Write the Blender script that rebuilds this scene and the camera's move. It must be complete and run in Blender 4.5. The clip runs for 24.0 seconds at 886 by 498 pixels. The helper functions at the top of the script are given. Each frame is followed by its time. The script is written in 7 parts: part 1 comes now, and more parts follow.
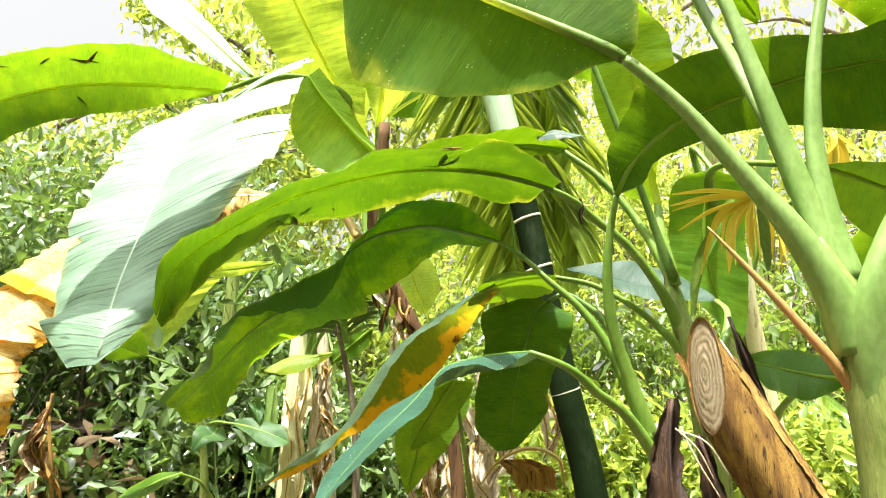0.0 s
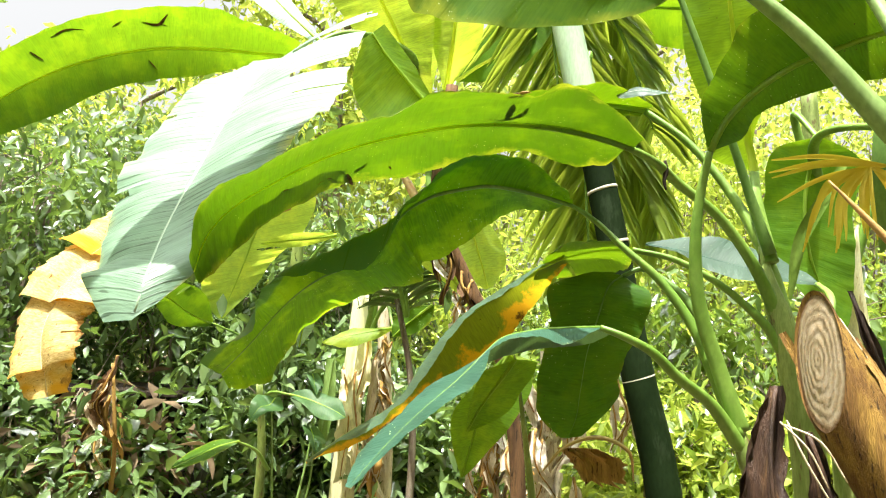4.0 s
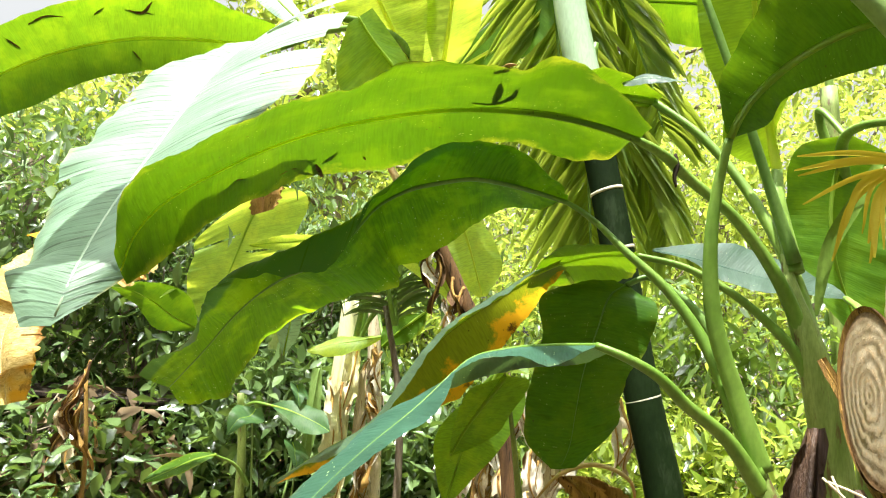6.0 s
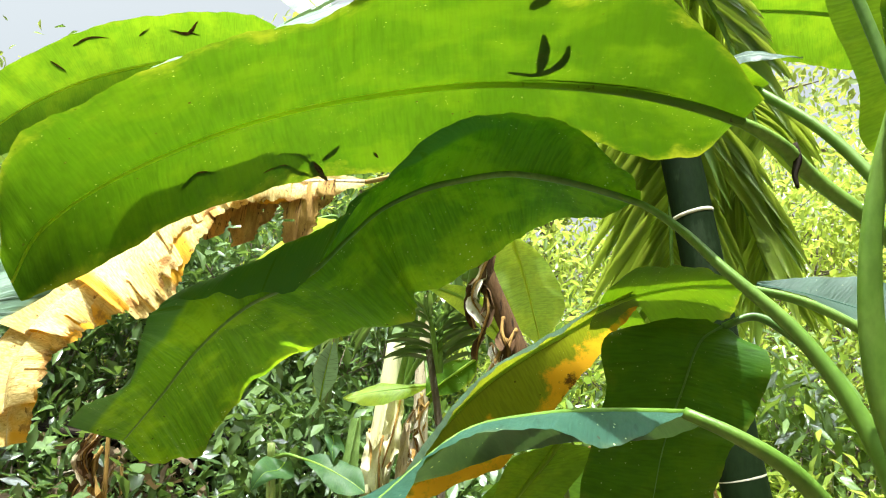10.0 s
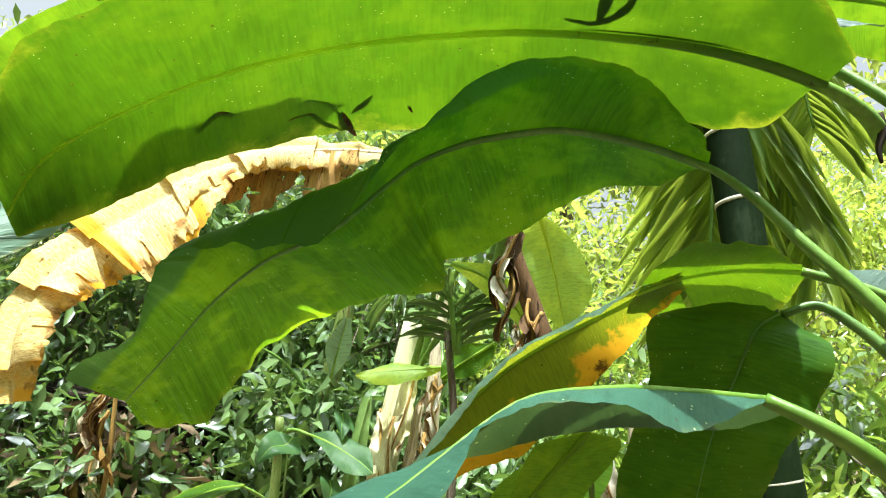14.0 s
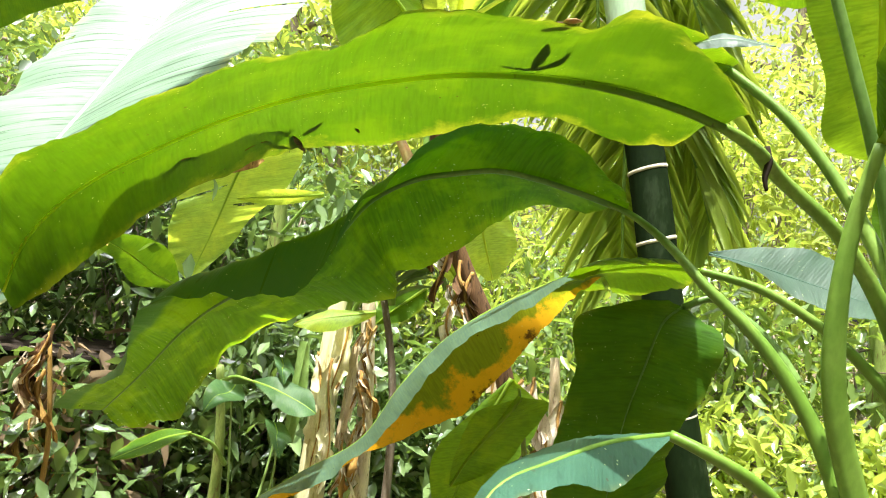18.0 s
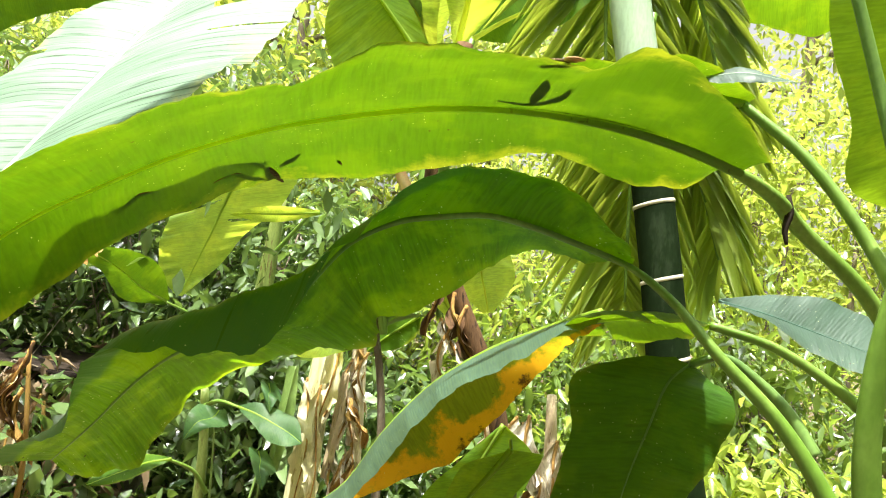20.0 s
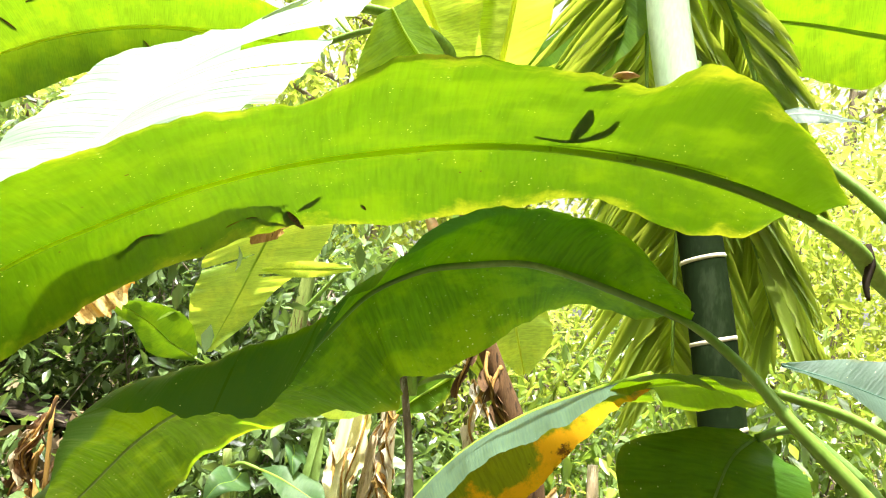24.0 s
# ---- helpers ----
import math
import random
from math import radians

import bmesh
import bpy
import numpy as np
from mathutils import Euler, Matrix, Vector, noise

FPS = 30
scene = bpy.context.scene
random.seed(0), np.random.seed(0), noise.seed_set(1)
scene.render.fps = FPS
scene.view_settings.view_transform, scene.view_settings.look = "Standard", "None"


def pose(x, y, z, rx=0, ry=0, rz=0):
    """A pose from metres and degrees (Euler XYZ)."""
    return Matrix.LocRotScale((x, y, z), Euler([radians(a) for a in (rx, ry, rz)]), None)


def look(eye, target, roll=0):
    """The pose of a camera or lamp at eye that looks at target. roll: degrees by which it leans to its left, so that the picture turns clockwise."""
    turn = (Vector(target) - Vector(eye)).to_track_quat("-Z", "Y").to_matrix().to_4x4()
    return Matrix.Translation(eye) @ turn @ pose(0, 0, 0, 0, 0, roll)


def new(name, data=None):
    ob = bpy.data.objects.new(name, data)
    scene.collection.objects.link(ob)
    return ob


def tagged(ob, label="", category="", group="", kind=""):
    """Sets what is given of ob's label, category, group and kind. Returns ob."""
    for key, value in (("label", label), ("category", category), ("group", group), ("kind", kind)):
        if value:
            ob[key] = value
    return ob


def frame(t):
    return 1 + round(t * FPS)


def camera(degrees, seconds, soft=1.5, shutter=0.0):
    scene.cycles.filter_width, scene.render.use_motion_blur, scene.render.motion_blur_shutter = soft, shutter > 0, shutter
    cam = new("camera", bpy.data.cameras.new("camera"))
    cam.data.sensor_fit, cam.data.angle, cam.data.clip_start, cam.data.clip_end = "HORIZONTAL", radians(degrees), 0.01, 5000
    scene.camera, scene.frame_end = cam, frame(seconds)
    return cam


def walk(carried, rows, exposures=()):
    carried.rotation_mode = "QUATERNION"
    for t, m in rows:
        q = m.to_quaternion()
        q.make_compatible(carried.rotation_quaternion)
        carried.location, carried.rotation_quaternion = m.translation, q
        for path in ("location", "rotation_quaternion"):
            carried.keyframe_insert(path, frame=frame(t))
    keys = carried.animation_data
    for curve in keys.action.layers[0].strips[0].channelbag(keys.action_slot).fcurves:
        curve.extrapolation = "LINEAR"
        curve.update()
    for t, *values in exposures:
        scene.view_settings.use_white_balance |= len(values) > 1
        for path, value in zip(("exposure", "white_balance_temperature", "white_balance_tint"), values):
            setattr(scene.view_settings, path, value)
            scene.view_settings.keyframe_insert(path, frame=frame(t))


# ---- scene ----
cam = camera(66.0, 24.0, soft=1.1)
METRES, EYE, TILT, LEAN, TURN = 2.0, 1.5, 10.0, 0.0, 0.0
ROWS = [
    (0.0, 0.0, 0.0, 0.0, 0.0, 0.0, -0.0),
    (0.5, -0.0009, 0.0045, -0.0005, 0.63, -0.2, 0.32),
    (1.0, -0.0039, 0.0084, -0.0024, 0.82, -0.19, 0.51),
    (1.5, -0.0022, 0.0097, -0.0016, 0.67, -0.18, 0.52),
    (2.0, 0.0007, 0.013, -0.0033, 2.12, -0.75, 0.6),
    (2.5, 0.0061, 0.0208, -0.0057, 3.82, -0.88, 0.07),
    (4.5, 0.0148, 0.1359, -0.0401, 6.06, -1.48, -1.87),
    (5.0, 0.0233, 0.1732, -0.0416, 6.38, -0.36, -1.03),
    (5.5, 0.0304, 0.2022, -0.0419, 6.17, 1.28, -2.33),
    (6.0, 0.0383, 0.2261, -0.0405, 6.66, -0.81, -2.72),
    (6.5, 0.0665, 0.2736, -0.0436, 8.79, 0.4, -2.4),
    (7.0, 0.0983, 0.3234, -0.0499, 11.17, 0.12, -2.46),
    (7.5, 0.1157, 0.3562, -0.048, 12.67, 0.88, -2.02),
    (8.0, 0.1153, 0.3798, -0.0506, 14.27, -0.15, -2.07),
    (8.5, 0.1062, 0.4123, -0.0655, 14.64, -0.9, -2.04),
    (9.0, 0.0791, 0.4484, -0.0706, 13.89, 0.2, -2.36),
    (9.5, 0.0641, 0.4677, -0.0745, 12.89, 1.35, -2.92),
    (10.0, 0.0595, 0.4576, -0.0671, 12.9, 2.82, -3.85),
    (10.5, 0.0613, 0.4527, -0.0617, 12.34, 2.49, -4.48),
    (12.5, 0.0165, 0.5162, -0.0988, 10.57, 1.92, -8.05),
    (13.0, 0.0282, 0.5212, -0.0983, 13.6, 1.35, -7.45),
    (13.5, 0.0321, 0.5246, -0.0978, 13.86, 1.65, -7.83),
    (14.0, 0.0302, 0.5102, -0.0894, 14.03, 1.72, -6.99),
    (14.5, 0.0131, 0.4851, -0.0769, 12.56, 0.69, -6.27),
    (15.0, -0.0039, 0.4528, -0.0677, 8.97, 1.78, -6.75),
    (15.5, -0.0083, 0.4286, -0.0545, 6.05, 1.7, -7.66),
    (16.0, -0.0031, 0.4107, -0.0378, 4.9, 0.58, -6.47),
    (16.5, 0.004, 0.4015, -0.0249, 5.21, -1.39, -5.94),
    (17.0, -0.002, 0.4131, -0.006, 4.67, -2.12, -5.53),
    (17.5, -0.0035, 0.4243, 0.0101, 5.25, -3.64, -5.47),
    (18.0, -0.0009, 0.4341, 0.0209, 6.92, -5.61, -5.29),
    (18.5, 0.0013, 0.4515, 0.033, 7.27, -5.66, -5.02),
    (20.5, 0.0044, 0.51, 0.0502, 7.58, -4.17, -7.47),
    (21.0, 0.0041, 0.5156, 0.052, 8.02, -3.64, -7.69),
    (21.5, 0.0022, 0.5231, 0.0516, 8.59, -2.53, -7.55),
    (22.0, 0.0006, 0.5316, 0.0488, 8.6, -2.65, -8.07),
    (22.5, -0.0024, 0.5444, 0.0435, 9.12, -2.75, -7.78),
    (23.0, -0.0023, 0.5509, 0.0417, 9.64, -1.42, -7.27),
    (23.5, 0.0001, 0.5563, 0.04, 9.96, -0.1, -7.46),
    (24.0, 0.0015, 0.5606, 0.0382, 10.33, 0.07, -7.33),
]
EXPOSURES = [(0, 1.56, 6500, 10), (5, 1.52, 6450, 9), (7, 1.33, 6300, 7), (8, 1.33, 6200, 6), (9, 1.38, 6100, 4), (10, 1.28, 6000, 4), (12, 1.26, 5800, 3), (14.2, 1.28, 5800, 3), (15, 1.49, 5850, 3), (16, 1.44, 6050, 6), (17, 1.46, 6250, 8), (19, 1.42, 6450, 9), (21, 1.43, 6550, 9), (22, 1.48, 6600, 9), (23, 1.61, 6600, 10), (24, 1.8, 6650, 10)]
walk(cam, [(t, pose(0, 0, EYE, TILT, LEAN, TURN) @ pose(METRES * x, METRES * y, METRES * z, 90 + pitch, roll, yaw)) for t, x, y, z, yaw, pitch, roll in ROWS], EXPOSURES)

# ---- world, sun ----
world = bpy.data.worlds.new("sky")
scene.world = world
world.use_nodes = True
wn, wl = world.node_tree.nodes, world.node_tree.links
sky = wn.new("ShaderNodeTexSky")
sky.sky_type, sky.sun_disc = "NISHITA", False
SUN_TO = Vector((-0.08, -0.27, 0.96)).normalized()
sky.sun_elevation = math.asin(SUN_TO.z)
sky.sun_rotation = math.atan2(SUN_TO.x, SUN_TO.y)
sky.air_density, sky.dust_density, sky.ozone_density = 1.0, 9.5, 1.0
haze = wn.new("ShaderNodeHueSaturation")
haze.inputs["Saturation"].default_value = 0.04
wl.new(sky.outputs[0], haze.inputs["Color"])
wl.new(haze.outputs[0], wn["Background"].inputs[0])
wn["Background"].inputs[1].default_value = 0.12
sun = new("sun", bpy.data.lights.new("sun", "SUN"))
sun.data.energy, sun.data.angle, sun.data.color = 5.0, radians(0.6), (1.0, 0.95, 0.86)
sun.matrix_world = look(SUN_TO * 30, (0, 0, 0))


# ---- materials ----
def mat(name):
    m = bpy.data.materials.new(name)
    m.use_nodes = True
    m.node_tree.nodes.clear()
    return m, m.node_tree.nodes, m.node_tree.links


def mixc(n, l, fac, a, b, blend="MIX"):
    x = n.new("ShaderNodeMix")
    x.data_type, x.blend_type = "RGBA", blend
    for sock, v in ((x.inputs[0], fac), (x.inputs[6], a), (x.inputs[7], b)):
        if hasattr(v, "links"):
            l.new(v, sock)
        elif isinstance(v, tuple):
            sock.default_value = (*v, 1)
        else:
            sock.default_value = v
    return x.outputs[2]


def maths(n, l, op, a, b=0.0, clamp=False):
    x = n.new("ShaderNodeMath")
    x.operation, x.use_clamp = op, clamp
    for sock, v in ((x.inputs[0], a), (x.inputs[1], b)):
        if hasattr(v, "links"):
            l.new(v, sock)
        else:
            sock.default_value = v
    return x.outputs[0]


def ramp(n, l, v, lo, hi):
    x = n.new("ShaderNodeMapRange")
    x.interpolation_type = "SMOOTHSTEP"
    l.new(v, x.inputs[0])
    x.inputs[1].default_value, x.inputs[2].default_value = lo, hi
    return x.outputs[0]


def tex_noise(n, l, coord, scale, detail=3.0, rough=0.55):
    x = n.new("ShaderNodeTexNoise")
    l.new(coord, x.inputs["Vector"])
    x.inputs["Scale"].default_value, x.inputs["Detail"].default_value, x.inputs["Roughness"].default_value = scale, detail, rough
    return x.outputs[0]


def principled(n, l, colour, rough=0.5, bump=None, bump_size=0.002, strength=0.5, spec=0.5):
    p = n.new("ShaderNodeBsdfPrincipled")
    if hasattr(colour, "links"):
        l.new(colour, p.inputs["Base Color"])
    else:
        p.inputs["Base Color"].default_value = (*colour, 1)
    if hasattr(rough, "links"):
        l.new(rough, p.inputs["Roughness"])
    else:
        p.inputs["Roughness"].default_value = rough
    p.inputs["Specular IOR Level"].default_value = spec
    if bump is not None:
        b = n.new("ShaderNodeBump")
        b.inputs["Distance"].default_value, b.inputs["Strength"].default_value = bump_size, strength
        l.new(bump, b.inputs["Height"])
        l.new(b.outputs[0], p.inputs["Normal"])
    return p


def out(n, l, shader):
    o = n.new("ShaderNodeOutputMaterial")
    l.new(shader, o.inputs[0])


def blade_material(name, base, through_colour, light=0.5, rough=0.42, margin=0.25, decay=0.0, specks=0.5, spec=0.5, stain=(0.62, 0.36, 0.03), one_side=False, pleat=0.0, blotch=0.0, veins=0.0, thick=0.0, fold=0.0):
    """Banana leaf blade: ribbed, waxy, lets the sun through. UV.x runs in metres along the midrib, UV.y across (0 and 1 the margins)."""
    m, n, l = mat(name)
    uv = n.new("ShaderNodeUVMap").outputs[0]
    sep = n.new("ShaderNodeSeparateXYZ")
    l.new(uv, sep.inputs[0])
    obj = n.new("ShaderNodeTexCoord").outputs["Object"]
    across = maths(n, l, "ABSOLUTE", maths(n, l, "MULTIPLY", maths(n, l, "SUBTRACT", sep.outputs[1], 0.5), 2.0))
    stretch = n.new("ShaderNodeMapping")
    stretch.inputs["Scale"].default_value = (1, 0.05, 1)
    l.new(uv, stretch.inputs[0])
    streak = tex_noise(n, l, stretch.outputs[0], 150, 2.0)
    streak_wide = tex_noise(n, l, stretch.outputs[0], 16, 3.0)
    slant = maths(n, l, "SUBTRACT", sep.outputs[0], maths(n, l, "MULTIPLY", across, 0.012))
    rib = maths(n, l, "SINE", maths(n, l, "ADD", maths(n, l, "MULTIPLY", slant, 2 * math.pi / 0.0085), maths(n, l, "MULTIPLY", streak_wide, 6.0)))
    big = tex_noise(n, l, obj, 5.0, 4.0)
    tone = maths(n, l, "ADD", maths(n, l, "MULTIPLY", streak_wide, 0.6), maths(n, l, "MULTIPLY", big, 0.6))
    col = mixc(n, l, ramp(n, l, tone, 0.35, 0.85), tuple(c * 0.72 for c in base), tuple(min(1, c * 1.25) for c in base))
    trans = mixc(n, l, ramp(n, l, tone, 0.35, 0.85), tuple(c * 0.8 for c in through_colour), through_colour)
    fine = maths(n, l, "MULTIPLY", maths(n, l, "ADD", rib, 1.0), 0.5)
    trans = mixc(n, l, maths(n, l, "MULTIPLY", maths(n, l, "MULTIPLY", fine, streak_wide), 0.6), trans, tuple(c * 0.55 for c in through_colour))
    trans = mixc(n, l, ramp(n, l, streak, 0.42, 0.66), trans, tuple(c * 0.62 for c in through_colour))
    # thicker leaf base, with the shade over that end painted in too
    if thick > 0:
        base_shade = maths(n, l, "MULTIPLY", maths(n, l, "SUBTRACT", 1.0, ramp(n, l, sep.outputs[0], 0.1, 0.75)), thick)
        trans = mixc(n, l, base_shade, trans, tuple(c * 0.4 for c in through_colour))
    # uneven leaf tone; strong values also paint dappled light and shadow patches
    if blotch > 0:
        patch = ramp(n, l, tex_noise(n, l, obj, 7.5, 5.0, 0.6), 0.44, 0.62)
        trans = mixc(n, l, maths(n, l, "MULTIPLY", patch, blotch), trans, (through_colour[0] * 1.9, through_colour[1] * 1.45, through_colour[2]))
        col = mixc(n, l, maths(n, l, "MULTIPLY", patch, blotch), col, (base[0] * 1.9, base[1] * 1.35, base[2]))
    # yellowed margin and decayed patches
    edge = maths(n, l, "ADD", across, maths(n, l, "MULTIPLY", maths(n, l, "SUBTRACT", tex_noise(n, l, obj, 9.0, 5.0, 0.65), 0.5), 0.9))
    if one_side:
        edge = maths(n, l, "ADD", maths(n, l, "MULTIPLY", across, 0.5), maths(n, l, "MULTIPLY", tex_noise(n, l, obj, 7.0, 6.0, 0.65), 1.35))
        edge = maths(n, l, "MULTIPLY", edge, maths(n, l, "GREATER_THAN", sep.outputs[1], 0.5))
    if one_side:
        aged = maths(n, l, "MULTIPLY", maths(n, l, "GREATER_THAN", sep.outputs[1], 0.5), 0.8)
        col = mixc(n, l, aged, col, (0.15, 0.17, 0.015))
    yellow = maths(n, l, "MULTIPLY", ramp(n, l, edge, (1.1 if one_side else 0.95) - decay, (1.24 if one_side else 1.25) - decay), min(1.0, margin + decay))
    col = mixc(n, l, yellow, col, stain)
    trans = mixc(n, l, yellow, trans, (0.98, 0.52, 0.02) if one_side else (0.5, 0.52, 0.02))
    if decay > 0:
        rot = ramp(n, l, maths(n, l, "ADD", edge, maths(n, l, "MULTIPLY", tex_noise(n, l, obj, 32, 4.0), 0.45)), (1.68 if one_side else 1.62) - decay, (1.78 if one_side else 1.72) - decay)
        col = mixc(n, l, rot, col, (0.09, 0.04, 0.015))
        trans = mixc(n, l, rot, trans, (0.16, 0.06, 0.01))
    if fold > 0:
        # the margin is turned over and shows the waxy upper side
        turned = maths(n, l, "MULTIPLY", ramp(n, l, maths(n, l, "SUBTRACT", 0.5, sep.outputs[1]), 0.27, 0.33), ramp(n, l, sep.outputs[0], 0.22, 0.42))
        col = mixc(n, l, maths(n, l, "MULTIPLY", turned, fold), col, (0.045, 0.135, 0.085))
        trans = mixc(n, l, maths(n, l, "MULTIPLY", turned, fold), trans, (0.12, 0.26, 0.03))
    # pale specks
    vor = n.new("ShaderNodeTexVoronoi")
    l.new(obj, vor.inputs["Vector"])
    vor.inputs["Scale"].default_value = 85
    size = maths(n, l, "MULTIPLY", tex_noise(n, l, obj, 23, 1.0), 0.15 * specks + 0.03)
    dots = maths(n, l, "MULTIPLY", maths(n, l, "LESS_THAN", vor.outputs[0], size), ramp(n, l, tex_noise(n, l, obj, 9, 3.0), 0.47, 0.6))
    dots = maths(n, l, "MULTIPLY", dots, min(1.0, specks))
    col = mixc(n, l, dots, col, (0.55, 0.6, 0.3))
    trans = mixc(n, l, dots, trans, (0.9, 0.9, 0.4))
    vor2 = n.new("ShaderNodeTexVoronoi")
    l.new(obj, vor2.inputs["Vector"])
    vor2.inputs["Scale"].default_value = 30
    fleck = maths(n, l, "MULTIPLY", maths(n, l, "LESS_THAN", vor2.outputs[0], maths(n, l, "MULTIPLY", tex_noise(n, l, obj, 31, 1.0), 0.13)), ramp(n, l, tex_noise(n, l, obj, 4, 2.0), 0.5, 0.62))
    fleck = maths(n, l, "MULTIPLY", fleck, min(1.0, specks * 1.4))
    col = mixc(n, l, fleck, col, (0.05, 0.04, 0.015))
    trans = mixc(n, l, fleck, trans, (0.07, 0.06, 0.01))
    mottle = maths(n, l, "MULTIPLY", ramp(n, l, tex_noise(n, l, obj, 26, 5.0, 0.7), 0.5, 0.7), 0.5)
    trans = mixc(n, l, mottle, trans, tuple(c * 0.6 for c in through_colour))
    # pleats: relief, plus the shade of their creases painted into the colour
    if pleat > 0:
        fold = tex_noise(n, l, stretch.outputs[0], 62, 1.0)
        crease_shade = ramp(n, l, fold, 0.63, 0.68)
        col = mixc(n, l, maths(n, l, "MULTIPLY", crease_shade, pleat), col, tuple(c * 0.45 for c in base))
        streak = maths(n, l, "ADD", streak, maths(n, l, "MULTIPLY", fold, 1.3))
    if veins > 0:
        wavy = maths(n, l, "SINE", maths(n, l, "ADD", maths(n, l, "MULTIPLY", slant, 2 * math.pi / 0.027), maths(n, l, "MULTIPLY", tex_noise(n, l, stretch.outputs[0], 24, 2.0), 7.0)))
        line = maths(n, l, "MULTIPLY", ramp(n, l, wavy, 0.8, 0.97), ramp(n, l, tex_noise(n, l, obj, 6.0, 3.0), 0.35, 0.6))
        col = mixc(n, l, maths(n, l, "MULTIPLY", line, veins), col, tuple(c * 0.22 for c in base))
        streak = maths(n, l, "SUBTRACT", streak, maths(n, l, "MULTIPLY", line, 1.2))
    h = maths(n, l, "ADD", maths(n, l, "MULTIPLY", rib, 0.16), maths(n, l, "MULTIPLY", streak, 2.2))
    rgh = maths(n, l, "ADD", maths(n, l, "MULTIPLY", streak_wide, 0.2), rough - 0.1)
    p = principled(n, l, col, rgh, h, 0.0016, 0.32, spec)
    t = n.new("ShaderNodeBsdfTranslucent")
    l.new(trans, t.inputs[0])
    mx = n.new("ShaderNodeMixShader")
    mx.inputs[0].default_value = light
    l.new(p.outputs[0], mx.inputs[1])
    l.new(t.outputs[0], mx.inputs[2])
    out(n, l, mx.outputs[0])
    return m


def dry_material(name):
    """Withered banana leaf: bleached cream with golden bands across it and brown torn margins."""
    m, n, l = mat(name)
    uv = n.new("ShaderNodeUVMap").outputs[0]
    sep = n.new("ShaderNodeSeparateXYZ")
    l.new(uv, sep.inputs[0])
    obj = n.new("ShaderNodeTexCoord").outputs["Object"]
    across = maths(n, l, "ABSOLUTE", maths(n, l, "MULTIPLY", maths(n, l, "SUBTRACT", sep.outputs[1], 0.5), 2.0))
    bend = n.new("ShaderNodeMapping")
    bend.inputs["Scale"].default_value = (1, 0.12, 1)
    l.new(uv, bend.inputs[0])
    band = tex_noise(n, l, bend.outputs[0], 3.4, 3.0, 0.6)
    grain = tex_noise(n, l, bend.outputs[0], 130, 3.0)
    col = mixc(n, l, ramp(n, l, grain, 0.3, 0.7), (0.55, 0.38, 0.11), (0.82, 0.66, 0.30))
    gold = ramp(n, l, band, 0.46, 0.56)
    col = mixc(n, l, gold, col, (0.68, 0.34, 0.02))
    rust = ramp(n, l, maths(n, l, "ADD", maths(n, l, "MULTIPLY", across, 0.5), tex_noise(n, l, obj, 11.0, 5.0, 0.7)), 0.93, 1.08)
    col = mixc(n, l, rust, col, (0.26, 0.12, 0.025))
    col = mixc(n, l, ramp(n, l, tex_noise(n, l, obj, 40, 4.0), 0.62, 0.7), col, (0.12, 0.06, 0.02))
    p = principled(n, l, col, 0.75, grain, 0.004, 0.7, 0.2)
    t = n.new("ShaderNodeBsdfTranslucent")
    l.new(mixc(n, l, gold, (0.7, 0.5, 0.2), (0.9, 0.5, 0.03)), t.inputs[0])
    mx = n.new("ShaderNodeMixShader")
    mx.inputs[0].default_value = 0.22
    l.new(p.outputs[0], mx.inputs[1])
    l.new(t.outputs[0], mx.inputs[2])
    out(n, l, mx.outputs[0])
    return m


def foliage_material(name, a, b, through_colour, light=0.35, rough=0.4, spec=0.5):
    m, n, l = mat(name)
    rnd = n.new("ShaderNodeNewGeometry").outputs["Random Per Island"]
    obj = n.new("ShaderNodeTexCoord").outputs["Object"]
    col = mixc(n, l, rnd, a, b)
    col = mixc(n, l, ramp(n, l, tex_noise(n, l, obj, 0.9, 3.0), 0.4, 0.65), col, tuple(0.5 * (x + y) * 1.3 for x, y in zip(a, b)))
    p = principled(n, l, col, rough, tex_noise(n, l, obj, 60, 2.0), 0.004, 0.4, spec)
    t = n.new("ShaderNodeBsdfTranslucent")
    l.new(mixc(n, l, rnd, tuple(c * 0.6 for c in through_colour), through_colour), t.inputs[0])
    mx = n.new("ShaderNodeMixShader")
    mx.inputs[0].default_value = light
    l.new(p.outputs[0], mx.inputs[1])
    l.new(t.outputs[0], mx.inputs[2])
    out(n, l, mx.outputs[0])
    return m


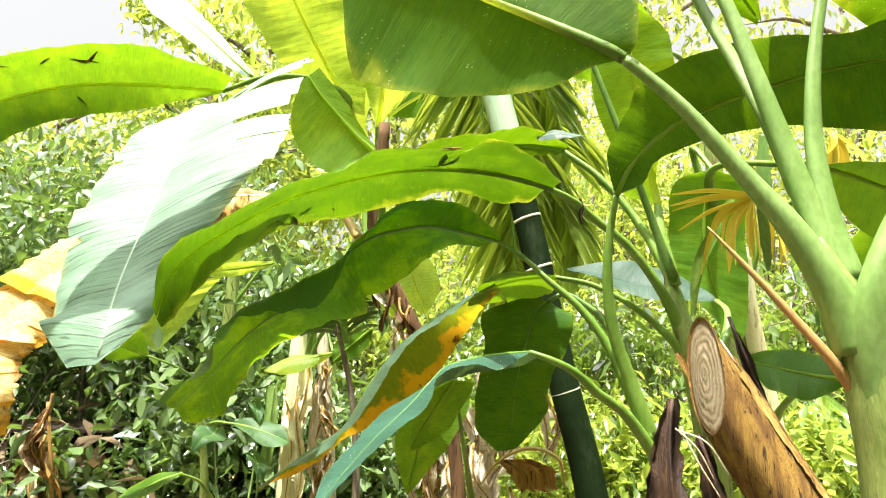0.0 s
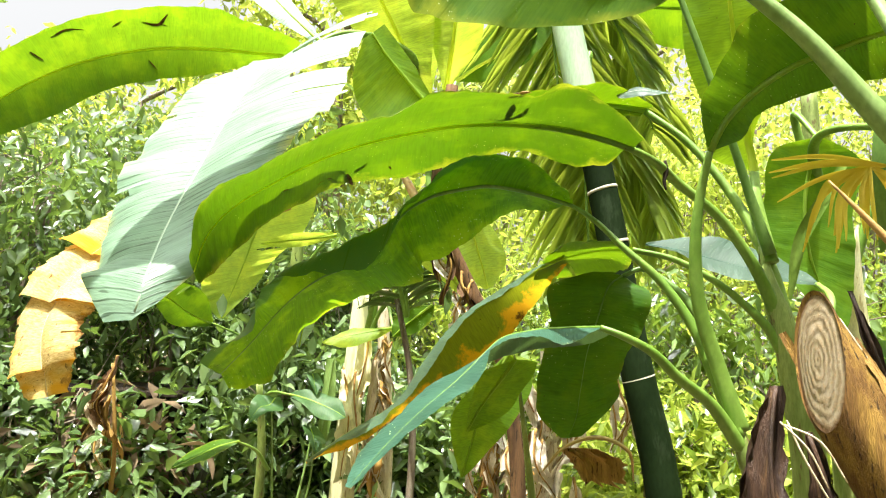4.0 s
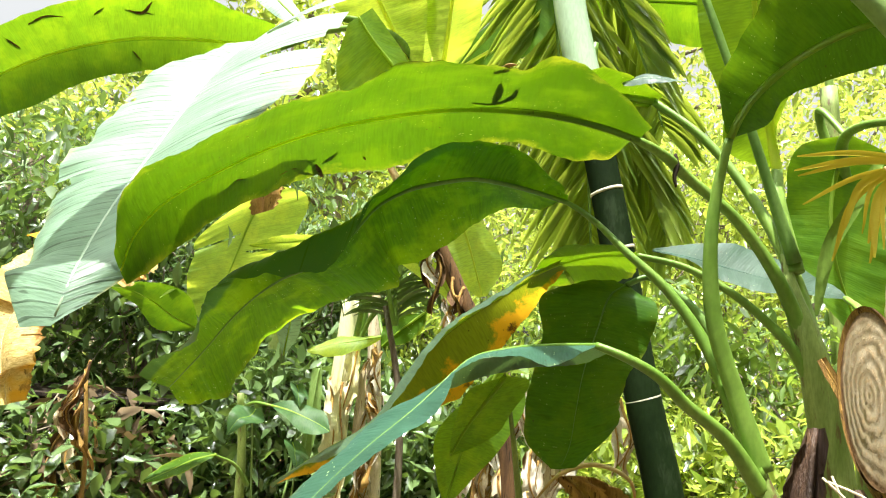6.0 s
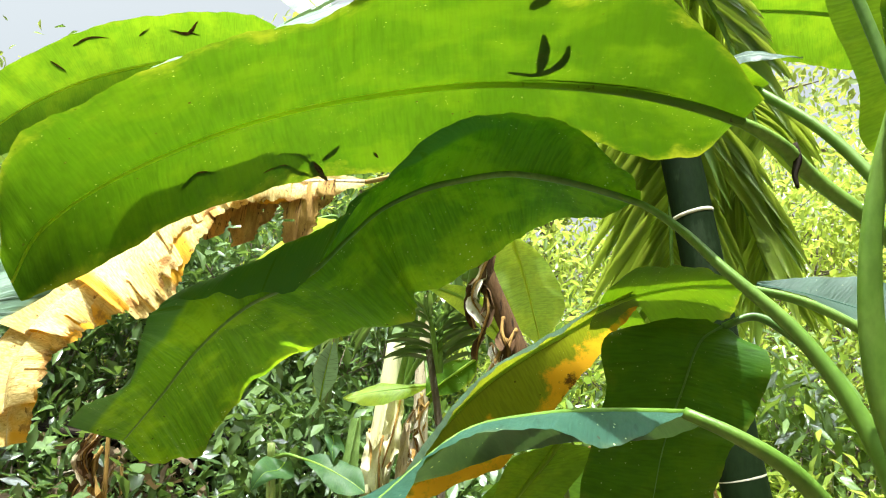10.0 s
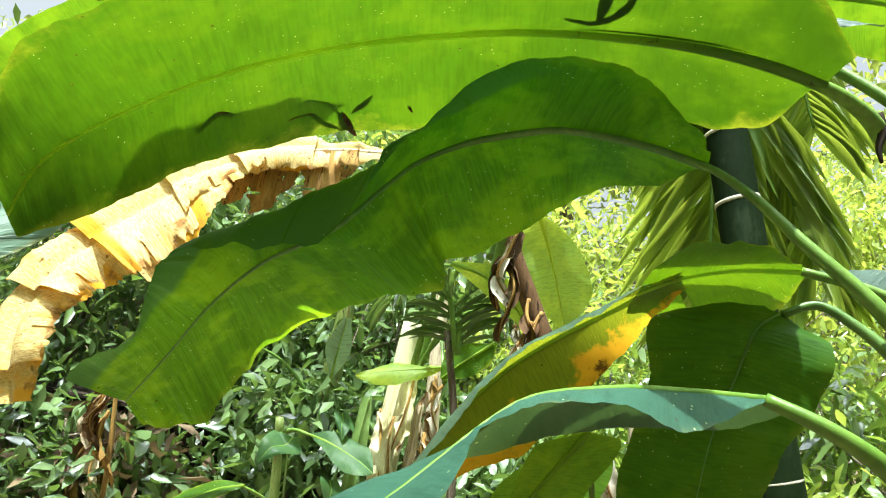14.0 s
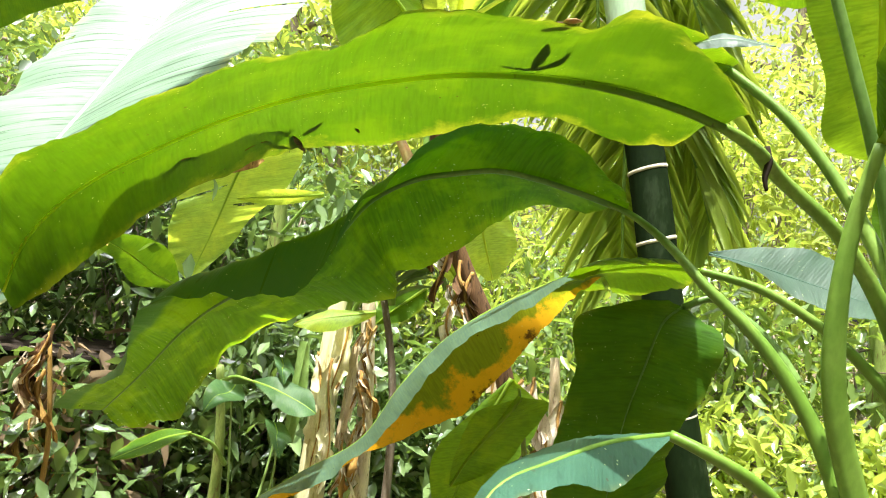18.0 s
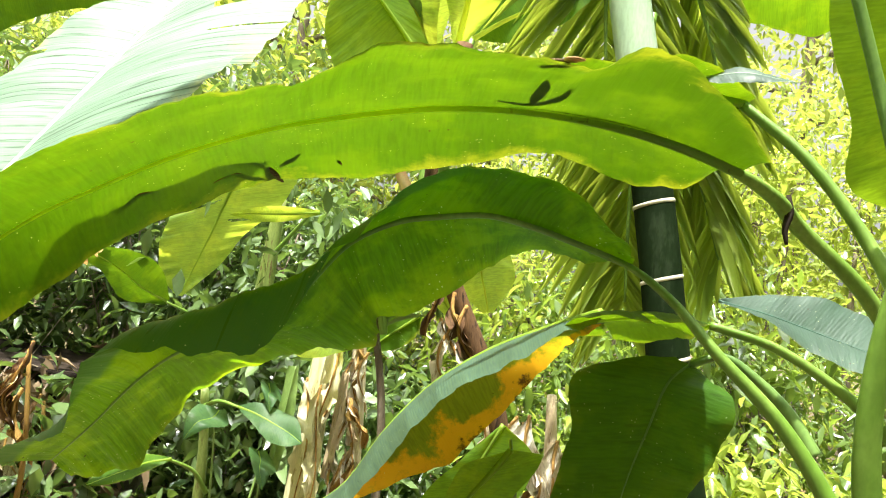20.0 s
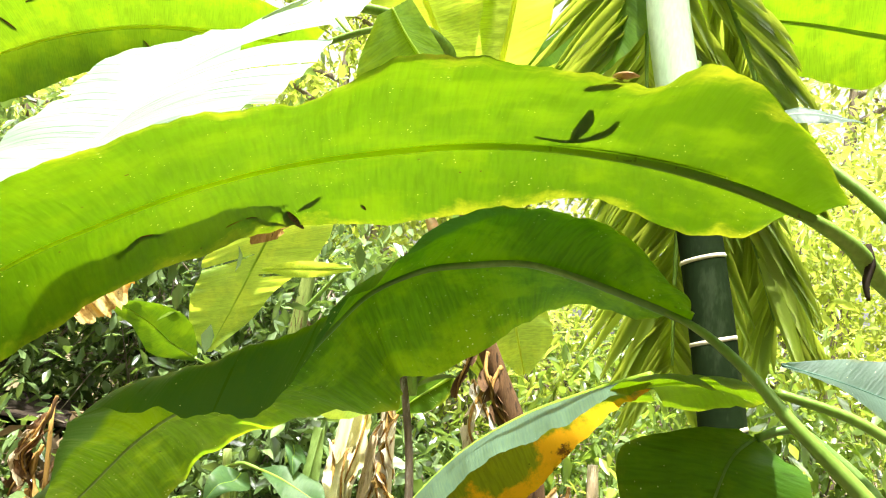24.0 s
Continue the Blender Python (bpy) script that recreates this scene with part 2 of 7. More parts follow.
def midrib_material(name):
    """Underside of a long midrib: thick and opaque at the base, thin and lit through towards the tip."""
    m, n, l = mat(name)
    sep = n.new("ShaderNodeSeparateXYZ")
    l.new(n.new("ShaderNodeUVMap").outputs[0], sep.inputs[0])
    obj = n.new("ShaderNodeTexCoord").outputs["Object"]
    thin = ramp(n, l, sep.outputs[0], 0.08, 0.6)
    col = mixc(n, l, thin, (0.10, 0.19, 0.02), (0.36, 0.46, 0.06))
    col = mixc(n, l, ramp(n, l, tex_noise(n, l, obj, 70, 3.0), 0.6, 0.68), col, (0.05, 0.05, 0.015))
    p = principled(n, l, col, 0.45, tex_noise(n, l, obj, 60, 2.0), 0.002, 0.4, 0.4)
    t = n.new("ShaderNodeBsdfTranslucent")
    t.inputs[0].default_value = (0.95, 0.98, 0.2, 1)
    mx = n.new("ShaderNodeMixShader")
    l.new(maths(n, l, "MULTIPLY", thin, 0.85), mx.inputs[0])
    l.new(p.outputs[0], mx.inputs[1])
    l.new(t.outputs[0], mx.inputs[2])
    out(n, l, mx.outputs[0])
    return m


def plain_material(name, a, b, scale=8.0, rough=0.6, stretch=(1, 1, 1), bump=0.003, third=None, spec=0.4, fine=90.0):
    """Two tones mixed by a stretched noise, a third in patches, and fine relief."""
    m, n, l = mat(name)
    obj = n.new("ShaderNodeTexCoord").outputs["Object"]
    mp = n.new("ShaderNodeMapping")
    mp.inputs["Scale"].default_value = stretch
    l.new(obj, mp.inputs[0])
    big = tex_noise(n, l, mp.outputs[0], scale, 5.0, 0.6)
    small = tex_noise(n, l, mp.outputs[0], fine, 3.0)
    col = mixc(n, l, ramp(n, l, big, 0.35, 0.65), a, b)
    if third:
        col = mixc(n, l, ramp(n, l, tex_noise(n, l, mp.outputs[0], scale * 2.3, 4.0, 0.7), 0.56, 0.66), col, third)
    col = mixc(n, l, maths(n, l, "MULTIPLY", ramp(n, l, small, 0.35, 0.7), 0.35), col, tuple(c * 0.55 for c in a))
    p = principled(n, l, col, rough, small, bump, 0.6, spec)
    out(n, l, p.outputs[0])
    return m


M_BLADE = blade_material("banana_blade", (0.048, 0.12, 0.006), (0.23, 0.43, 0.004), 0.28, 0.48, 0.65, 0.10, 1.1, 0.2, (0.30, 0.34, 0.02), False, 0.0, 0.18)
M_BLADE_MAIN = blade_material("banana_blade_broad", (0.04, 0.11, 0.005), (0.155, 0.335, 0.003), 0.28, 0.5, 0.7, 0.10, 0.85, 0.22, (0.34, 0.36, 0.02), False, 0.15, 0.3, 0.0, 0.8)
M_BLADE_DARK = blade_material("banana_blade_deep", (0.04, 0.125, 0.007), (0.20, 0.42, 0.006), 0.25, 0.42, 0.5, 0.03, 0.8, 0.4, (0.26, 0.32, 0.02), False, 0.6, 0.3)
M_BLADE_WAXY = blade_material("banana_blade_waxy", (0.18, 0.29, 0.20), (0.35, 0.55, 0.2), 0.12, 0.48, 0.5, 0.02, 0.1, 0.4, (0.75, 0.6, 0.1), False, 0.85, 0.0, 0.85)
M_BLADE_BLUE = blade_material("banana_blade_blue_green", (0.044, 0.082, 0.056), (0.2, 0.34, 0.08), 0.12, 0.5, 0.2, 0.0, 0.9, 0.35, (0.5, 0.4, 0.03), False, 0.2)
M_BLADE_LOW = blade_material("banana_blade_dark_blue_green", (0.032, 0.09, 0.06), (0.14, 0.26, 0.05), 0.14, 0.5, 0.2, 0.0, 1.1, 0.35, (0.5, 0.4, 0.03), False, 0.4)
M_BLADE_SICK = blade_material("banana_blade_yellowing", (0.085, 0.16, 0.105), (0.36, 0.40, 0.012), 0.46, 0.6, 1.0, 0.18, 0.6, 0.25, (0.56, 0.25, 0.012), True)
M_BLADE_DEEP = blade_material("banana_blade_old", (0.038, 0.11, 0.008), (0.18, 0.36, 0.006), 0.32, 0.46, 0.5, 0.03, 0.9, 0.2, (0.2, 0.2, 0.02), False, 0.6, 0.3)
M_BLADE_SHADE = blade_material("banana_blade_painted_dapple", (0.03, 0.105, 0.006), (0.31, 0.58, 0.008), 0.48, 0.42, 0.55, 0.05, 1.2, 0.25, (0.30, 0.36, 0.02), False, 0.8, 0.7, 0.0, 0.0, 0.9)
M_BLADE_PALE = blade_material("banana_blade_pale", (0.20, 0.33, 0.06), (0.80, 0.98, 0.09), 0.62, 0.5, 0.25, 0.0, 0.2, 0.4, (0.62, 0.36, 0.03), False, 0.3, 0.2)
M_TARO = blade_material("broad_pale_leaf", (0.05, 0.12, 0.04), (0.26, 0.45, 0.08), 0.3, 0.5, 0.2, 0.0, 0.5, 0.25, (0.5, 0.4, 0.1), False, 0.2, 0.2)
M_BLADE_GLOW = blade_material("banana_blade_sunny", (0.075, 0.18, 0.012), (0.25, 0.47, 0.008), 0.40, 0.5, 0.25, 0.0, 0.4, 0.35, (0.62, 0.36, 0.03), False, 0.3, 0.3)
M_BLADE_YOUNG = blade_material("banana_blade_young", (0.12, 0.25, 0.02), (0.46, 0.70, 0.02), 0.5, 0.5, 0.2, 0.0, 0.3, 0.3, (0.5, 0.45, 0.03), False, 0.1, 0.2)
M_BLADE_SUCKER = blade_material("banana_blade_sucker", (0.075, 0.17, 0.015), (0.42, 0.68, 0.02), 0.45, 0.48, 0.3, 0.0, 0.5, 0.3, (0.4, 0.4, 0.03), False, 0.3, 0.3)
M_BLADE_DRY = dry_material("banana_blade_dry")
M_PETIOLE_PALE = plain_material("petiole_pale", (0.14, 0.25, 0.05), (0.24, 0.36, 0.11), 6, 0.42, (1, 1, 0.5), 0.001, None, 0.5)
M_PETIOLE = plain_material("petiole_green", (0.12, 0.235, 0.024), (0.22, 0.35, 0.06), 6, 0.46, (1, 1, 0.5), 0.001, None, 0.5)
M_PETIOLE_DARK = plain_material("petiole_deep_green", (0.10, 0.2, 0.04), (0.17, 0.29, 0.07), 6, 0.42, (1, 1, 0.5), 0.001)
M_MIDRIB = foliage_material("midrib", (0.22, 0.36, 0.04), (0.28, 0.42, 0.05), (0.6, 0.75, 0.04), 0.5, 0.45)
M_MIDRIB_THIN = foliage_material("translucent_midrib", (0.34, 0.44, 0.05), (0.40, 0.50, 0.07), (0.95, 0.98, 0.25), 0.88, 0.45)
M_MIDRIB_GRADED = midrib_material("thick_to_thin_midrib")
M_STUMP = plain_material("stump_sheaths", (0.15, 0.075, 0.02), (0.35, 0.21, 0.045), 7, 0.75, (6, 6, 0.45), 0.008, (0.03, 0.016, 0.008), 0.25)
M_STEM = plain_material("pseudostem", (0.14, 0.20, 0.04), (0.28, 0.35, 0.10), 7, 0.48, (2.5, 2.5, 0.5), 0.004, (0.12, 0.07, 0.03), 0.45)
M_STEM_PALE = plain_material("pseudostem_pale", (0.70, 0.68, 0.38), (0.80, 0.76, 0.52), 5, 0.55, (3, 3, 0.4), 0.003, (0.42, 0.34, 0.15))
M_DRY = plain_material("dry_sheath", (0.30, 0.17, 0.05), (0.55, 0.34, 0.10), 6, 0.8, (4, 4, 0.35), 0.006, (0.05, 0.025, 0.012), 0.2)
M_DRY_PALE = plain_material("dry_leaf_pale", (0.58, 0.47, 0.30), (0.74, 0.64, 0.46), 7, 0.8, (4, 4, 0.5), 0.006, (0.2, 0.12, 0.06), 0.2)
M_BLEACHED = plain_material("bleached_dry_leaf", (0.74, 0.67, 0.52), (0.86, 0.80, 0.68), 7, 0.8, (4, 4, 0.5), 0.006, (0.34, 0.24, 0.14), 0.2)
M_DRY_DARK = plain_material("dark_dry_sheath", (0.09, 0.05, 0.025), (0.2, 0.11, 0.05), 6, 0.8, (4, 4, 0.4), 0.006, (0.03, 0.018, 0.01), 0.2)
M_SHEATH = plain_material("blackened_dry_sheath", (0.022, 0.012, 0.008), (0.075, 0.038, 0.02), 7, 0.6, (4, 4, 0.4), 0.008, (0.16, 0.09, 0.04), 0.4)
M_SPIKE = plain_material("dying_petiole", (0.42, 0.32, 0.10), (0.50, 0.24, 0.09), 5, 0.6, (2, 2, 0.6), 0.002, (0.2, 0.09, 0.05))
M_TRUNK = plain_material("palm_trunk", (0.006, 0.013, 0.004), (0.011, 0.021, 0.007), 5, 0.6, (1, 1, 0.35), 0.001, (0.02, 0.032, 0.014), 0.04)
M_SHAFT = plain_material("palm_crownshaft", (0.34, 0.47, 0.31), (0.48, 0.58, 0.43), 3, 0.35, (1, 1, 0.3), 0.001)
M_RING = plain_material("palm_leaf_scar", (0.50, 0.46, 0.36), (0.62, 0.58, 0.46), 14, 0.8)
M_BARK = plain_material("bark", (0.13, 0.10, 0.07), (0.26, 0.22, 0.16), 6, 0.9, (3, 3, 0.6), 0.01, (0.35, 0.33, 0.28), 0.2)
M_GROUND = plain_material("leaf_litter_soil", (0.11, 0.085, 0.05), (0.21, 0.17, 0.105), 1.5, 0.95, (1, 1, 1), 0.03, (0.13, 0.14, 0.04), 0.1, 30)
M_WALL = plain_material("weathered_plaster", (0.09, 0.085, 0.07), (0.20, 0.19, 0.165), 4, 0.9, (1, 1, 1), 0.006, (0.05, 0.055, 0.035), 0.2)
M_WOOD = plain_material("old_wood", (0.016, 0.012, 0.010), (0.05, 0.038, 0.028), 6, 0.95, (1, 1, 0.2), 0.005, None, 0.1)
M_BUSH = foliage_material("bush_leaves", (0.016, 0.042, 0.010), (0.17, 0.25, 0.095), (0.35, 0.55, 0.08), 0.2, 0.2, 1.0)
M_BUSH_LIGHT = foliage_material("light_leaves", (0.04, 0.09, 0.012), (0.36, 0.44, 0.08), (0.74, 0.86, 0.12), 0.42, 0.24, 1.0)
M_BUSH_MID = foliage_material("mid_green_leaves", (0.012, 0.035, 0.006), (0.17, 0.25, 0.075), (0.5, 0.72, 0.08), 0.3, 0.22, 1.0)
M_TREE = foliage_material("tree_leaves", (0.09, 0.15, 0.03), (0.2, 0.27, 0.06), (0.65, 0.75, 0.12), 0.4, 0.4)
M_LITTER = foliage_material("dead_leaves", (0.20, 0.12, 0.05), (0.42, 0.29, 0.14), (0.5, 0.3, 0.1), 0.2, 0.8, 0.2)
M_WITHERED = foliage_material("withered_leaves", (0.07, 0.048, 0.03), (0.24, 0.175, 0.10), (0.3, 0.2, 0.08), 0.12, 0.8, 0.2)
M_FROND = foliage_material("palm_leaflets", (0.06, 0.13, 0.015), (0.25, 0.31, 0.055), (0.66, 0.80, 0.08), 0.48, 0.35, 0.7)
M_FROND_YELLOW = foliage_material("yellow_palm_strips", (0.55, 0.40, 0.03), (0.72, 0.55, 0.06), (0.85, 0.6, 0.05), 0.35, 0.5)


def ring_material():
    """Cut banana stem: pale rings of leaf sheaths."""
    m, n, l = mat("cut_stem_rings")
    uv = n.new("ShaderNodeUVMap").outputs[0]
    sep = n.new("ShaderNodeSeparateXYZ")
    l.new(uv, sep.inputs[0])
    obj = n.new("ShaderNodeTexCoord").outputs["Object"]
    nz = tex_noise(n, l, obj, 28, 5.0, 0.65)
    ring = maths(n, l, "SINE", maths(n, l, "ADD", maths(n, l, "MULTIPLY", sep.outputs[1], 40.0), maths(n, l, "MULTIPLY", nz, 13.0)))
    col = mixc(n, l, ramp(n, l, ring, -0.5, 0.7), (0.225, 0.17, 0.10), (0.28, 0.225, 0.14))
    col = mixc(n, l, maths(n, l, "MULTIPLY", ramp(n, l, tex_noise(n, l, obj, 45, 5.0, 0.7), 0.45, 0.65), 0.6), col, (0.33, 0.28, 0.20))
    col = mixc(n, l, ramp(n, l, maths(n, l, "ADD", sep.outputs[1], maths(n, l, "MULTIPLY", nz, 0.2)), 0.94, 1.06), col, (0.13, 0.075, 0.035))
    col = mixc(n, l, maths(n, l, "MULTIPLY", ramp(n, l, tex_noise(n, l, obj, 160, 3.0), 0.5, 0.7), 0.5), col, (0.35, 0.23, 0.12))
    p = principled(n, l, col, 0.85, maths(n, l, "ADD", ring, maths(n, l, "MULTIPLY", nz, 4.0)), 0.0008, 0.5, 0.15)
    out(n, l, p.outputs[0])
    return m


M_RINGS = ring_material()


# ---- building helpers ----
def mesh_object(name, verts, faces, material, parent=None, uvs=None, smooth=True, label="", kind=""):
    me = bpy.data.meshes.new(name)
    me.from_pydata([tuple(map(float, v)) for v in verts] if not isinstance(verts, np.ndarray) else verts.tolist(), [], faces if isinstance(faces, list) else faces.tolist())
    if uvs is not None:
        layer = me.uv_layers.new(name="UVMap")
        idx = np.zeros(len(me.loops), dtype=np.int32)
        me.loops.foreach_get("vertex_index", idx)
        layer.data.foreach_set("uv", np.asarray(uvs, dtype=np.float32)[idx].ravel())
    if smooth:
        me.polygons.foreach_set("use_smooth", [True] * len(me.polygons))
    me.materials.append(material)
    me.update()
    ob = new(name, me)
    if parent is not None:
        ob.parent = parent
    return tagged(ob, label=label, kind=kind)


def thing(name, label, category, group="", at=(0, 0, 0)):
    ob = new(name)
    ob.location = at
    ob.empty_display_size = 0.1
    return tagged(ob, label, category, group)


def hermite(points, u):
    """Smooth curve through the points, by chord length; u from 0 to 1."""
    p = np.asarray(points, float)
    d = np.r_[0, np.cumsum(np.maximum(1e-6, np.linalg.norm(np.diff(p, axis=0), axis=1)))]
    return hermite_at(p, d / d[-1], u), d[-1]


def hermite_at(p, k, u):
    p = np.asarray(p, float)
    m = np.gradient(p, k, axis=0)
    i = np.clip(np.searchsorted(k, u, "right") - 1, 0, len(k) - 2)
    h = k[i + 1] - k[i]
    s = ((u - k[i]) / h)[:, None]
    h = h[:, None]
    return ((1 + 2 * s) * (1 - s) ** 2) * p[i] + s * (1 - s) ** 2 * h * m[i] + s ** 2 * (3 - 2 * s) * p[i + 1] + s ** 2 * (s - 1) * h * m[i + 1]


def tube(name, points, radii, material, parent=None, sides=10, steps=0, groove=0.0, label="", flat=1.0, tip=True):
    """A tapered stalk along a smooth curve; groove presses a channel into its upper side."""
    n = steps or max(8, 5 * len(points))
    u = np.linspace(0, 1, n)
    c, length = hermite(points, u)
    r = np.interp(u, np.linspace(0, 1, len(radii)), radii)
    t = np.gradient(c, axis=0)
    t /= np.linalg.norm(t, axis=1)[:, None]
    up = np.array((0, 0, 1.0)) if abs(t[:, 2]).mean() < 0.9 else np.array((0, -1.0, 0))
    verts = []
    for i in range(n):
        side = np.cross(t[i], up)
        side /= np.linalg.norm(side) + 1e-9
        nrm = np.cross(side, t[i])
        for j in range(sides):
            a = 2 * math.pi * j / sides
            k = r[i] * (1 - groove * max(0, math.sin(a)) ** 3)
            verts.append(c[i] + side * math.cos(a) * k + nrm * math.sin(a) * k * flat)
    faces = [(i * sides + j, i * sides + (j + 1) % sides, (i + 1) * sides + (j + 1) % sides, (i + 1) * sides + j) for i in range(n - 1) for j in range(sides)]
    faces += [tuple(range(sides))[::-1], tuple((n - 1) * sides + j for j in range(sides))]
    uvs = [(length * u[i], j / sides) for i in range(n) for j in range(sides)]
    return mesh_object(name, verts, faces, material, parent, uvs, label=label)


def blade(parent, spine, left, right, left_margin=None, material=None, arch=0.12, wave=0.012, tears=(), rib=(0.013, 0.003), seed=1, name="leaf", label="", rib_material=None, fringe=0.0, step=0.011, crimp=0.0008, under=False):
    """A banana leaf: two half blades lofted from a curved spine, with wavy margins, tears and a midrib."""
    rng = random.Random(seed)
    sp = np.asarray(spine, float)
    d = np.r_[0, np.cumsum(np.linalg.norm(np.diff(sp, axis=0), axis=1))]
    k, length = d / d[-1], d[-1]
    nu = int(np.clip(length / step, 16, 190))
    nv = 10
    u = np.linspace(0, 1, nu)
    c = hermite_at(sp, k, u)
    halves = [hermite_at(np.asarray(left, float), k, u), hermite_at(np.asarray(right, float), k, u)]
    outer = hermite_at(np.asarray(left_margin, float), k, u) if left_margin is not None else None
    t = np.gradient(c, axis=0)
    t /= np.linalg.norm(t, axis=1)[:, None]
    nrm = np.cross(t, halves[0] - halves[1])
    nrm /= np.linalg.norm(nrm, axis=1)[:, None] + 1e-9
    if nrm[:, 2].sum() < 0:
        nrm = -nrm
    verts, uvs, faces = [], [], []
    for i in range(nu):
        verts.append(c[i])
        uvs.append((length * u[i], 0.5))
    for s, half in enumerate(halves):
        cuts = [(int(a * (nu - 1)), depth, width) for side, a, depth, width in tears if side == s]
        base = len(verts)
        for i in range(nu):
            w = np.linalg.norm(half[i])
            seg = sum(1 for a, _, _ in cuts if i > a)
            sag = 0.0 if not cuts else 0.05 * math.sin(seg * 2.4 + s)
            jag = 1 + 0.025 * noise.noise((length * u[i] * 14, s * 7.3, seed)) + fringe * (rng.random() - 0.6)
            for j in range(1, nv + 1):
                v = j / nv
                if outer is not None and s == 0:
                    a1, a2 = np.linalg.norm(half[i]), np.linalg.norm(outer[i] - half[i])
                    q = min(0.72, max(0.4, a1 / (a1 + a2 + 1e-9)))
                    p = half[i] * (v * (1 - v) / (q * (1 - q))) + outer[i] * (v * (v - q) / (1 - q))
                else:
                    p = half[i] * v * (jag if j == nv else 1)
                ripple = wave * v ** 1.6 * (noise.noise((length * u[i] * 7, s * 5.1, seed * 1.7)) + 0.5 * noise.noise((length * u[i] * 21, s * 5.1 + v, seed * 3.1)))
                ripple += crimp * min(1, v * 4) * math.sin(2 * math.pi * (length * u[i] / 0.031 + 1.5 * noise.noise((length * u[i] * 4, s * 3.7, seed * 2.3))))
                lift = arch * w * math.sin(math.pi * min(1, v * 0.9)) - sag * w * v * v
                verts.append(c[i] + p + nrm[i] * (lift + ripple))
                uvs.append((length * u[i], 0.5 + (0.5 if s else -0.5) * v))
        for i in range(nu - 1):
            for j in range(nv):
                if any(a <= i < a + width and (j + 0.5) / nv > depth + 0.1 * (i - a) for a, depth, width in cuts):
                    continue
                a0 = i if j == 0 else base + i * nv + j - 1
                a1 = i + 1 if j == 0 else base + (i + 1) * nv + j - 1
                b0, b1 = base + i * nv + j, base + (i + 1) * nv + j
                faces.append((a0, a1, b1, b0) if s == 0 else (a0, b0, b1, a1))
    ob = mesh_object(name, verts, faces, material, parent, uvs, label=label)
    pts = [tuple(p) for p in (c - nrm * rib[0] * 0.25)[:: max(1, nu // 24)]]
    if not under:
        tube("midrib", pts, [rib[0], rib[0] * 0.75, rib[0] * 0.45, rib[1]], rib_material or M_MIDRIB, ob, 8, 40)
        return ob
    side = np.cross(t, nrm)
    rv, rf = [], []
    for i in range(nu):
        r = rib[0] + (rib[1] - rib[0]) * u[i] ** 0.7
        for a in range(7):
            th = math.pi * a / 6
            rv.append(c[i] + side[i] * r * math.cos(th) - nrm[i] * (0.0006 + r * 0.85 * math.sin(th)))
    for i in range(nu - 1):
        for a in range(6):
            q = i * 7 + a
            rf.append((q, q + 1, q + 8, q + 7))
    mesh_object("midrib", rv, rf, rib_material or M_MIDRIB_THIN, ob, [(u[i], a / 6) for i in range(nu) for a in range(7)])
    return ob


def leaf_cloud(name, centres, size, material, parent, seed, lean=0.5, narrow=0.36, label="", kind="", bend=0.25):
    """Many small folded leaves, one at each centre."""
    rng = np.random.default_rng(seed)
    c = np.asarray(centres, float)
    n = len(c)
    a = rng.uniform(0, 2 * math.pi, n)
    tilt = rng.normal(-lean, 0.5, n)
    axis = np.stack([np.cos(a) * np.cos(tilt), np.sin(a) * np.cos(tilt), np.sin(tilt)], 1)
    side = np.stack([-np.sin(a), np.cos(a), np.zeros(n)], 1)
    roll = rng.normal(0, 0.5, n)[:, None]
    nr = np.cross(axis, side)
    side = side * np.cos(roll) + nr * np.sin(roll)
    nr = np.cross(axis, side)
    ln = (size * rng.uniform(0.55, 1.25, n))[:, None]
    wd = ln * narrow * rng.uniform(0.8, 1.2, n)[:, None]
    b = c
    m1 = c + axis * ln * 0.4 - nr * ln * 0.03
    tip = c + axis * ln + nr * ln * bend * rng.uniform(-0.3, 1, n)[:, None] * -1
    lf = c + axis * ln * 0.42 + side * wd * 0.5 + nr * wd * 0.16
    rt = c + axis * ln * 0.42 - side * wd * 0.5 + nr * wd * 0.16
    l2 = c + axis * ln * 0.75 + side * wd * 0.33 + nr * (wd * 0.1 - ln * bend * 0.3)
    r2 = c + axis * ln * 0.75 - side * wd * 0.33 + nr * (wd * 0.1 - ln * bend * 0.3)
    verts = np.stack([b, m1, tip, lf, rt, l2, r2], 1).reshape(-1, 3)
    f = np.array([(0, 3, 1), (0, 1, 4), (3, 5, 1), (1, 6, 4), (1, 5, 2), (1, 2, 6)])
    faces = (np.arange(n)[:, None, None] * 7 + f[None]).reshape(-1, 3)
    me = bpy.data.meshes.new(name)
    me.vertices.add(len(verts))
    me.vertices.foreach_set("co", verts.astype(np.float32).ravel())
    me.loops.add(len(faces) * 3)
    me.loops.foreach_set("vertex_index", faces.astype(np.int32).ravel())
    me.polygons.add(len(faces))
    me.polygons.foreach_set("loop_start", np.arange(len(faces), dtype=np.int32) * 3)
    me.polygons.foreach_set("loop_total", np.full(len(faces), 3, dtype=np.int32))
    me.update(calc_edges=True)
    me.materials.append(material)
    ob = new(name, me)
    if parent is not None:
        ob.parent = parent
    return tagged(ob, label=label, kind=kind)


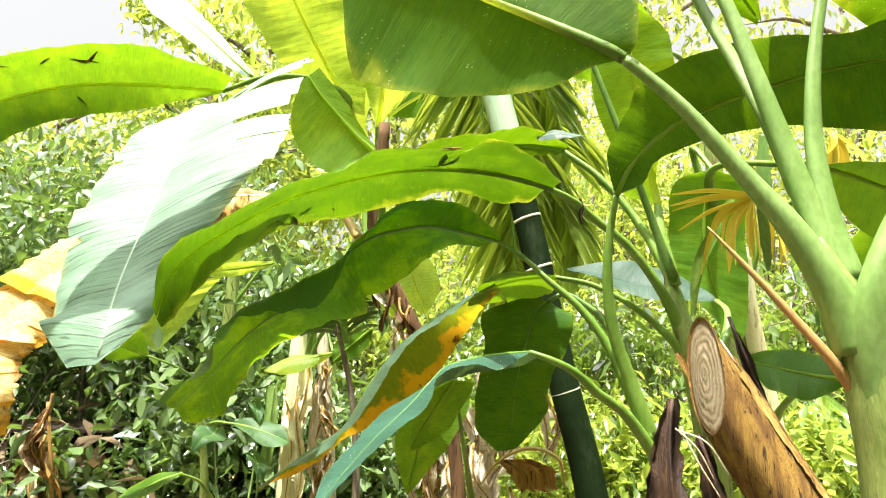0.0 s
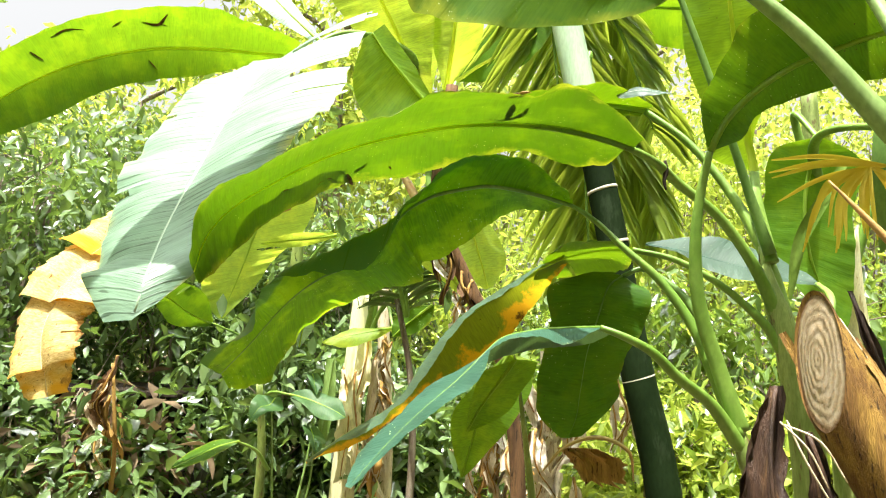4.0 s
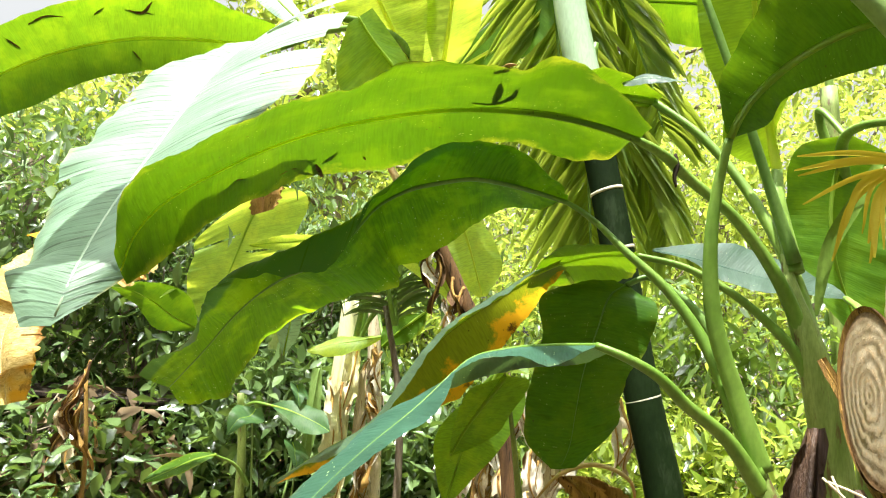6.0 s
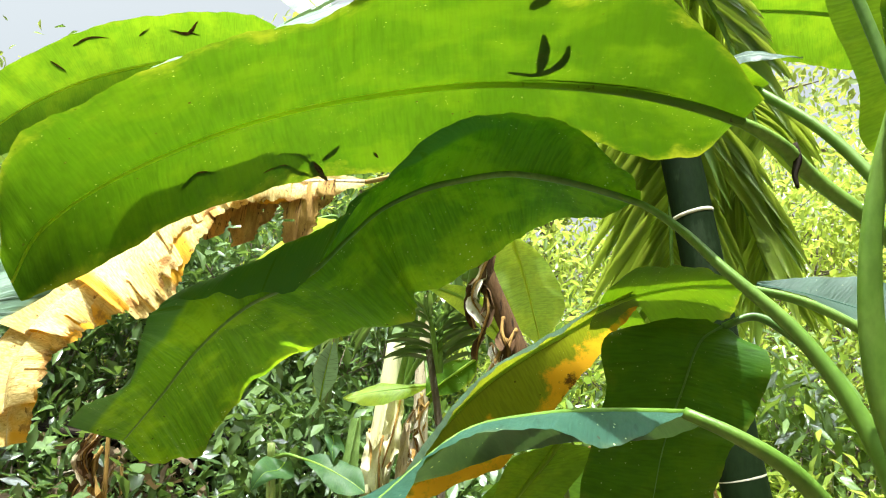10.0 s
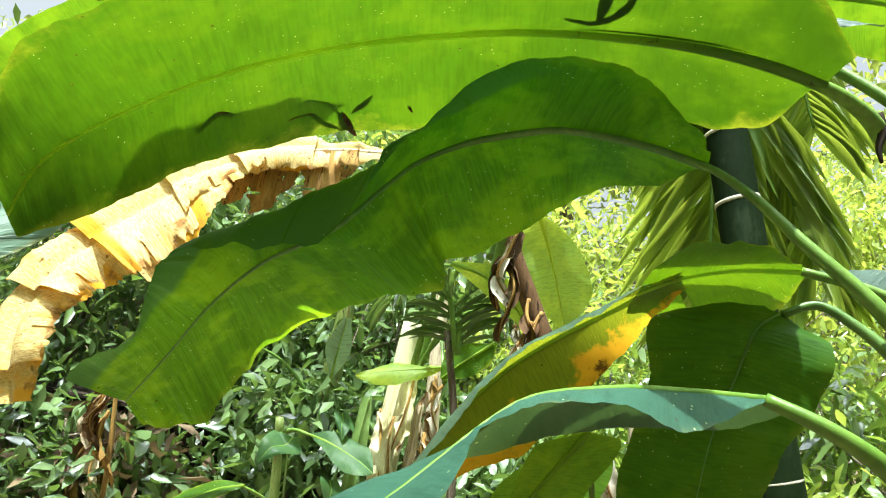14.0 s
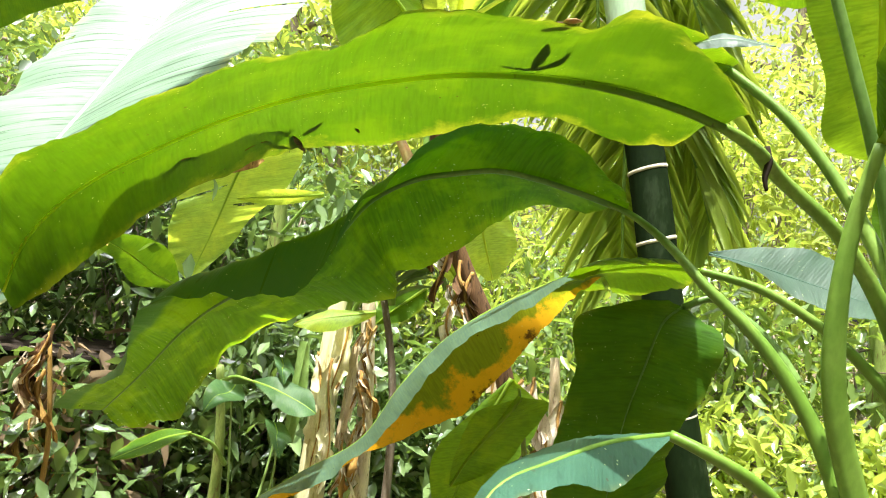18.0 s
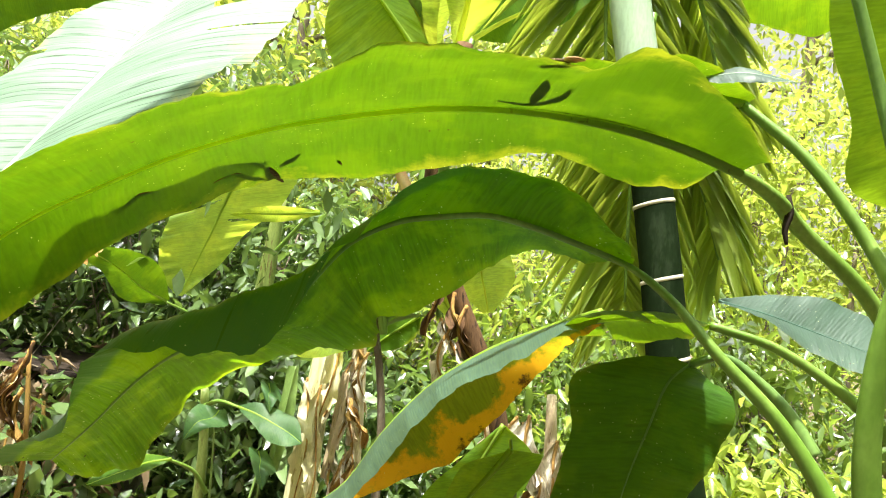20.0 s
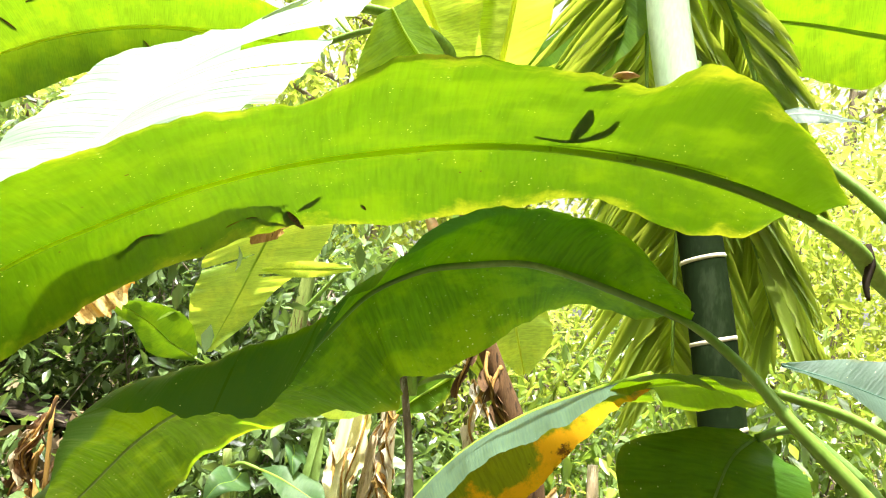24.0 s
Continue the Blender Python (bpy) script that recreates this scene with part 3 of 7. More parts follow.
def shrub(x, y, height, width, leaves, size, material, seed, label, name="shrub", category="shrub", base=0.0, group="", clumps=16, depth=None, narrow=0.36):
    """Several stems from the ground, side twigs, and clumps of leaves round the twig ends."""
    rng = np.random.default_rng(seed)
    ob = thing(name, label, category, group)
    depth = depth or width
    ends = []
    stems = 4
    for k in range(stems):
        a = rng.uniform(0, 2 * math.pi)
        top = np.array((x + 0.35 * width * math.cos(a) * rng.uniform(0.2, 1), y + 0.35 * depth * math.sin(a) * rng.uniform(0.2, 1), base + height * rng.uniform(0.75, 1.0)))
        foot = np.array((x + 0.12 * width * math.cos(a), y + 0.12 * depth * math.sin(a), base - 0.05))
        mid = (foot + top) / 2 + rng.normal(0, 0.06 * width, 3)
        tube("stem", [foot, mid, top], [0.012 * height + 0.006, 0.008 * height + 0.003, 0.004], M_BARK, ob, 6, 10)
        ends += [foot + (top - foot) * s for s in (0.55, 0.8, 1.0)]
    pts = []
    per = leaves // clumps
    for k in range(clumps):
        e = ends[k % len(ends)]
        z = base + height * rng.uniform(0.12, 1.0)
        a = rng.uniform(0, 2 * math.pi)
        r = math.sqrt(rng.uniform(0.05, 1)) * (0.5 if z < base + 0.8 * height else 0.36)
        c = np.array((x + width * r * math.cos(a), y + depth * r * math.sin(a), z))
        tube("twig", [e, (e + c) / 2 + (0, 0, 0.04), c], [0.008, 0.005, 0.002], M_BARK, ob, 5, 6)
        spread = rng.uniform(0.12, 0.24) * min(width, height)
        pts.append(c + rng.normal(0, 1, (per, 3)) * spread * (1, 1, 0.75))
    leaf_cloud("foliage", np.concatenate(pts), size, material, ob, seed + 7, narrow=narrow)
    return ob


def tree(x, y, height, crown, leaves, size, material, seed, label, group="trees behind the grove", low=0.35, name="tree"):
    rng = np.random.default_rng(seed)
    ob = thing(name, label, "tree", group)
    lean = rng.normal(0, 0.06 * height, 2)
    trunk = [(x, y, -0.1), (x + lean[0] * 0.4, y + lean[1] * 0.4, height * 0.4), (x + lean[0], y + lean[1], height * 0.92)]
    tube("trunk", trunk, [0.03 * height, 0.02 * height, 0.02], M_BARK, ob, 9, 18)
    pts = []
    limbs = 14
    per = leaves // (limbs * 3)
    for k in range(limbs):
        s = low + (0.95 - low) * k / limbs
        a = k * 2.4 + rng.uniform(-0.4, 0.4)
        b = np.array((x + lean[0] * s, y + lean[1] * s, height * s))
        reach = crown * (1.1 - 0.6 * abs(s - 0.55)) * rng.uniform(0.6, 1.1)
        e = b + np.array((math.cos(a) * reach, math.sin(a) * reach, rng.uniform(-0.1, 0.35) * reach))
        tube("limb", [b, (b + e) / 2 + (0, 0, 0.12 * reach), e], [0.008 * height, 0.005 * height, 0.006], M_BARK, ob, 5, 8)
        for q in (0.55, 0.8, 1.0):
            c = b + (e - b) * q + rng.normal(0, 0.12 * crown, 3)
            pts.append(c + rng.normal(0, 1, (per, 3)) * crown * rng.uniform(0.14, 0.26) * (1, 1, 0.7))
    leaf_cloud("crown", np.concatenate(pts), size, material, ob, seed + 3, narrow=0.4)
    return ob


# ---- ground ----
rng_g = np.random.default_rng(5)
gx = np.concatenate([[-600, -150, -60, -25], np.linspace(-12, 12, 49), [25, 60, 150, 600]])
gy = np.concatenate([[-600, -150, -40, -15], np.linspace(-6, 18, 49), [30, 60, 150, 600]])
gv = [(a, b, 0.05 * noise.noise((a * 0.7, b * 0.7, 0)) + 0.02 * noise.noise((a * 3, b * 3, 2)) if abs(a) < 20 and abs(b) < 25 else 0.0) for b in gy for a in gx]
nx = len(gx)
gf = [(j * nx + i, j * nx + i + 1, (j + 1) * nx + i + 1, (j + 1) * nx + i) for j in range(len(gy) - 1) for i in range(nx - 1)]
ground = tagged(mesh_object("ground", gv, gf, M_GROUND), "bare brown garden soil strewn with dead leaves", "ground", kind="structure")
lp = np.stack([rng_g.uniform(-6, 6, 5000), rng_g.uniform(0.5, 12, 5000), rng_g.uniform(0.03, 0.09, 5000)], 1)
tagged(leaf_cloud("leaf_litter", lp, 0.16, M_LITTER, None, 3, lean=0.0, narrow=0.45), "dead brown leaves scattered over the soil", "leaf litter", kind="stuff")

# ---- banana clump in the middle: tall plant ----
plant_mid = thing("banana_plant", "slender green banana plant with broad arching leaves", "banana plant", "banana plants", (0.87, 2.36, 0))
def put(parent, ob):
    """Hang a part built in world places under its thing."""
    ob.parent = parent
    ob.matrix_parent_inverse = Matrix.Translation(parent.location).inverted()
    return ob


PM, PN, PR, PL = plant_mid, None, None, None
put(PM, tube("pseudostem", [(0.783, 2.38, 1.842), (0.805, 2.37, 1.711), (0.84, 2.36, 1.585), (0.869, 2.36, 1.432), (0.9, 2.36, 1.197), (0.913, 2.36, 0.93)], [0.008, 0.032, 0.042, 0.046, 0.05, 0.055], M_STEM, None, 14, 40))


def leaf_on(plant, stalk, radii, stalk_material=None, groove=0.35, **kw):
    ob = put(plant, blade(None, **kw))
    if stalk:
        put_child = tube("petiole", stalk, radii, stalk_material or M_PETIOLE, ob, 12, 48, groove)
    return ob


leaf_on(PM, [(0.27, 2.158, 2.104), (0.315, 2.163, 2.093), (0.362, 2.17, 2.078), (0.436, 2.21, 2.05), (0.484, 2.26, 2.027), (0.63, 2.3, 1.922), (0.74, 2.33, 1.784), (0.82, 2.36, 1.631), (0.859, 2.36, 1.523)], [0.005, 0.0125, 0.0155, 0.016, 0.0165, 0.0175, 0.020, 0.023, 0.026], M_PETIOLE, material=M_BLADE_MAIN, rib=(0.0155, 0.0022), rib_material=M_MIDRIB_GRADED, wave=0.014, arch=0.05, seed=3, under=True, step=0.008,
    label="long bright green leaf lit through by the sun",
    spine=[(0.359, 2.17, 2.083), (0.301, 2.16, 2.1), (0.164, 2.15, 2.13), (0.011, 2.14, 2.141), (-0.14, 2.105, 2.124), (-0.284, 2.055, 2.081), (-0.417, 1.995, 2.023), (-0.538, 1.93, 1.945), (-0.616, 1.885, 1.879), (-0.673, 1.865, 1.834), (-0.719, 1.83, 1.772), (-0.735, 1.79, 1.705), (-0.746, 1.78, 1.633)],
    left=[(0.012, -0.11, -0.007), (0, -0.19, -0.001), (0.002, -0.34, -0.01), (0.036, -0.411, -0.076), (0.077, -0.42, -0.069), (0.112, -0.385, -0.045), (0.135, -0.326, -0.036), (0.136, -0.286, -0.01), (0.118, -0.259, -0.001), (0.104, -0.242, 0.004), (0.085, -0.202, 0.035), (0.036, -0.11, 0.054), (0, -0.03, 0.034)],
    right=[(-0.007, 0.11, 0.03), (0.016, 0.178, -0.012), (0.033, 0.23, -0.04), (0.015, 0.182, -0.033), (-0.016, 0.198, -0.059), (-0.045, 0.275, -0.064), (-0.078, 0.305, -0.028), (-0.07, 0.235, -0.053), (-0.058, 0.16, -0.075), (-0.027, 0.127, -0.08), (-0.007, 0.09, -0.093), (0.009, 0.05, -0.07), (0.006, 0.02, -0.025)])
leaf_on(PM, [(0.4, 2.41, 1.824), (0.53, 2.4, 1.795), (0.636, 2.38, 1.736), (0.73, 2.37, 1.66), (0.798, 2.36, 1.584), (0.834, 2.36, 1.518)], [0.010, 0.012, 0.014, 0.02], material=M_BLADE_SICK, rib=(0.010, 0.003), wave=0.014, arch=0.05, seed=5,
    label="drooping waxy leaf with an orange decaying margin",
    spine=[(0.19, 2.5, 1.824), (0.09, 2.75, 1.772), (-0.05, 2.85, 1.692), (-0.194, 2.88, 1.576), (-0.309, 2.85, 1.428), (-0.392, 2.8, 1.28), (-0.541, 2.75, 1.176), (-0.701, 2.7, 1.059)],
    left=[(0.004, -0.02, -0.015), (0.004, -0.28, -0.034), (0.033, -0.38, -0.041), (0.066, -0.41, -0.014), (0.094, -0.35, 0.005), (0.068, -0.25, 0.016), (0.057, -0.15, 0.002), (0.011, -0.02, -0.001)],
    right=[(0.025, 0.1, -0.011), (0.04, 0.1, -0.081), (0.085, 0.03, -0.128), (0.117, 0.02, -0.158), (0.109, 0.03, -0.113), (0.038, 0.05, -0.038), (0.035, 0.03, -0.04), (-0.002, 0.02, -0.012)])
leaf_on(PM, None, None, material=M_BLADE, rib=(0.009, 0.005), wave=0.02, arch=0.05, seed=305, under=True, rib_material=M_MIDRIB, fringe=0.06, tears=((1, 0.72, 0.4, 1), (0, 0.55, 0.7, 1)),
    label="yellow-green base of the decaying leaf, seen from below",
    spine=[(0.4, 2.41, 1.824), (0.292, 2.48, 1.827), (0.192, 2.52, 1.804), (0.114, 2.58, 1.771)],
    left=[(-0.012, -0.05, 0.002), (0.008, -0.26, -0.009), (0.015, -0.32, 0.015), (0.042, -0.23, 0.029)],
    right=[(0.015, 0.04, -0.005), (0.123, 0.22, -0.034), (0.076, 0.26, -0.04), (-0.013, 0.17, -0.028)])
leaf_on(PM, [(0.371, 2.42, 1.739), (0.43, 2.42, 1.765), (0.497, 2.4, 1.729), (0.554, 2.38, 1.675), (0.599, 2.36, 1.604)], [0.009, 0.012, 0.02], M_PETIOLE_DARK, material=M_BLADE_DEEP, rib=(0.0035, 0.0012), wave=0.03, arch=0.06, seed=8, crimp=0.002, rib_material=M_PETIOLE_DARK,
    label="dark green leaf hanging straight down",
    spine=[(0.371, 2.42, 1.739), (0.326, 2.38, 1.703), (0.288, 2.36, 1.599), (0.255, 2.35, 1.486), (0.237, 2.34, 1.376), (0.222, 2.34, 1.283), (0.202, 2.34, 1.234)],
    left=[(-0.033, 0, 0.002), (-0.169, -0.02, 0.003), (-0.143, -0.03, -0.022), (-0.134, -0.03, -0.009), (-0.134, -0.03, 0.019), (-0.107, -0.03, 0.01), (-0.022, -0.01, 0)],
    right=[(0.03, 0, -0.008), (0.118, 0, -0.017), (0.142, 0.02, -0.027), (0.116, 0.02, 0.001), (0.121, 0.03, 0.035), (0.115, 0.02, 0.047), (0.036, 0.01, 0.01)])
leaf_on(PM, [(0.475, 2.6, 2.357), (0.607, 2.55, 2.231), (0.71, 2.5, 2.076), (0.779, 2.45, 1.923), (0.826, 2.4, 1.764), (0.853, 2.37, 1.617)], [0.014, 0.016, 0.02, 0.024], M_PETIOLE, material=M_BLADE, rib=(0.011, 0.003), wave=0.02, arch=0.06, seed=9, label="light green leaf with a torn shiny flap",
    spine=[(0.475, 2.6, 2.357), (0.36, 2.58, 2.37), (0.246, 2.55, 2.358), (0.095, 2.5, 2.32), (-0.088, 2.48, 2.274), (-0.249, 2.45, 2.206)],
    left=[(0.028, 0, 0.02), (0.061, -0.08, 0.006), (0.079, -0.1, 0.035), (0.068, -0.08, 0.043), (0.02, -0.06, 0.044), (-0.006, 0, 0.004)],
    right=[(-0.019, 0, -0.02), (-0.007, 0.02, -0.042), (-0.014, 0.05, -0.081), (-0.035, 0.05, -0.079), (0, 0.02, -0.051), (0.006, 0, -0.004)])
leaf_on(PM, [(0.793, 2.45, 2.102), (0.787, 2.42, 2), (0.799, 2.4, 1.894), (0.81, 2.37, 1.791)], [0.015, 0.02, 0.024], M_PETIOLE, material=M_BLADE_YOUNG, rib=(0.015, 0.004), wave=0.014, arch=0.03, under=True, seed=10, label="upright pale green young leaf",
    spine=[(0.793, 2.45, 2.102), (0.76, 2.406, 2.196), (0.729, 2.362, 2.314), (0.702, 2.322, 2.43), (0.675, 2.282, 2.556), (0.651, 2.25, 2.697), (0.629, 2.218, 2.781)],
    left=[(-0.005, 0, 0), (-0.108, 0.02, -0.059), (-0.104, 0.028, -0.039), (-0.136, 0.04, -0.019), (-0.137, 0.048, -0.009), (-0.103, 0.04, 0.008), (-0.006, 0, 0)],
    right=[(0.005, 0, 0), (0.021, 0, 0.016), (0.09, -0.02, 0.04), (0.126, -0.024, 0.038), (0.14, -0.024, 0.022), (0.113, -0.016, 0.009), (0.006, 0, 0)])
put(PM, blade(None, [(0.359, 2.5, 2.376), (0.429, 2.46, 2.378), (0.533, 2.44, 2.357)], [(0, 0.02, 0.004), (0, 0.03, 0.02), (0, 0.004, 0.002)], [(0, -0.02, -0.02), (0, -0.03, -0.03), (0, -0.004, -0.002)], None, M_BLADE_BLUE, 0.1, 0.01, (), (0.002, 0.001), 240, "torn_flap", "pale shiny torn flap of leaf", M_SHAFT, 0.1, 0.008))
put(PM, tube("petiole", [(0.497, 2.25, 2.646), (0.568, 2.27, 2.46), (0.631, 2.29, 2.29), (0.676, 2.3, 2.156), (0.712, 2.32, 2.063), (0.755, 2.34, 1.945), (0.804, 2.36, 1.815)], [0.009, 0.011, 0.012, 0.014, 0.02], M_PETIOLE_DARK, None, 12, 24, 0.3))
leaf_on(PM, [(1.084, 2.7, 1.769), (1.081, 2.6, 1.719), (1.021, 2.5, 1.61), (0.914, 2.4, 1.522)], [0.010, 0.014, 0.02], M_PETIOLE, material=M_BLADE_BLUE, rib=(0.004, 0.0015), rib_material=M_BLADE_LOW, wave=0.014, arch=0.03, seed=14, label="grey-green waxy leaf seen from above",
    spine=[(0.506, 2.75, 1.899), (0.615, 2.75, 1.883), (0.754, 2.75, 1.85), (0.876, 2.72, 1.815), (0.998, 2.7, 1.782), (1.084, 2.7, 1.769)],
    left=[(0, 0, 0.005), (0.045, 0.05, 0.055), (0.071, 0.07, 0.083), (0.081, 0.08, 0.068), (0.055, 0.05, 0.038), (0.003, 0, 0.003)],
    right=[(0, 0, -0.005), (-0.015, -0.05, -0.022), (-0.011, -0.07, -0.059), (-0.045, -0.07, -0.052), (-0.04, -0.05, -0.027), (0, 0, -0.003)])

# ---- small banana plant in front of it ----
PN = thing("banana_plant", "young banana plant with dark drooping leaves", "banana plant", "banana plants", (0.62, 1.93, 0))
put(PN, tube("pseudostem", [(0.54, 1.93, 1.388), (0.571, 1.93, 1.296), (0.607, 1.93, 1.206), (0.639, 1.93, 1.041), (0.65, 1.93, 0.83)], [0.004, 0.026, 0.036, 0.042, 0.048], M_STEM, None, 14, 40))
leaf_on(PN, [(0.10, 2.055, 1.908), (0.14, 2.055, 1.896), (0.18, 2.05, 1.88), (0.24, 2.045, 1.84), (0.306, 2.02, 1.771), (0.406, 2, 1.675), (0.475, 1.98, 1.57), (0.524, 1.95, 1.434), (0.571, 1.93, 1.307)], [0.003, 0.007, 0.0095, 0.0115, 0.0135, 0.0155, 0.017, 0.018, 0.02], M_PETIOLE, material=M_BLADE_SHADE, rib=(0.010, 0.0018), wave=0.03, arch=0.04, seed=4, under=True, step=0.006, crimp=0.0012, rib_material=M_PETIOLE_DARK,
    label="dark green twisted leaf in shade, folded over along its margin",
    spine=[(0.178, 2.06, 1.887), (0.088, 2.06, 1.912), (0.016, 2.08, 1.932), (-0.059, 2.1, 1.944), (-0.134, 2.11, 1.934), (-0.213, 2.12, 1.916), (-0.28, 2.1, 1.872), (-0.325, 2.04, 1.79), (-0.362, 2, 1.72), (-0.43, 2.03, 1.69), (-0.515, 2.08, 1.663), (-0.59, 2.12, 1.62), (-0.649, 2.15, 1.573), (-0.748, 2.21, 1.478), (-0.873, 2.29, 1.371)],
    left=[(-0.002, -0.02, 0.003), (0.047, -0.06, 0.024), (0.049, -0.09, 0.045), (0.047, -0.11, 0.04), (0.052, -0.12, 0.049), (0.053, -0.12, 0.037), (0.038, -0.13, 0.011), (0.053, -0.08, 0.046), (0.03, -0.04, 0.069), (0.022, -0.06, 0.063), (0.008, -0.1, 0.037), (-0.006, -0.12, 0.038), (-0.001, -0.12, 0.028), (0.023, -0.11, 0.037), (0.012, -0.11, 0.012)],
    right=[(-0.007, 0.04, 0.005), (-0.002, 0.18, -0.006), (-0.018, 0.23, -0.025), (0.011, 0.21, -0.071), (0.044, 0.19, -0.102), (0.052, 0.16, -0.134), (0.045, 0.2, -0.133), (0.058, 0.28, -0.092), (0.033, 0.33, -0.059), (0.03, 0.32, -0.051), (0.006, 0.3, -0.057), (-0.067, 0.3, -0.1), (-0.06, 0.28, -0.123), (-0.026, 0.22, -0.125), (0.009, 0.07, -0.065)],
    left_margin=[(-0.003, -0.04, 0.006), (0.067, -0.07, 0.019), (0.069, -0.13, 0.029), (0.063, -0.17, 0.032), (0.05, -0.18, 0.036), (0.044, -0.18, 0.021), (0.036, -0.17, -0.006), (0.031, -0.13, -0.023), (0.009, -0.07, -0.044), (0.008, -0.09, -0.024), (-0.003, -0.14, -0.018), (-0.026, -0.16, 0.005), (-0.01, -0.16, 0.031), (0.079, -0.21, 0.036), (0.029, -0.21, 0.03)])
leaf_on(PN, [(0.482, 1.84, 1.977), (0.466, 1.86, 1.884), (0.457, 1.88, 1.749), (0.47, 1.9, 1.615), (0.521, 1.92, 1.459), (0.572, 1.93, 1.319)], [0.0085, 0.013, 0.017, 0.019, 0.022], M_PETIOLE, material=M_BLADE_DEEP, rib=(0.009, 0.003), wave=0.016, arch=0.05, seed=6,
    label="dark green leaf seen from below",
    spine=[(0.482, 1.84, 1.977), (0.514, 1.85, 2.045), (0.58, 1.86, 2.123), (0.676, 1.87, 2.198), (0.832, 1.88, 2.271), (1.019, 1.88, 2.334), (1.205, 1.88, 2.381), (1.41, 1.86, 2.407), (1.601, 1.85, 2.411)],
    left=[(-0.01, -0.01, 0.014), (-0.062, -0.05, 0.009), (-0.108, -0.08, 0.013), (-0.139, -0.1, 0.065), (-0.141, -0.11, 0.079), (-0.111, -0.11, 0.08), (-0.092, -0.11, 0.041), (-0.053, -0.09, 0.083), (0.001, -0.01, 0.004)],
    right=[(0.011, 0, 0.003), (0.047, 0.02, -0.027), (0.043, 0.04, -0.029), (0.038, 0.05, -0.058), (0.053, 0.06, -0.071), (0.053, 0.06, -0.12), (0.051, 0.06, -0.178), (0.035, 0.06, -0.194), (0.016, 0.01, -0.004)])
leaf_on(PN, [(0.229, 1.83, 1.546), (0.275, 1.82, 1.53), (0.345, 1.83, 1.496), (0.406, 1.86, 1.445), (0.495, 1.9, 1.382), (0.571, 1.93, 1.284)], [0.009, 0.013, 0.016, 0.02], M_PETIOLE, material=M_BLADE_LOW, rib=(0.0045, 0.0015), rib_material=M_PETIOLE, wave=0.008, arch=0.05, seed=7,
    label="low twisting leaf with a waxy blue-green upper side",
    spine=[(0.229, 1.83, 1.546), (0.142, 1.76, 1.538), (0.062, 1.66, 1.524), (0.003, 1.6, 1.504), (-0.019, 1.56, 1.483), (-0.071, 1.53, 1.426), (-0.145, 1.5, 1.356), (-0.203, 1.46, 1.292), (-0.251, 1.42, 1.23)],
    left=[(0.037, 0.07, -0.011), (0.059, 0.22, -0.035), (0.022, 0.26, -0.04), (-0.002, 0.2, -0.047), (-0.015, 0.12, -0.036), (-0.053, 0.07, -0.016), (-0.052, 0.05, -0.019), (-0.048, 0.04, -0.019), (-0.007, 0.01, -0.001)],
    right=[(-0.005, -0.02, -0.007), (0, -0.08, -0.038), (0.004, -0.06, -0.014), (0.007, -0.05, -0.005), (0.01, -0.04, -0.001), (0.046, -0.06, 0.012), (0.044, -0.07, 0.012), (0.041, -0.06, 0.018), (0.007, -0.01, 0.001)])

# ---- large banana plant near the camera ----
PR = thing("banana_plant", "stout banana plant with thick pale green leaf stalks", "banana plant", "banana plants", (0.95, 1.35, 0))
put(PR, tube("pseudostem", [(0.764, 1.36, 1.764), (0.798, 1.35, 1.648), (0.834, 1.35, 1.515), (0.861, 1.35, 1.366), (0.873, 1.35, 1.192), (0.869, 1.35, 0.904)], [0.004, 0.045, 0.064, 0.072, 0.08, 0.09], M_STEM, None, 18, 40))
leaf_on(PR, [(0.407, 1.42, 2.18), (0.509, 1.4, 2.071), (0.634, 1.38, 1.901), (0.719, 1.36, 1.776), (0.781, 1.35, 1.648), (0.814, 1.35, 1.537)], [0.015, 0.018, 0.024, 0.036, 0.05], M_PETIOLE_PALE, material=M_BLADE, rib=(0.016, 0.004), rib_material=M_MIDRIB_GRADED, wave=0.012, arch=0.05, under=True, seed=15, label="broad green leaf with pale specks, overhead",
    spine=[(0.403, 1.42, 2.182), (0.36, 1.42, 2.206), (0.3, 1.43, 2.242), (0.215, 1.45, 2.293), (0.114, 1.47, 2.348), (-0.005, 1.5, 2.42), (-0.131, 1.53, 2.491), (-0.233, 1.56, 2.542)],
    left=[(0.007, -0.02, -0.003), (0.062, -0.04, 0), (0.121, -0.05, 0.097), (0.125, -0.05, 0.17), (0.106, -0.04, 0.223), (0.082, -0.03, 0.212), (0.07, -0.03, 0.148), (0.029, -0.01, 0.025)],
    right=[(-0.013, 0, -0.007), (-0.025, 0.01, -0.04), (-0.043, 0.03, -0.106), (-0.089, 0.05, -0.161), (-0.132, 0.07, -0.205), (-0.16, 0.08, -0.231), (-0.108, 0.07, -0.231), (-0.029, 0.01, -0.025)])
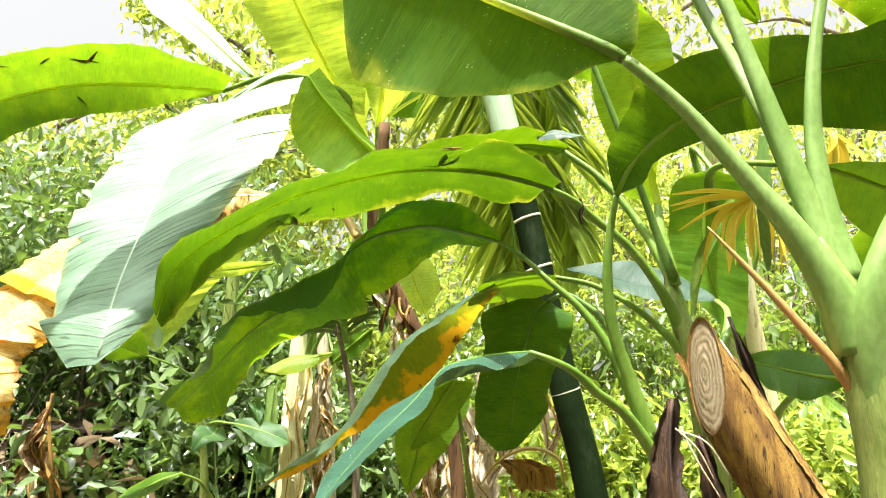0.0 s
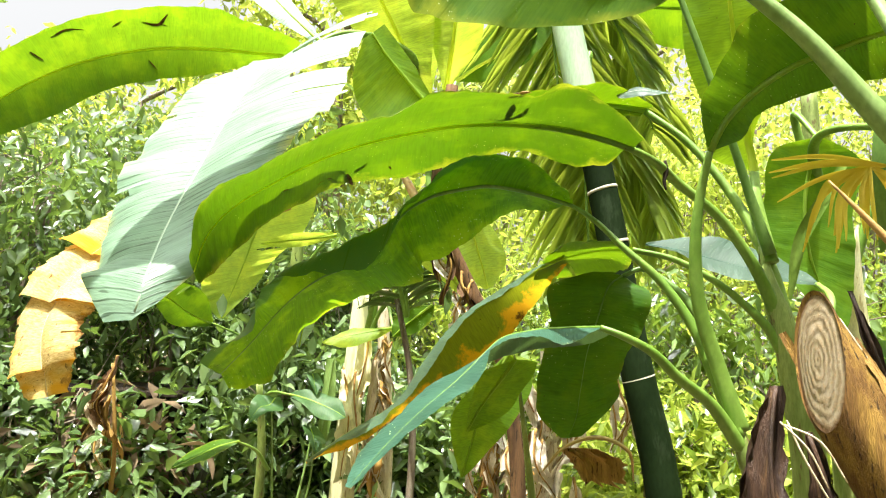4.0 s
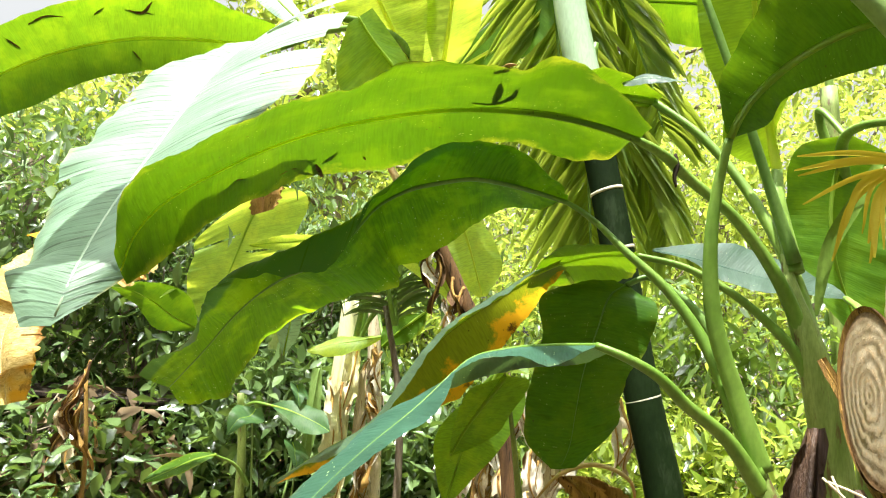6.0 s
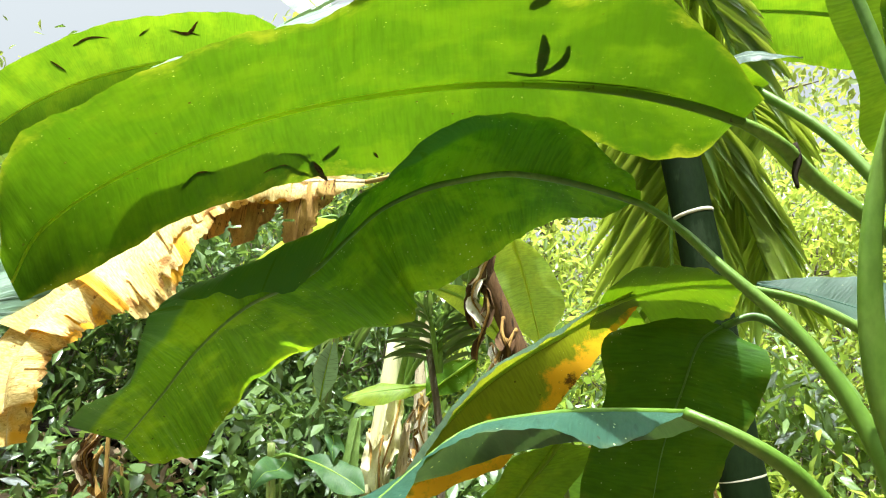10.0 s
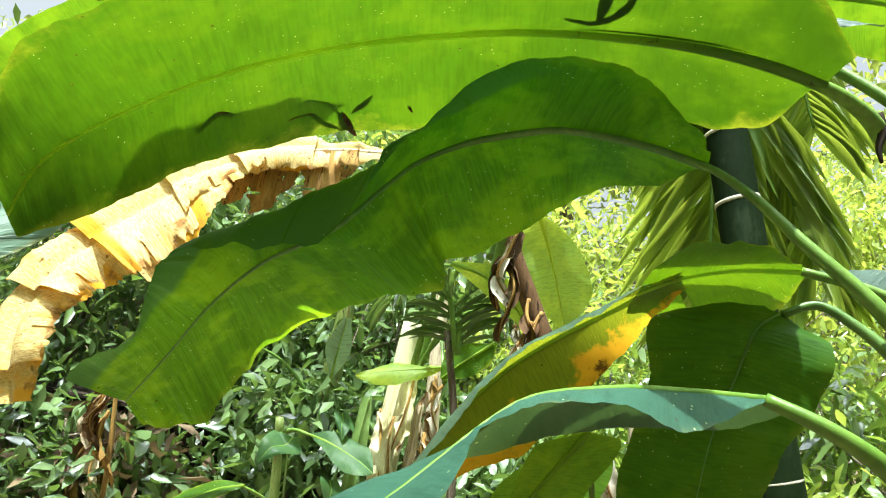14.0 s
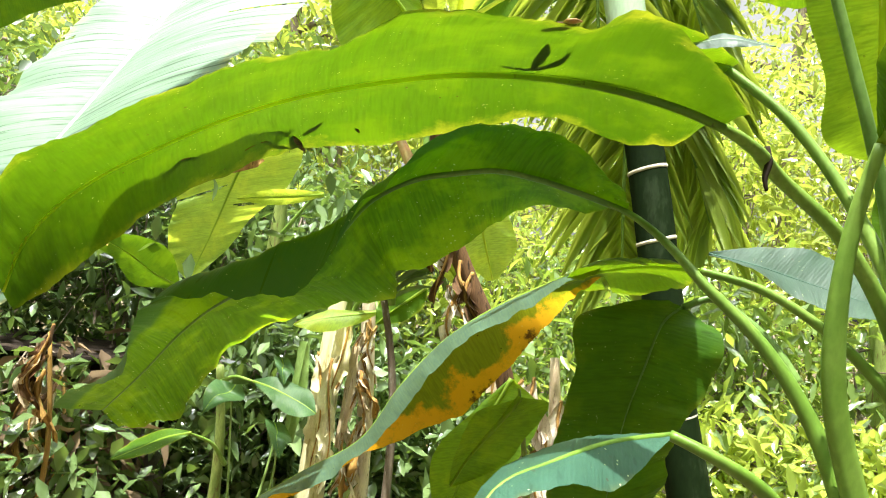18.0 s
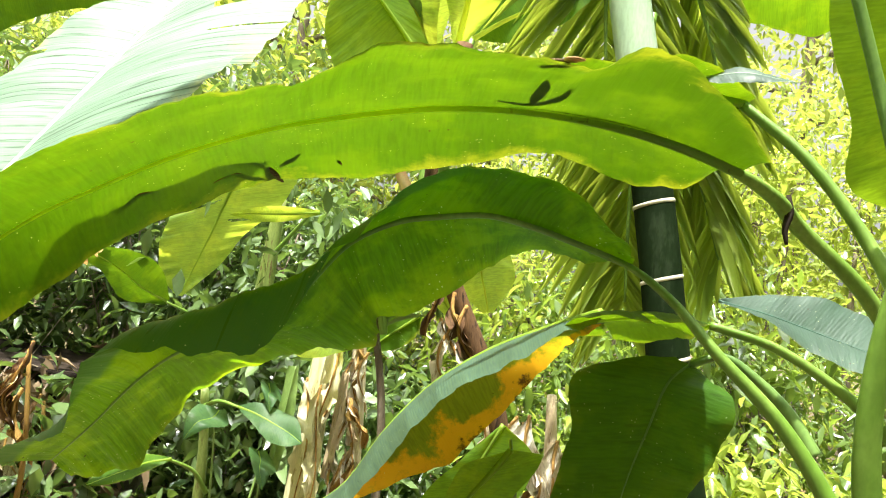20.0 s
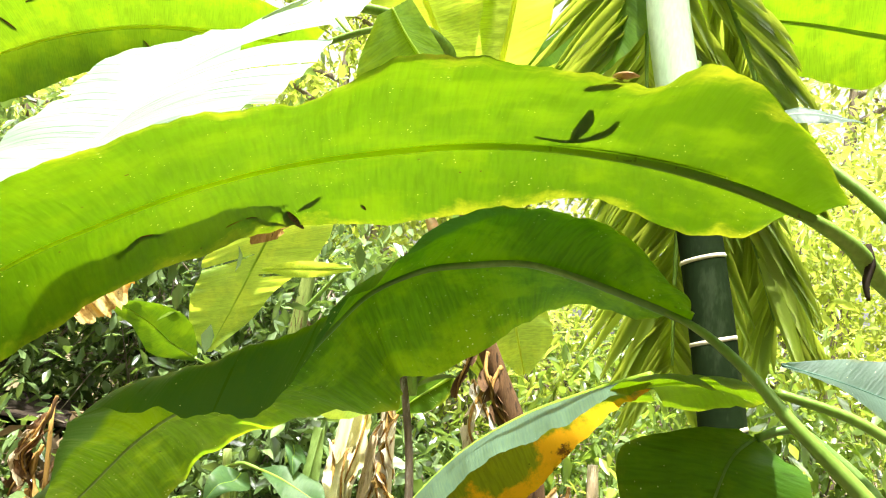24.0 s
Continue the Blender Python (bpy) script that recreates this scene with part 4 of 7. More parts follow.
for pts, rad in (([(0.577, 1.46, 2.519), (0.638, 1.45, 2.368), (0.695, 1.42, 2.132), (0.742, 1.4, 1.931), (0.781, 1.38, 1.768), (0.81, 1.36, 1.649)], [0.014, 0.017, 0.024, 0.032]), ([(0.593, 1.6, 2.585), (0.645, 1.56, 2.373), (0.693, 1.52, 2.22), (0.731, 1.46, 2.042), (0.759, 1.42, 1.875)], [0.013, 0.015, 0.018]), ([(0.899, 1.42, 2.491), (0.858, 1.42, 2.336), (0.816, 1.41, 2.154), (0.796, 1.4, 1.969), (0.8, 1.38, 1.804), (0.818, 1.36, 1.672)], [0.011, 0.014, 0.02, 0.03]), ([(0.956, 1.3, 1.889), (0.872, 1.3, 1.741), (0.824, 1.31, 1.6), (0.836, 1.33, 1.451), (0.871, 1.34, 1.325)], [0.024, 0.034, 0.04, 0.045])):
    put(PR, tube("petiole", pts, rad, M_PETIOLE_PALE, None, 14, 36, 0.3))
put(PR, tube("dead_petiole", [(0.563, 1.42, 1.798), (0.607, 1.4, 1.736), (0.698, 1.37, 1.61), (0.762, 1.35, 1.515), (0.823, 1.36, 1.425), (0.87, 1.37, 1.34)], [0.002, 0.007, 0.010, 0.012, 0.015, 0.016], M_SPIKE, None, 12, 36, 0.3, "dying brown leaf stalk ending in a point"))

for spine, w, sd in (([(0.9, 1.42, 2.49), (1.0, 1.58, 2.72), (1.2, 1.8, 2.82), (1.45, 2.0, 2.75), (1.7, 2.15, 2.5)], 0.21, 61), ([(0.58, 1.46, 2.52), (0.6, 1.6, 2.72), (0.68, 1.78, 2.82), (0.85, 2.0, 2.84), (1.1, 2.2, 2.7)], 0.16, 62)):
    lf = [(-w * q * 0.6, w * q * 0.8, -0.02) for q in (0.1, 0.8, 1, 0.9, 0.05)]
    rt = [(w * q * 0.6, -w * q * 0.8, -0.02) for q in (0.1, 0.8, 1, 0.9, 0.05)]
    leaf_on(PR, None, None, spine=spine, left=lf, right=rt, material=M_BLADE, rib=(0.016, 0.004), arch=0.1, seed=sd, label="broad green leaf spreading overhead")

# ---- stump ----
def stump(centre, axis, normal, r):
    ob = thing("banana_stump", "cut banana stem with pale rings and brown dry sheaths", "stump", at=(centre[0] + 0.3, centre[1], 0))
    a, nn, c = Vector(axis).normalized(), Vector(normal).normalized(), Vector(centre)
    side = a.cross(Vector((0, 1, 0))).normalized()
    back = side.cross(a).normalized()
    sides, rings = 48, 30
    foot = c - a * (c.z / a.z)
    verts, top = [], []
    for j in range(sides):
        th = 2 * math.pi * j / sides
        w = side * math.cos(th) + back * math.sin(th)
        s_top = ((c - (foot + w * r)).dot(nn)) / a.dot(nn)
        for i in range(rings + 1):
            q = i / rings
            rr = r * (1.25 - 0.25 * q) * (1 + 0.03 * math.sin(th * 5 + 1) + 0.035 * noise.noise((th * 7, q * 3, 1)) + 0.02 * noise.noise((th * 16, q * 8, 4)))
            if i == rings:
                rr = r
            verts.append(foot + a * (s_top * q) + w * rr)
        top.append(foot + a * s_top + w * r)
    faces = [(j * (rings + 1) + i, ((j + 1) % sides) * (rings + 1) + i, ((j + 1) % sides) * (rings + 1) + i + 1, j * (rings + 1) + i + 1) for j in range(sides) for i in range(rings)]
    put(ob, mesh_object("trunk", verts, faces, M_STUMP))
    mid = sum(top, Vector()) / sides
    cv, uv = [mid], [(0.5, 0.0)]
    for k in range(1, 13):
        for j in range(sides):
            q = k / 12
            cv.append(mid + (top[j] - mid) * q + nn * (0.0005 * math.sin(q * 40) - 0.005 * q * q))
            uv.append((j / sides, q))
    cf = [(0, 1 + j, 1 + (j + 1) % sides) for j in range(sides)]
    cf += [(1 + (k - 1) * sides + j, 1 + k * sides + j, 1 + k * sides + (j + 1) % sides, 1 + (k - 1) * sides + (j + 1) % sides) for k in range(1, 12) for j in range(sides)]
    put(ob, mesh_object("cut_face", cv, cf, M_RINGS, None, uv, label="oval cut face with concentric rings"))
    return ob


def stump_strips(ob, centre, axis, r):
    """Loose dry sheath strips lying along the cut stem."""
    rng = random.Random(31)
    a, c = Vector(axis).normalized(), Vector(centre)
    side = a.cross(Vector((0, 1, 0))).normalized()
    back = side.cross(a).normalized()
    face = Vector((-0.972, -0.21, 0.1))
    for k in range(16):
        th = 2 * math.pi * k / 16 + rng.uniform(-0.08, 0.08)
        w = side * math.cos(th) + back * math.sin(th)
        if w.dot(face) > -0.15:
            continue
        tangent = (a.cross(w)).normalized()
        top = rng.uniform(-0.08, 0.06)
        sp = [c + w * (r * (1.06 + 0.05 * q) + 0.003 * rng.random()) - a * (top + 0.16 * q) + tangent * rng.uniform(-0.004, 0.004) for q in range(5)]
        wd = rng.uniform(0.009, 0.02)
        lf = [tuple(-tangent * wd * rng.uniform(0.7, 1.1) - w * 0.002) for q in range(5)]
        rt = [tuple(tangent * wd * rng.uniform(0.7, 1.1) - w * 0.002) for q in range(5)]
        m = (M_DRY, M_STUMP, M_DRY_DARK, M_BLEACHED, M_STUMP)[k % 5]
        put(ob, blade(None, [tuple(p) for p in sp], lf, rt, None, m, 0.08, 0.006, (), (0.002, 0.001), 400 + k, "sheath_strip", "", m, 0.25, 0.012))


STUMP = stump((0.54, 1.43, 1.49), (-0.46, 0.15, 0.88), (-0.972, -0.21, 0.1), 0.062)
stump_strips(STUMP, (0.54, 1.43, 1.49), (-0.46, 0.15, 0.88), 0.062)

for pts, w, sd in (([(0.467, 1.42, 1.442), (0.449, 1.4, 1.35), (0.447, 1.38, 1.236), (0.452, 1.38, 1.134)], 0.035, 1), ([(0.507, 1.4, 1.372), (0.527, 1.38, 1.288), (0.541, 1.38, 1.175), (0.539, 1.38, 1.074)], 0.03, 2), ([(0.461, 1.45, 1.378), (0.442, 1.44, 1.29), (0.441, 1.42, 1.186), (0.446, 1.42, 1.082)], 0.03, 3), ([(0.615, 1.47, 1.612), (0.655, 1.45, 1.47), (0.699, 1.42, 1.337), (0.743, 1.4, 1.201)], 0.02, 4)):
    q = [np.array(p) for p in pts]
    sheath = thing("dry_sheath", "dark brown shrivelled leaf sheath beside the stump", "dry leaf", "dry sheaths round the stump", (float(q[-1][0]), float(q[-1][1]), 0))
    foot = [q[-1] * (1, 1, 0.5), q[-1] * (1, 1, 0) - (0, 0, 0.02)]
    sp = [tuple(p) for p in q + foot]
    lf = [(-w * k, 0.4 * w * k, 0.0) for k in (0.3, 0.9, 1.1, 1, 1, 1)]
    rt = [(w * k, 0.5 * w * k, 0.0) for k in (0.3, 1, 0.9, 1, 1, 1)]
    put(sheath, blade(None, sp, lf, rt, None, M_SHEATH, -0.5, 0.03, ((0, 0.15, 0.2, 2), (1, 0.22, 0.3, 2)), (0.004, 0.002), 140 + sd, "blade", "", M_SHEATH, 0.45, 0.02))
fibre = thing("dry_fibres", "pale dry fibres curling from the stump", "dry leaf", at=(0.5, 1.38, 0))
for a, b, c2 in (((0.449, 1.36, 1.388), (0.482, 1.35, 1.355), (0.515, 1.35, 1.293)), ((0.455, 1.36, 1.384), (0.499, 1.35, 1.366), (0.543, 1.35, 1.303)), ((0.46, 1.36, 1.391), (0.476, 1.35, 1.345), (0.529, 1.35, 1.252))):
    put(fibre, tube("fibre", [a, b, c2], [0.0015, 0.002, 0.0012], M_DRY_PALE, None, 5, 12))

# ---- banana plant behind, with the large sunlit leaves ----
PL = thing("banana_plant", "tall banana plant with sunlit torn leaves", "banana plant", "banana plants", (-0.45, 3.6, 0))
PL_STEM = [(-0.3, 3.35, 2.75), (-0.325, 3.42, 2.068), (-0.209, 3.48, 1.832), (-0.024, 3.5, 1.475), (0.048, 3.52, 1.15)]
put(PL, tube("pseudostem", PL_STEM + [(PL_STEM[-1][0] + 0.02, 3.55, -0.05)], [0.03, 0.036, 0.036, 0.034, 0.04, 0.06], M_DRY_DARK, None, 16, 40))
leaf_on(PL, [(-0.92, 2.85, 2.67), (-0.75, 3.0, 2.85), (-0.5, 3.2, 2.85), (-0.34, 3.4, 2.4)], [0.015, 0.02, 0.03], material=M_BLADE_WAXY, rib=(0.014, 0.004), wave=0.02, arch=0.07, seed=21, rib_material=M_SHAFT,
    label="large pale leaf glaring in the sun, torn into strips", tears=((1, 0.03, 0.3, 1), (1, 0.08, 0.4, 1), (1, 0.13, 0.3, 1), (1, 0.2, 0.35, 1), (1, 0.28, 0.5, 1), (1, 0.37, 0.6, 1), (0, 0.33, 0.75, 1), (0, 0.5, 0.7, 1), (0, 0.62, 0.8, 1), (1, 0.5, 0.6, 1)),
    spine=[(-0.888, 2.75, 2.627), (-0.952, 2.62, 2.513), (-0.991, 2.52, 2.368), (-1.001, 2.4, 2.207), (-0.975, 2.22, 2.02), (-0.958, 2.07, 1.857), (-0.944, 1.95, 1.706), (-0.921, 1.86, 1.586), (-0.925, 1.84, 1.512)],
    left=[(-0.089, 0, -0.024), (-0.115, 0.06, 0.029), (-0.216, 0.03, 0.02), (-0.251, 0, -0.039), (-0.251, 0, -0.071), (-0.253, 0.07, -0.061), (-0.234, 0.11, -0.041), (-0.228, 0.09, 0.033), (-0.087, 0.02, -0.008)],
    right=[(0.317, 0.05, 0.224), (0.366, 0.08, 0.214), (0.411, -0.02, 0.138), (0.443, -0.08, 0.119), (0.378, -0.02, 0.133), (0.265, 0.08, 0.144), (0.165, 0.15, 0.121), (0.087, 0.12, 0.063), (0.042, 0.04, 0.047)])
leaf_on(PL, [(-1.47, 4.3, 3.33), (-1.1, 4.1, 3.35), (-0.6, 3.7, 3.1), (-0.35, 3.5, 2.4)], [0.016, 0.02, 0.03], material=M_BLADE_GLOW, rib=(0.014, 0.004), wave=0.02, arch=0.05, under=True, seed=22, label="long arching leaf lit through by the sun",
    spine=[(-1.465, 4.283, 3.32), (-1.667, 4.23, 3.317), (-2.015, 4.177, 3.323), (-2.359, 4.128, 3.294), (-2.661, 4.038, 3.184), (-2.912, 3.954, 3.03), (-3.149, 3.879, 2.824), (-3.301, 3.812, 2.576)],
    left=[(0.108, -0.113, 0.046), (0.061, -0.176, 0.106), (0.118, -0.238, 0.154), (0.084, -0.238, 0.155), (0.033, -0.237, 0.151), (-0.016, -0.23, 0.108), (-0.013, -0.223, 0.065), (-0.046, -0.115, 0.062)],
    right=[(-0.018, 0.003, -0.021), (-0.057, 0.061, -0.059), (-0.021, 0.075, -0.155), (-0.005, 0.078, -0.18), (0.046, 0.079, -0.181), (0.043, 0.085, -0.219), (0.071, 0.075, -0.149), (0.045, 0.04, -0.055)])
leaf_on(PL, [(-0.38, 3.3, 2.61), (-0.36, 3.38, 2.4), (-0.35, 3.45, 2.1)], [0.016, 0.02, 0.03], material=M_BLADE_PALE, rib=(0.014, 0.004), wave=0.014, arch=0.03, under=True, seed=23, label="upright pale green leaf",
    spine=[(-0.382, 3.3, 2.606), (-0.458, 3.244, 2.764), (-0.56, 3.195, 2.952), (-0.661, 3.146, 3.139), (-0.764, 3.09, 3.349), (-0.87, 3.034, 3.557), (-0.977, 2.985, 3.767)],
    left=[(-0.028, 0, -0.006), (-0.144, 0.056, 0.052), (-0.184, 0.07, 0.001), (-0.225, 0.084, -0.018), (-0.269, 0.105, 0.032), (-0.226, 0.091, 0.062), (-0.014, 0, 0.006)],
    right=[(0.029, 0, -0.006), (0.069, -0.028, -0.04), (0.185, -0.07, 0.027), (0.227, -0.091, 0.011), (0.266, -0.105, 0.011), (0.264, -0.084, 0.033), (0.013, 0, 0.006)])
leaf_on(PL, [(-0.31, 3.15, 2.51), (-0.3, 3.25, 2.3), (-0.35, 3.45, 1.9)], [0.014, 0.02, 0.03], material=M_BLADE_YOUNG, rib=(0.012, 0.004), wave=0.014, arch=0.03, seed=24, label="upright green leaf",
    spine=[(-0.315, 3.15, 2.513), (-0.414, 3.1, 2.595), (-0.503, 3.05, 2.688), (-0.576, 3, 2.766), (-0.625, 2.97, 2.836)],
    left=[(-0.035, 0, -0.008), (-0.094, -0.05, -0.196), (-0.142, -0.05, -0.21), (-0.115, -0.05, -0.143), (-0.034, -0.02, -0.037)],
    right=[(0, 0, 0.014), (0.081, 0.05, -0.025), (0.112, 0.07, -0.044), (0.107, 0.08, -0.009), (0.045, 0.03, 0.056)])
leaf_on(PL, [(-0.46, 3.6, 2.72), (-0.42, 3.55, 2.4), (-0.38, 3.5, 2.0)], [0.014, 0.02, 0.03], material=M_BLADE_PALE, rib=(0.014, 0.004), wave=0.014, arch=0.03, under=True, seed=25, label="upright pale green leaf",
    spine=[(-0.459, 3.6, 2.724), (-0.483, 3.516, 2.898), (-0.521, 3.432, 3.096), (-0.56, 3.348, 3.318), (-0.597, 3.264, 3.532), (-0.616, 3.18, 3.68)],
    left=[(-0.014, 0, 0), (-0.095, 0.035, 0.062), (-0.159, 0.07, 0.07), (-0.171, 0.07, 0.047), (-0.157, 0.07, 0.055), (-0.011, 0, 0)],
    right=[(0.014, 0, 0), (0.089, -0.035, 0.013), (0.148, -0.07, -0.01), (0.175, -0.07, -0.019), (0.148, -0.07, -0.04), (0.011, 0, 0)])
leaf_on(PL, [(-0.35, 3.5, 2.79), (-0.35, 3.5, 2.5), (-0.38, 3.5, 2.0)], [0.014, 0.02, 0.03], material=M_BLADE_PALE, rib=(0.014, 0.004), wave=0.014, arch=0.03, under=True, seed=26, label="upright pale green leaf",
    spine=[(-0.35, 3.5, 2.787), (-0.325, 3.416, 2.881), (-0.3, 3.332, 3.04), (-0.278, 3.248, 3.221), (-0.258, 3.164, 3.393), (-0.243, 3.08, 3.53)],
    left=[(-0.011, 0, 0), (-0.065, 0.035, 0.017), (-0.131, 0.07, 0.024), (-0.165, 0.07, 0.046), (-0.141, 0.07, 0.052), (-0.01, 0, 0)],
    right=[(0.011, 0, 0), (0.128, 0, 0.07), (0.144, 0, 0.083), (0.154, -0.035, 0.059), (0.129, -0.035, 0.027), (0.01, 0, 0)])
leaf_on(PL, [(-0.32, 3.7, 2.92), (-0.34, 3.6, 2.6), (-0.38, 3.5, 2.1)], [0.014, 0.02, 0.03], material=M_BLADE_GLOW, rib=(0.012, 0.004), wave=0.014, arch=0.03, under=True, seed=27, label="bright green leaf lit from behind",
    spine=[(-0.317, 3.7, 2.916), (-0.213, 3.658, 2.974), (-0.095, 3.581, 3.014), (0.016, 3.504, 3.094), (0.109, 3.427, 3.229), (0.211, 3.35, 3.356)],
    left=[(-0.012, 0, 0), (-0.061, 0, 0.078), (-0.076, 0.035, 0.11), (-0.087, 0.035, 0.111), (-0.083, 0.035, 0.082), (-0.005, 0, 0.006)],
    right=[(0.015, 0, 0), (0.031, 0, -0.077), (0.018, -0.035, -0.136), (0.07, -0.035, -0.136), (0.093, -0.035, -0.109), (0.005, 0, -0.006)])
leaf_on(PL, [(-0.95, 3.75, 2.47), (-0.7, 3.72, 2.5), (-0.45, 3.6, 2.2)], [0.012, 0.016, 0.03], M_SPIKE, material=M_BLADE_DRY, rib=(0.012, 0.004), wave=0.03, arch=0.16, seed=28, rib_material=M_DRY_PALE, fringe=0.10,
    label="withered orange-brown leaf, curled and torn", tears=((1, 0.12, 0.1, 2), (1, 0.25, 0.2, 1), (1, 0.36, 0.45, 1), (1, 0.62, 0.5, 1), (0, 0.5, 0.5, 1)),
    spine=[(-0.954, 3.75, 2.467), (-1.196, 3.75, 2.464), (-1.451, 3.72, 2.412), (-1.661, 3.68, 2.301), (-1.835, 3.64, 2.174), (-1.995, 3.6, 2.008), (-2.143, 3.55, 1.844), (-2.264, 3.5, 1.667), (-2.308, 3.46, 1.476), (-2.265, 3.42, 1.301), (-2.21, 3.4, 1.162)],
    left=[(0.002, 0, 0.019), (-0.008, 0.03, 0.05), (-0.021, 0.044, 0.067), (-0.112, 0.065, 0.064), (-0.16, 0.084, 0.074), (-0.2, 0.084, 0.063), (-0.215, 0.095, 0.062), (-0.212, 0.078, 0.061), (-0.181, 0.052, -0.018), (-0.185, 0.052, -0.056), (-0.127, 0.026, -0.03)],
    right=[(0.004, 0, -0.021), (0.029, -0.035, -0.105), (0.03, -0.044, -0.104), (0.124, -0.073, -0.076), (0.227, -0.14, -0.181), (0.347, -0.168, -0.237), (0.347, -0.149, -0.138), (0.303, -0.104, -0.074), (0.283, -0.104, 0.035), (0.247, -0.078, 0.062), (0.14, -0.026, 0.031)])

DRY = ([(-0.954, 3.75, 2.467), (-1.196, 3.75, 2.464), (-1.451, 3.72, 2.412), (-1.661, 3.68, 2.301), (-1.835, 3.64, 2.174), (-1.995, 3.6, 2.008), (-2.143, 3.55, 1.844), (-2.264, 3.5, 1.667), (-2.308, 3.46, 1.476), (-2.265, 3.42, 1.301), (-2.21, 3.4, 1.162)],
    [(0.002, 0, 0.019), (-0.008, 0.03, 0.05), (-0.021, 0.044, 0.067), (-0.112, 0.065, 0.064), (-0.16, 0.084, 0.074), (-0.2, 0.084, 0.063), (-0.215, 0.095, 0.062), (-0.212, 0.078, 0.061), (-0.181, 0.052, -0.018), (-0.185, 0.052, -0.056), (-0.127, 0.026, -0.03)],
    [(0.004, 0, -0.021), (0.058, -0.07, -0.21), (0.061, -0.088, -0.208), (0.177, -0.104, -0.109), (0.227, -0.14, -0.181), (0.347, -0.168, -0.237), (0.347, -0.149, -0.138), (0.303, -0.104, -0.074), (0.283, -0.104, 0.035), (0.247, -0.078, 0.062), (0.14, -0.026, 0.031)])
for q, (u0, u1, w) in enumerate(((0.16, 0.33, 1.12), (0.30, 0.47, 1.1), (0.45, 0.66, 1.12), (0.63, 0.80, 1.1), (0.78, 0.96, 1.15))):
    us = np.linspace(u0, u1, 5)
    kk = np.r_[0, np.cumsum(np.linalg.norm(np.diff(np.array(DRY[0]), axis=0), axis=1))]
    piece = [hermite_at(np.array(c), kk / kk[-1], us) for c in DRY]
    piece[2] = piece[2] * (0.6 if q < 2 else 1.0)
    flare = np.array((0.78, 0.84, 0.88, 0.95, 1.06))[:, None] * w
    put(PL, blade(None, piece[0] + np.array((0, -0.012, 0.016)) * (1 + np.arange(5)[:, None] * 0.5), piece[1] * flare, piece[2] * flare, None, M_BLADE_DRY, 0.2, 0.03, ((1, 0.6, 0.7, 1), (0, 0.35, 0.75, 1)), (0.005, 0.003), 420 + q, "torn_flap", "golden dry layer of withered leaf", M_DRY_PALE, 0.22, 0.012))
for q, (at, w, ln) in enumerate((((-1.653, 3.72, 2.355), 0.07, 0.19), ((-1.501, 3.72, 2.381), 0.08, 0.24), ((-1.404, 3.72, 2.392), 0.05, 0.15), ((-1.236, 3.72, 2.422), 0.09, 0.25), ((-1.124, 3.72, 2.431), 0.04, 0.1), ((-1.841, 3.72, 2.222), 0.07, 0.13))):
    put(PL, blade(None, [(at[0], at[1], at[2] + 0.03), (at[0] + 0.01, at[1] - 0.02, at[2] - ln * 0.5), (at[0], at[1] + 0.01, at[2] - ln)], [(-w, 0, 0.0), (-w, -0.01, 0), (-w * 0.7, 0, -0.02)], [(w, 0, 0.01), (w, 0.01, 0), (w * 0.6, 0, 0.02)], None, M_DRY, 0.2, 0.02, ((0, 0.7, 0.3, 1),), (0.003, 0.001), 230 + q, "torn_flap", "brown ragged flap of dry leaf", M_DRY, 0.35, 0.01))
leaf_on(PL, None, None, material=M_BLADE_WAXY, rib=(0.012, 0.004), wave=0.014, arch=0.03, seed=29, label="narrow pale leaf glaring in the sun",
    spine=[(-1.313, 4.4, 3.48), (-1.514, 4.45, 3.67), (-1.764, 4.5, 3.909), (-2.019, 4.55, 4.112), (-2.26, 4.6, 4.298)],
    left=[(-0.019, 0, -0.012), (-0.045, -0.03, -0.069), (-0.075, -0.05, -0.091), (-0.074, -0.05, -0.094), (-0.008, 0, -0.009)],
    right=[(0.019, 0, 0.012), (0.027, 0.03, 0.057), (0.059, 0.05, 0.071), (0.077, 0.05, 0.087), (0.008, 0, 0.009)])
curl = thing("dead_leaf", "curled reddish-brown dead leaf arching over the ground", "dead leaf", at=(0.3, 2.9, 0))
put(curl, tube("stalk", [(0.152, 2.85, 1.048), (0.238, 2.85, 1.146), (0.373, 2.85, 1.185), (0.468, 2.85, 1.14), (0.485, 2.85, 1.039)], [0.006, 0.012, 0.016, 0.014, 0.006], M_SPIKE, None, 8, 30, 0, "", 0.5))
for a in range(3):
    dx = 0.06 * a
    put(curl, blade(None, [(0.239, 2.86, 1.139), (0.297, 2.86, 1.101), (0.335, 2.86, 1.028)], [(-0.03 + dx, 0, 0), (-0.04 + dx, 0, -0.01), (-0.02 + dx, 0, -0.02)], [(0.02 + dx, 0, 0), (0.03 + dx, 0, 0), (0.02 + dx, 0, -0.01)], None, M_DRY, 0.3, 0.03, (), (0.004, 0.002), 170 + a, "blade", "", M_DRY, 0.3, 0.02))

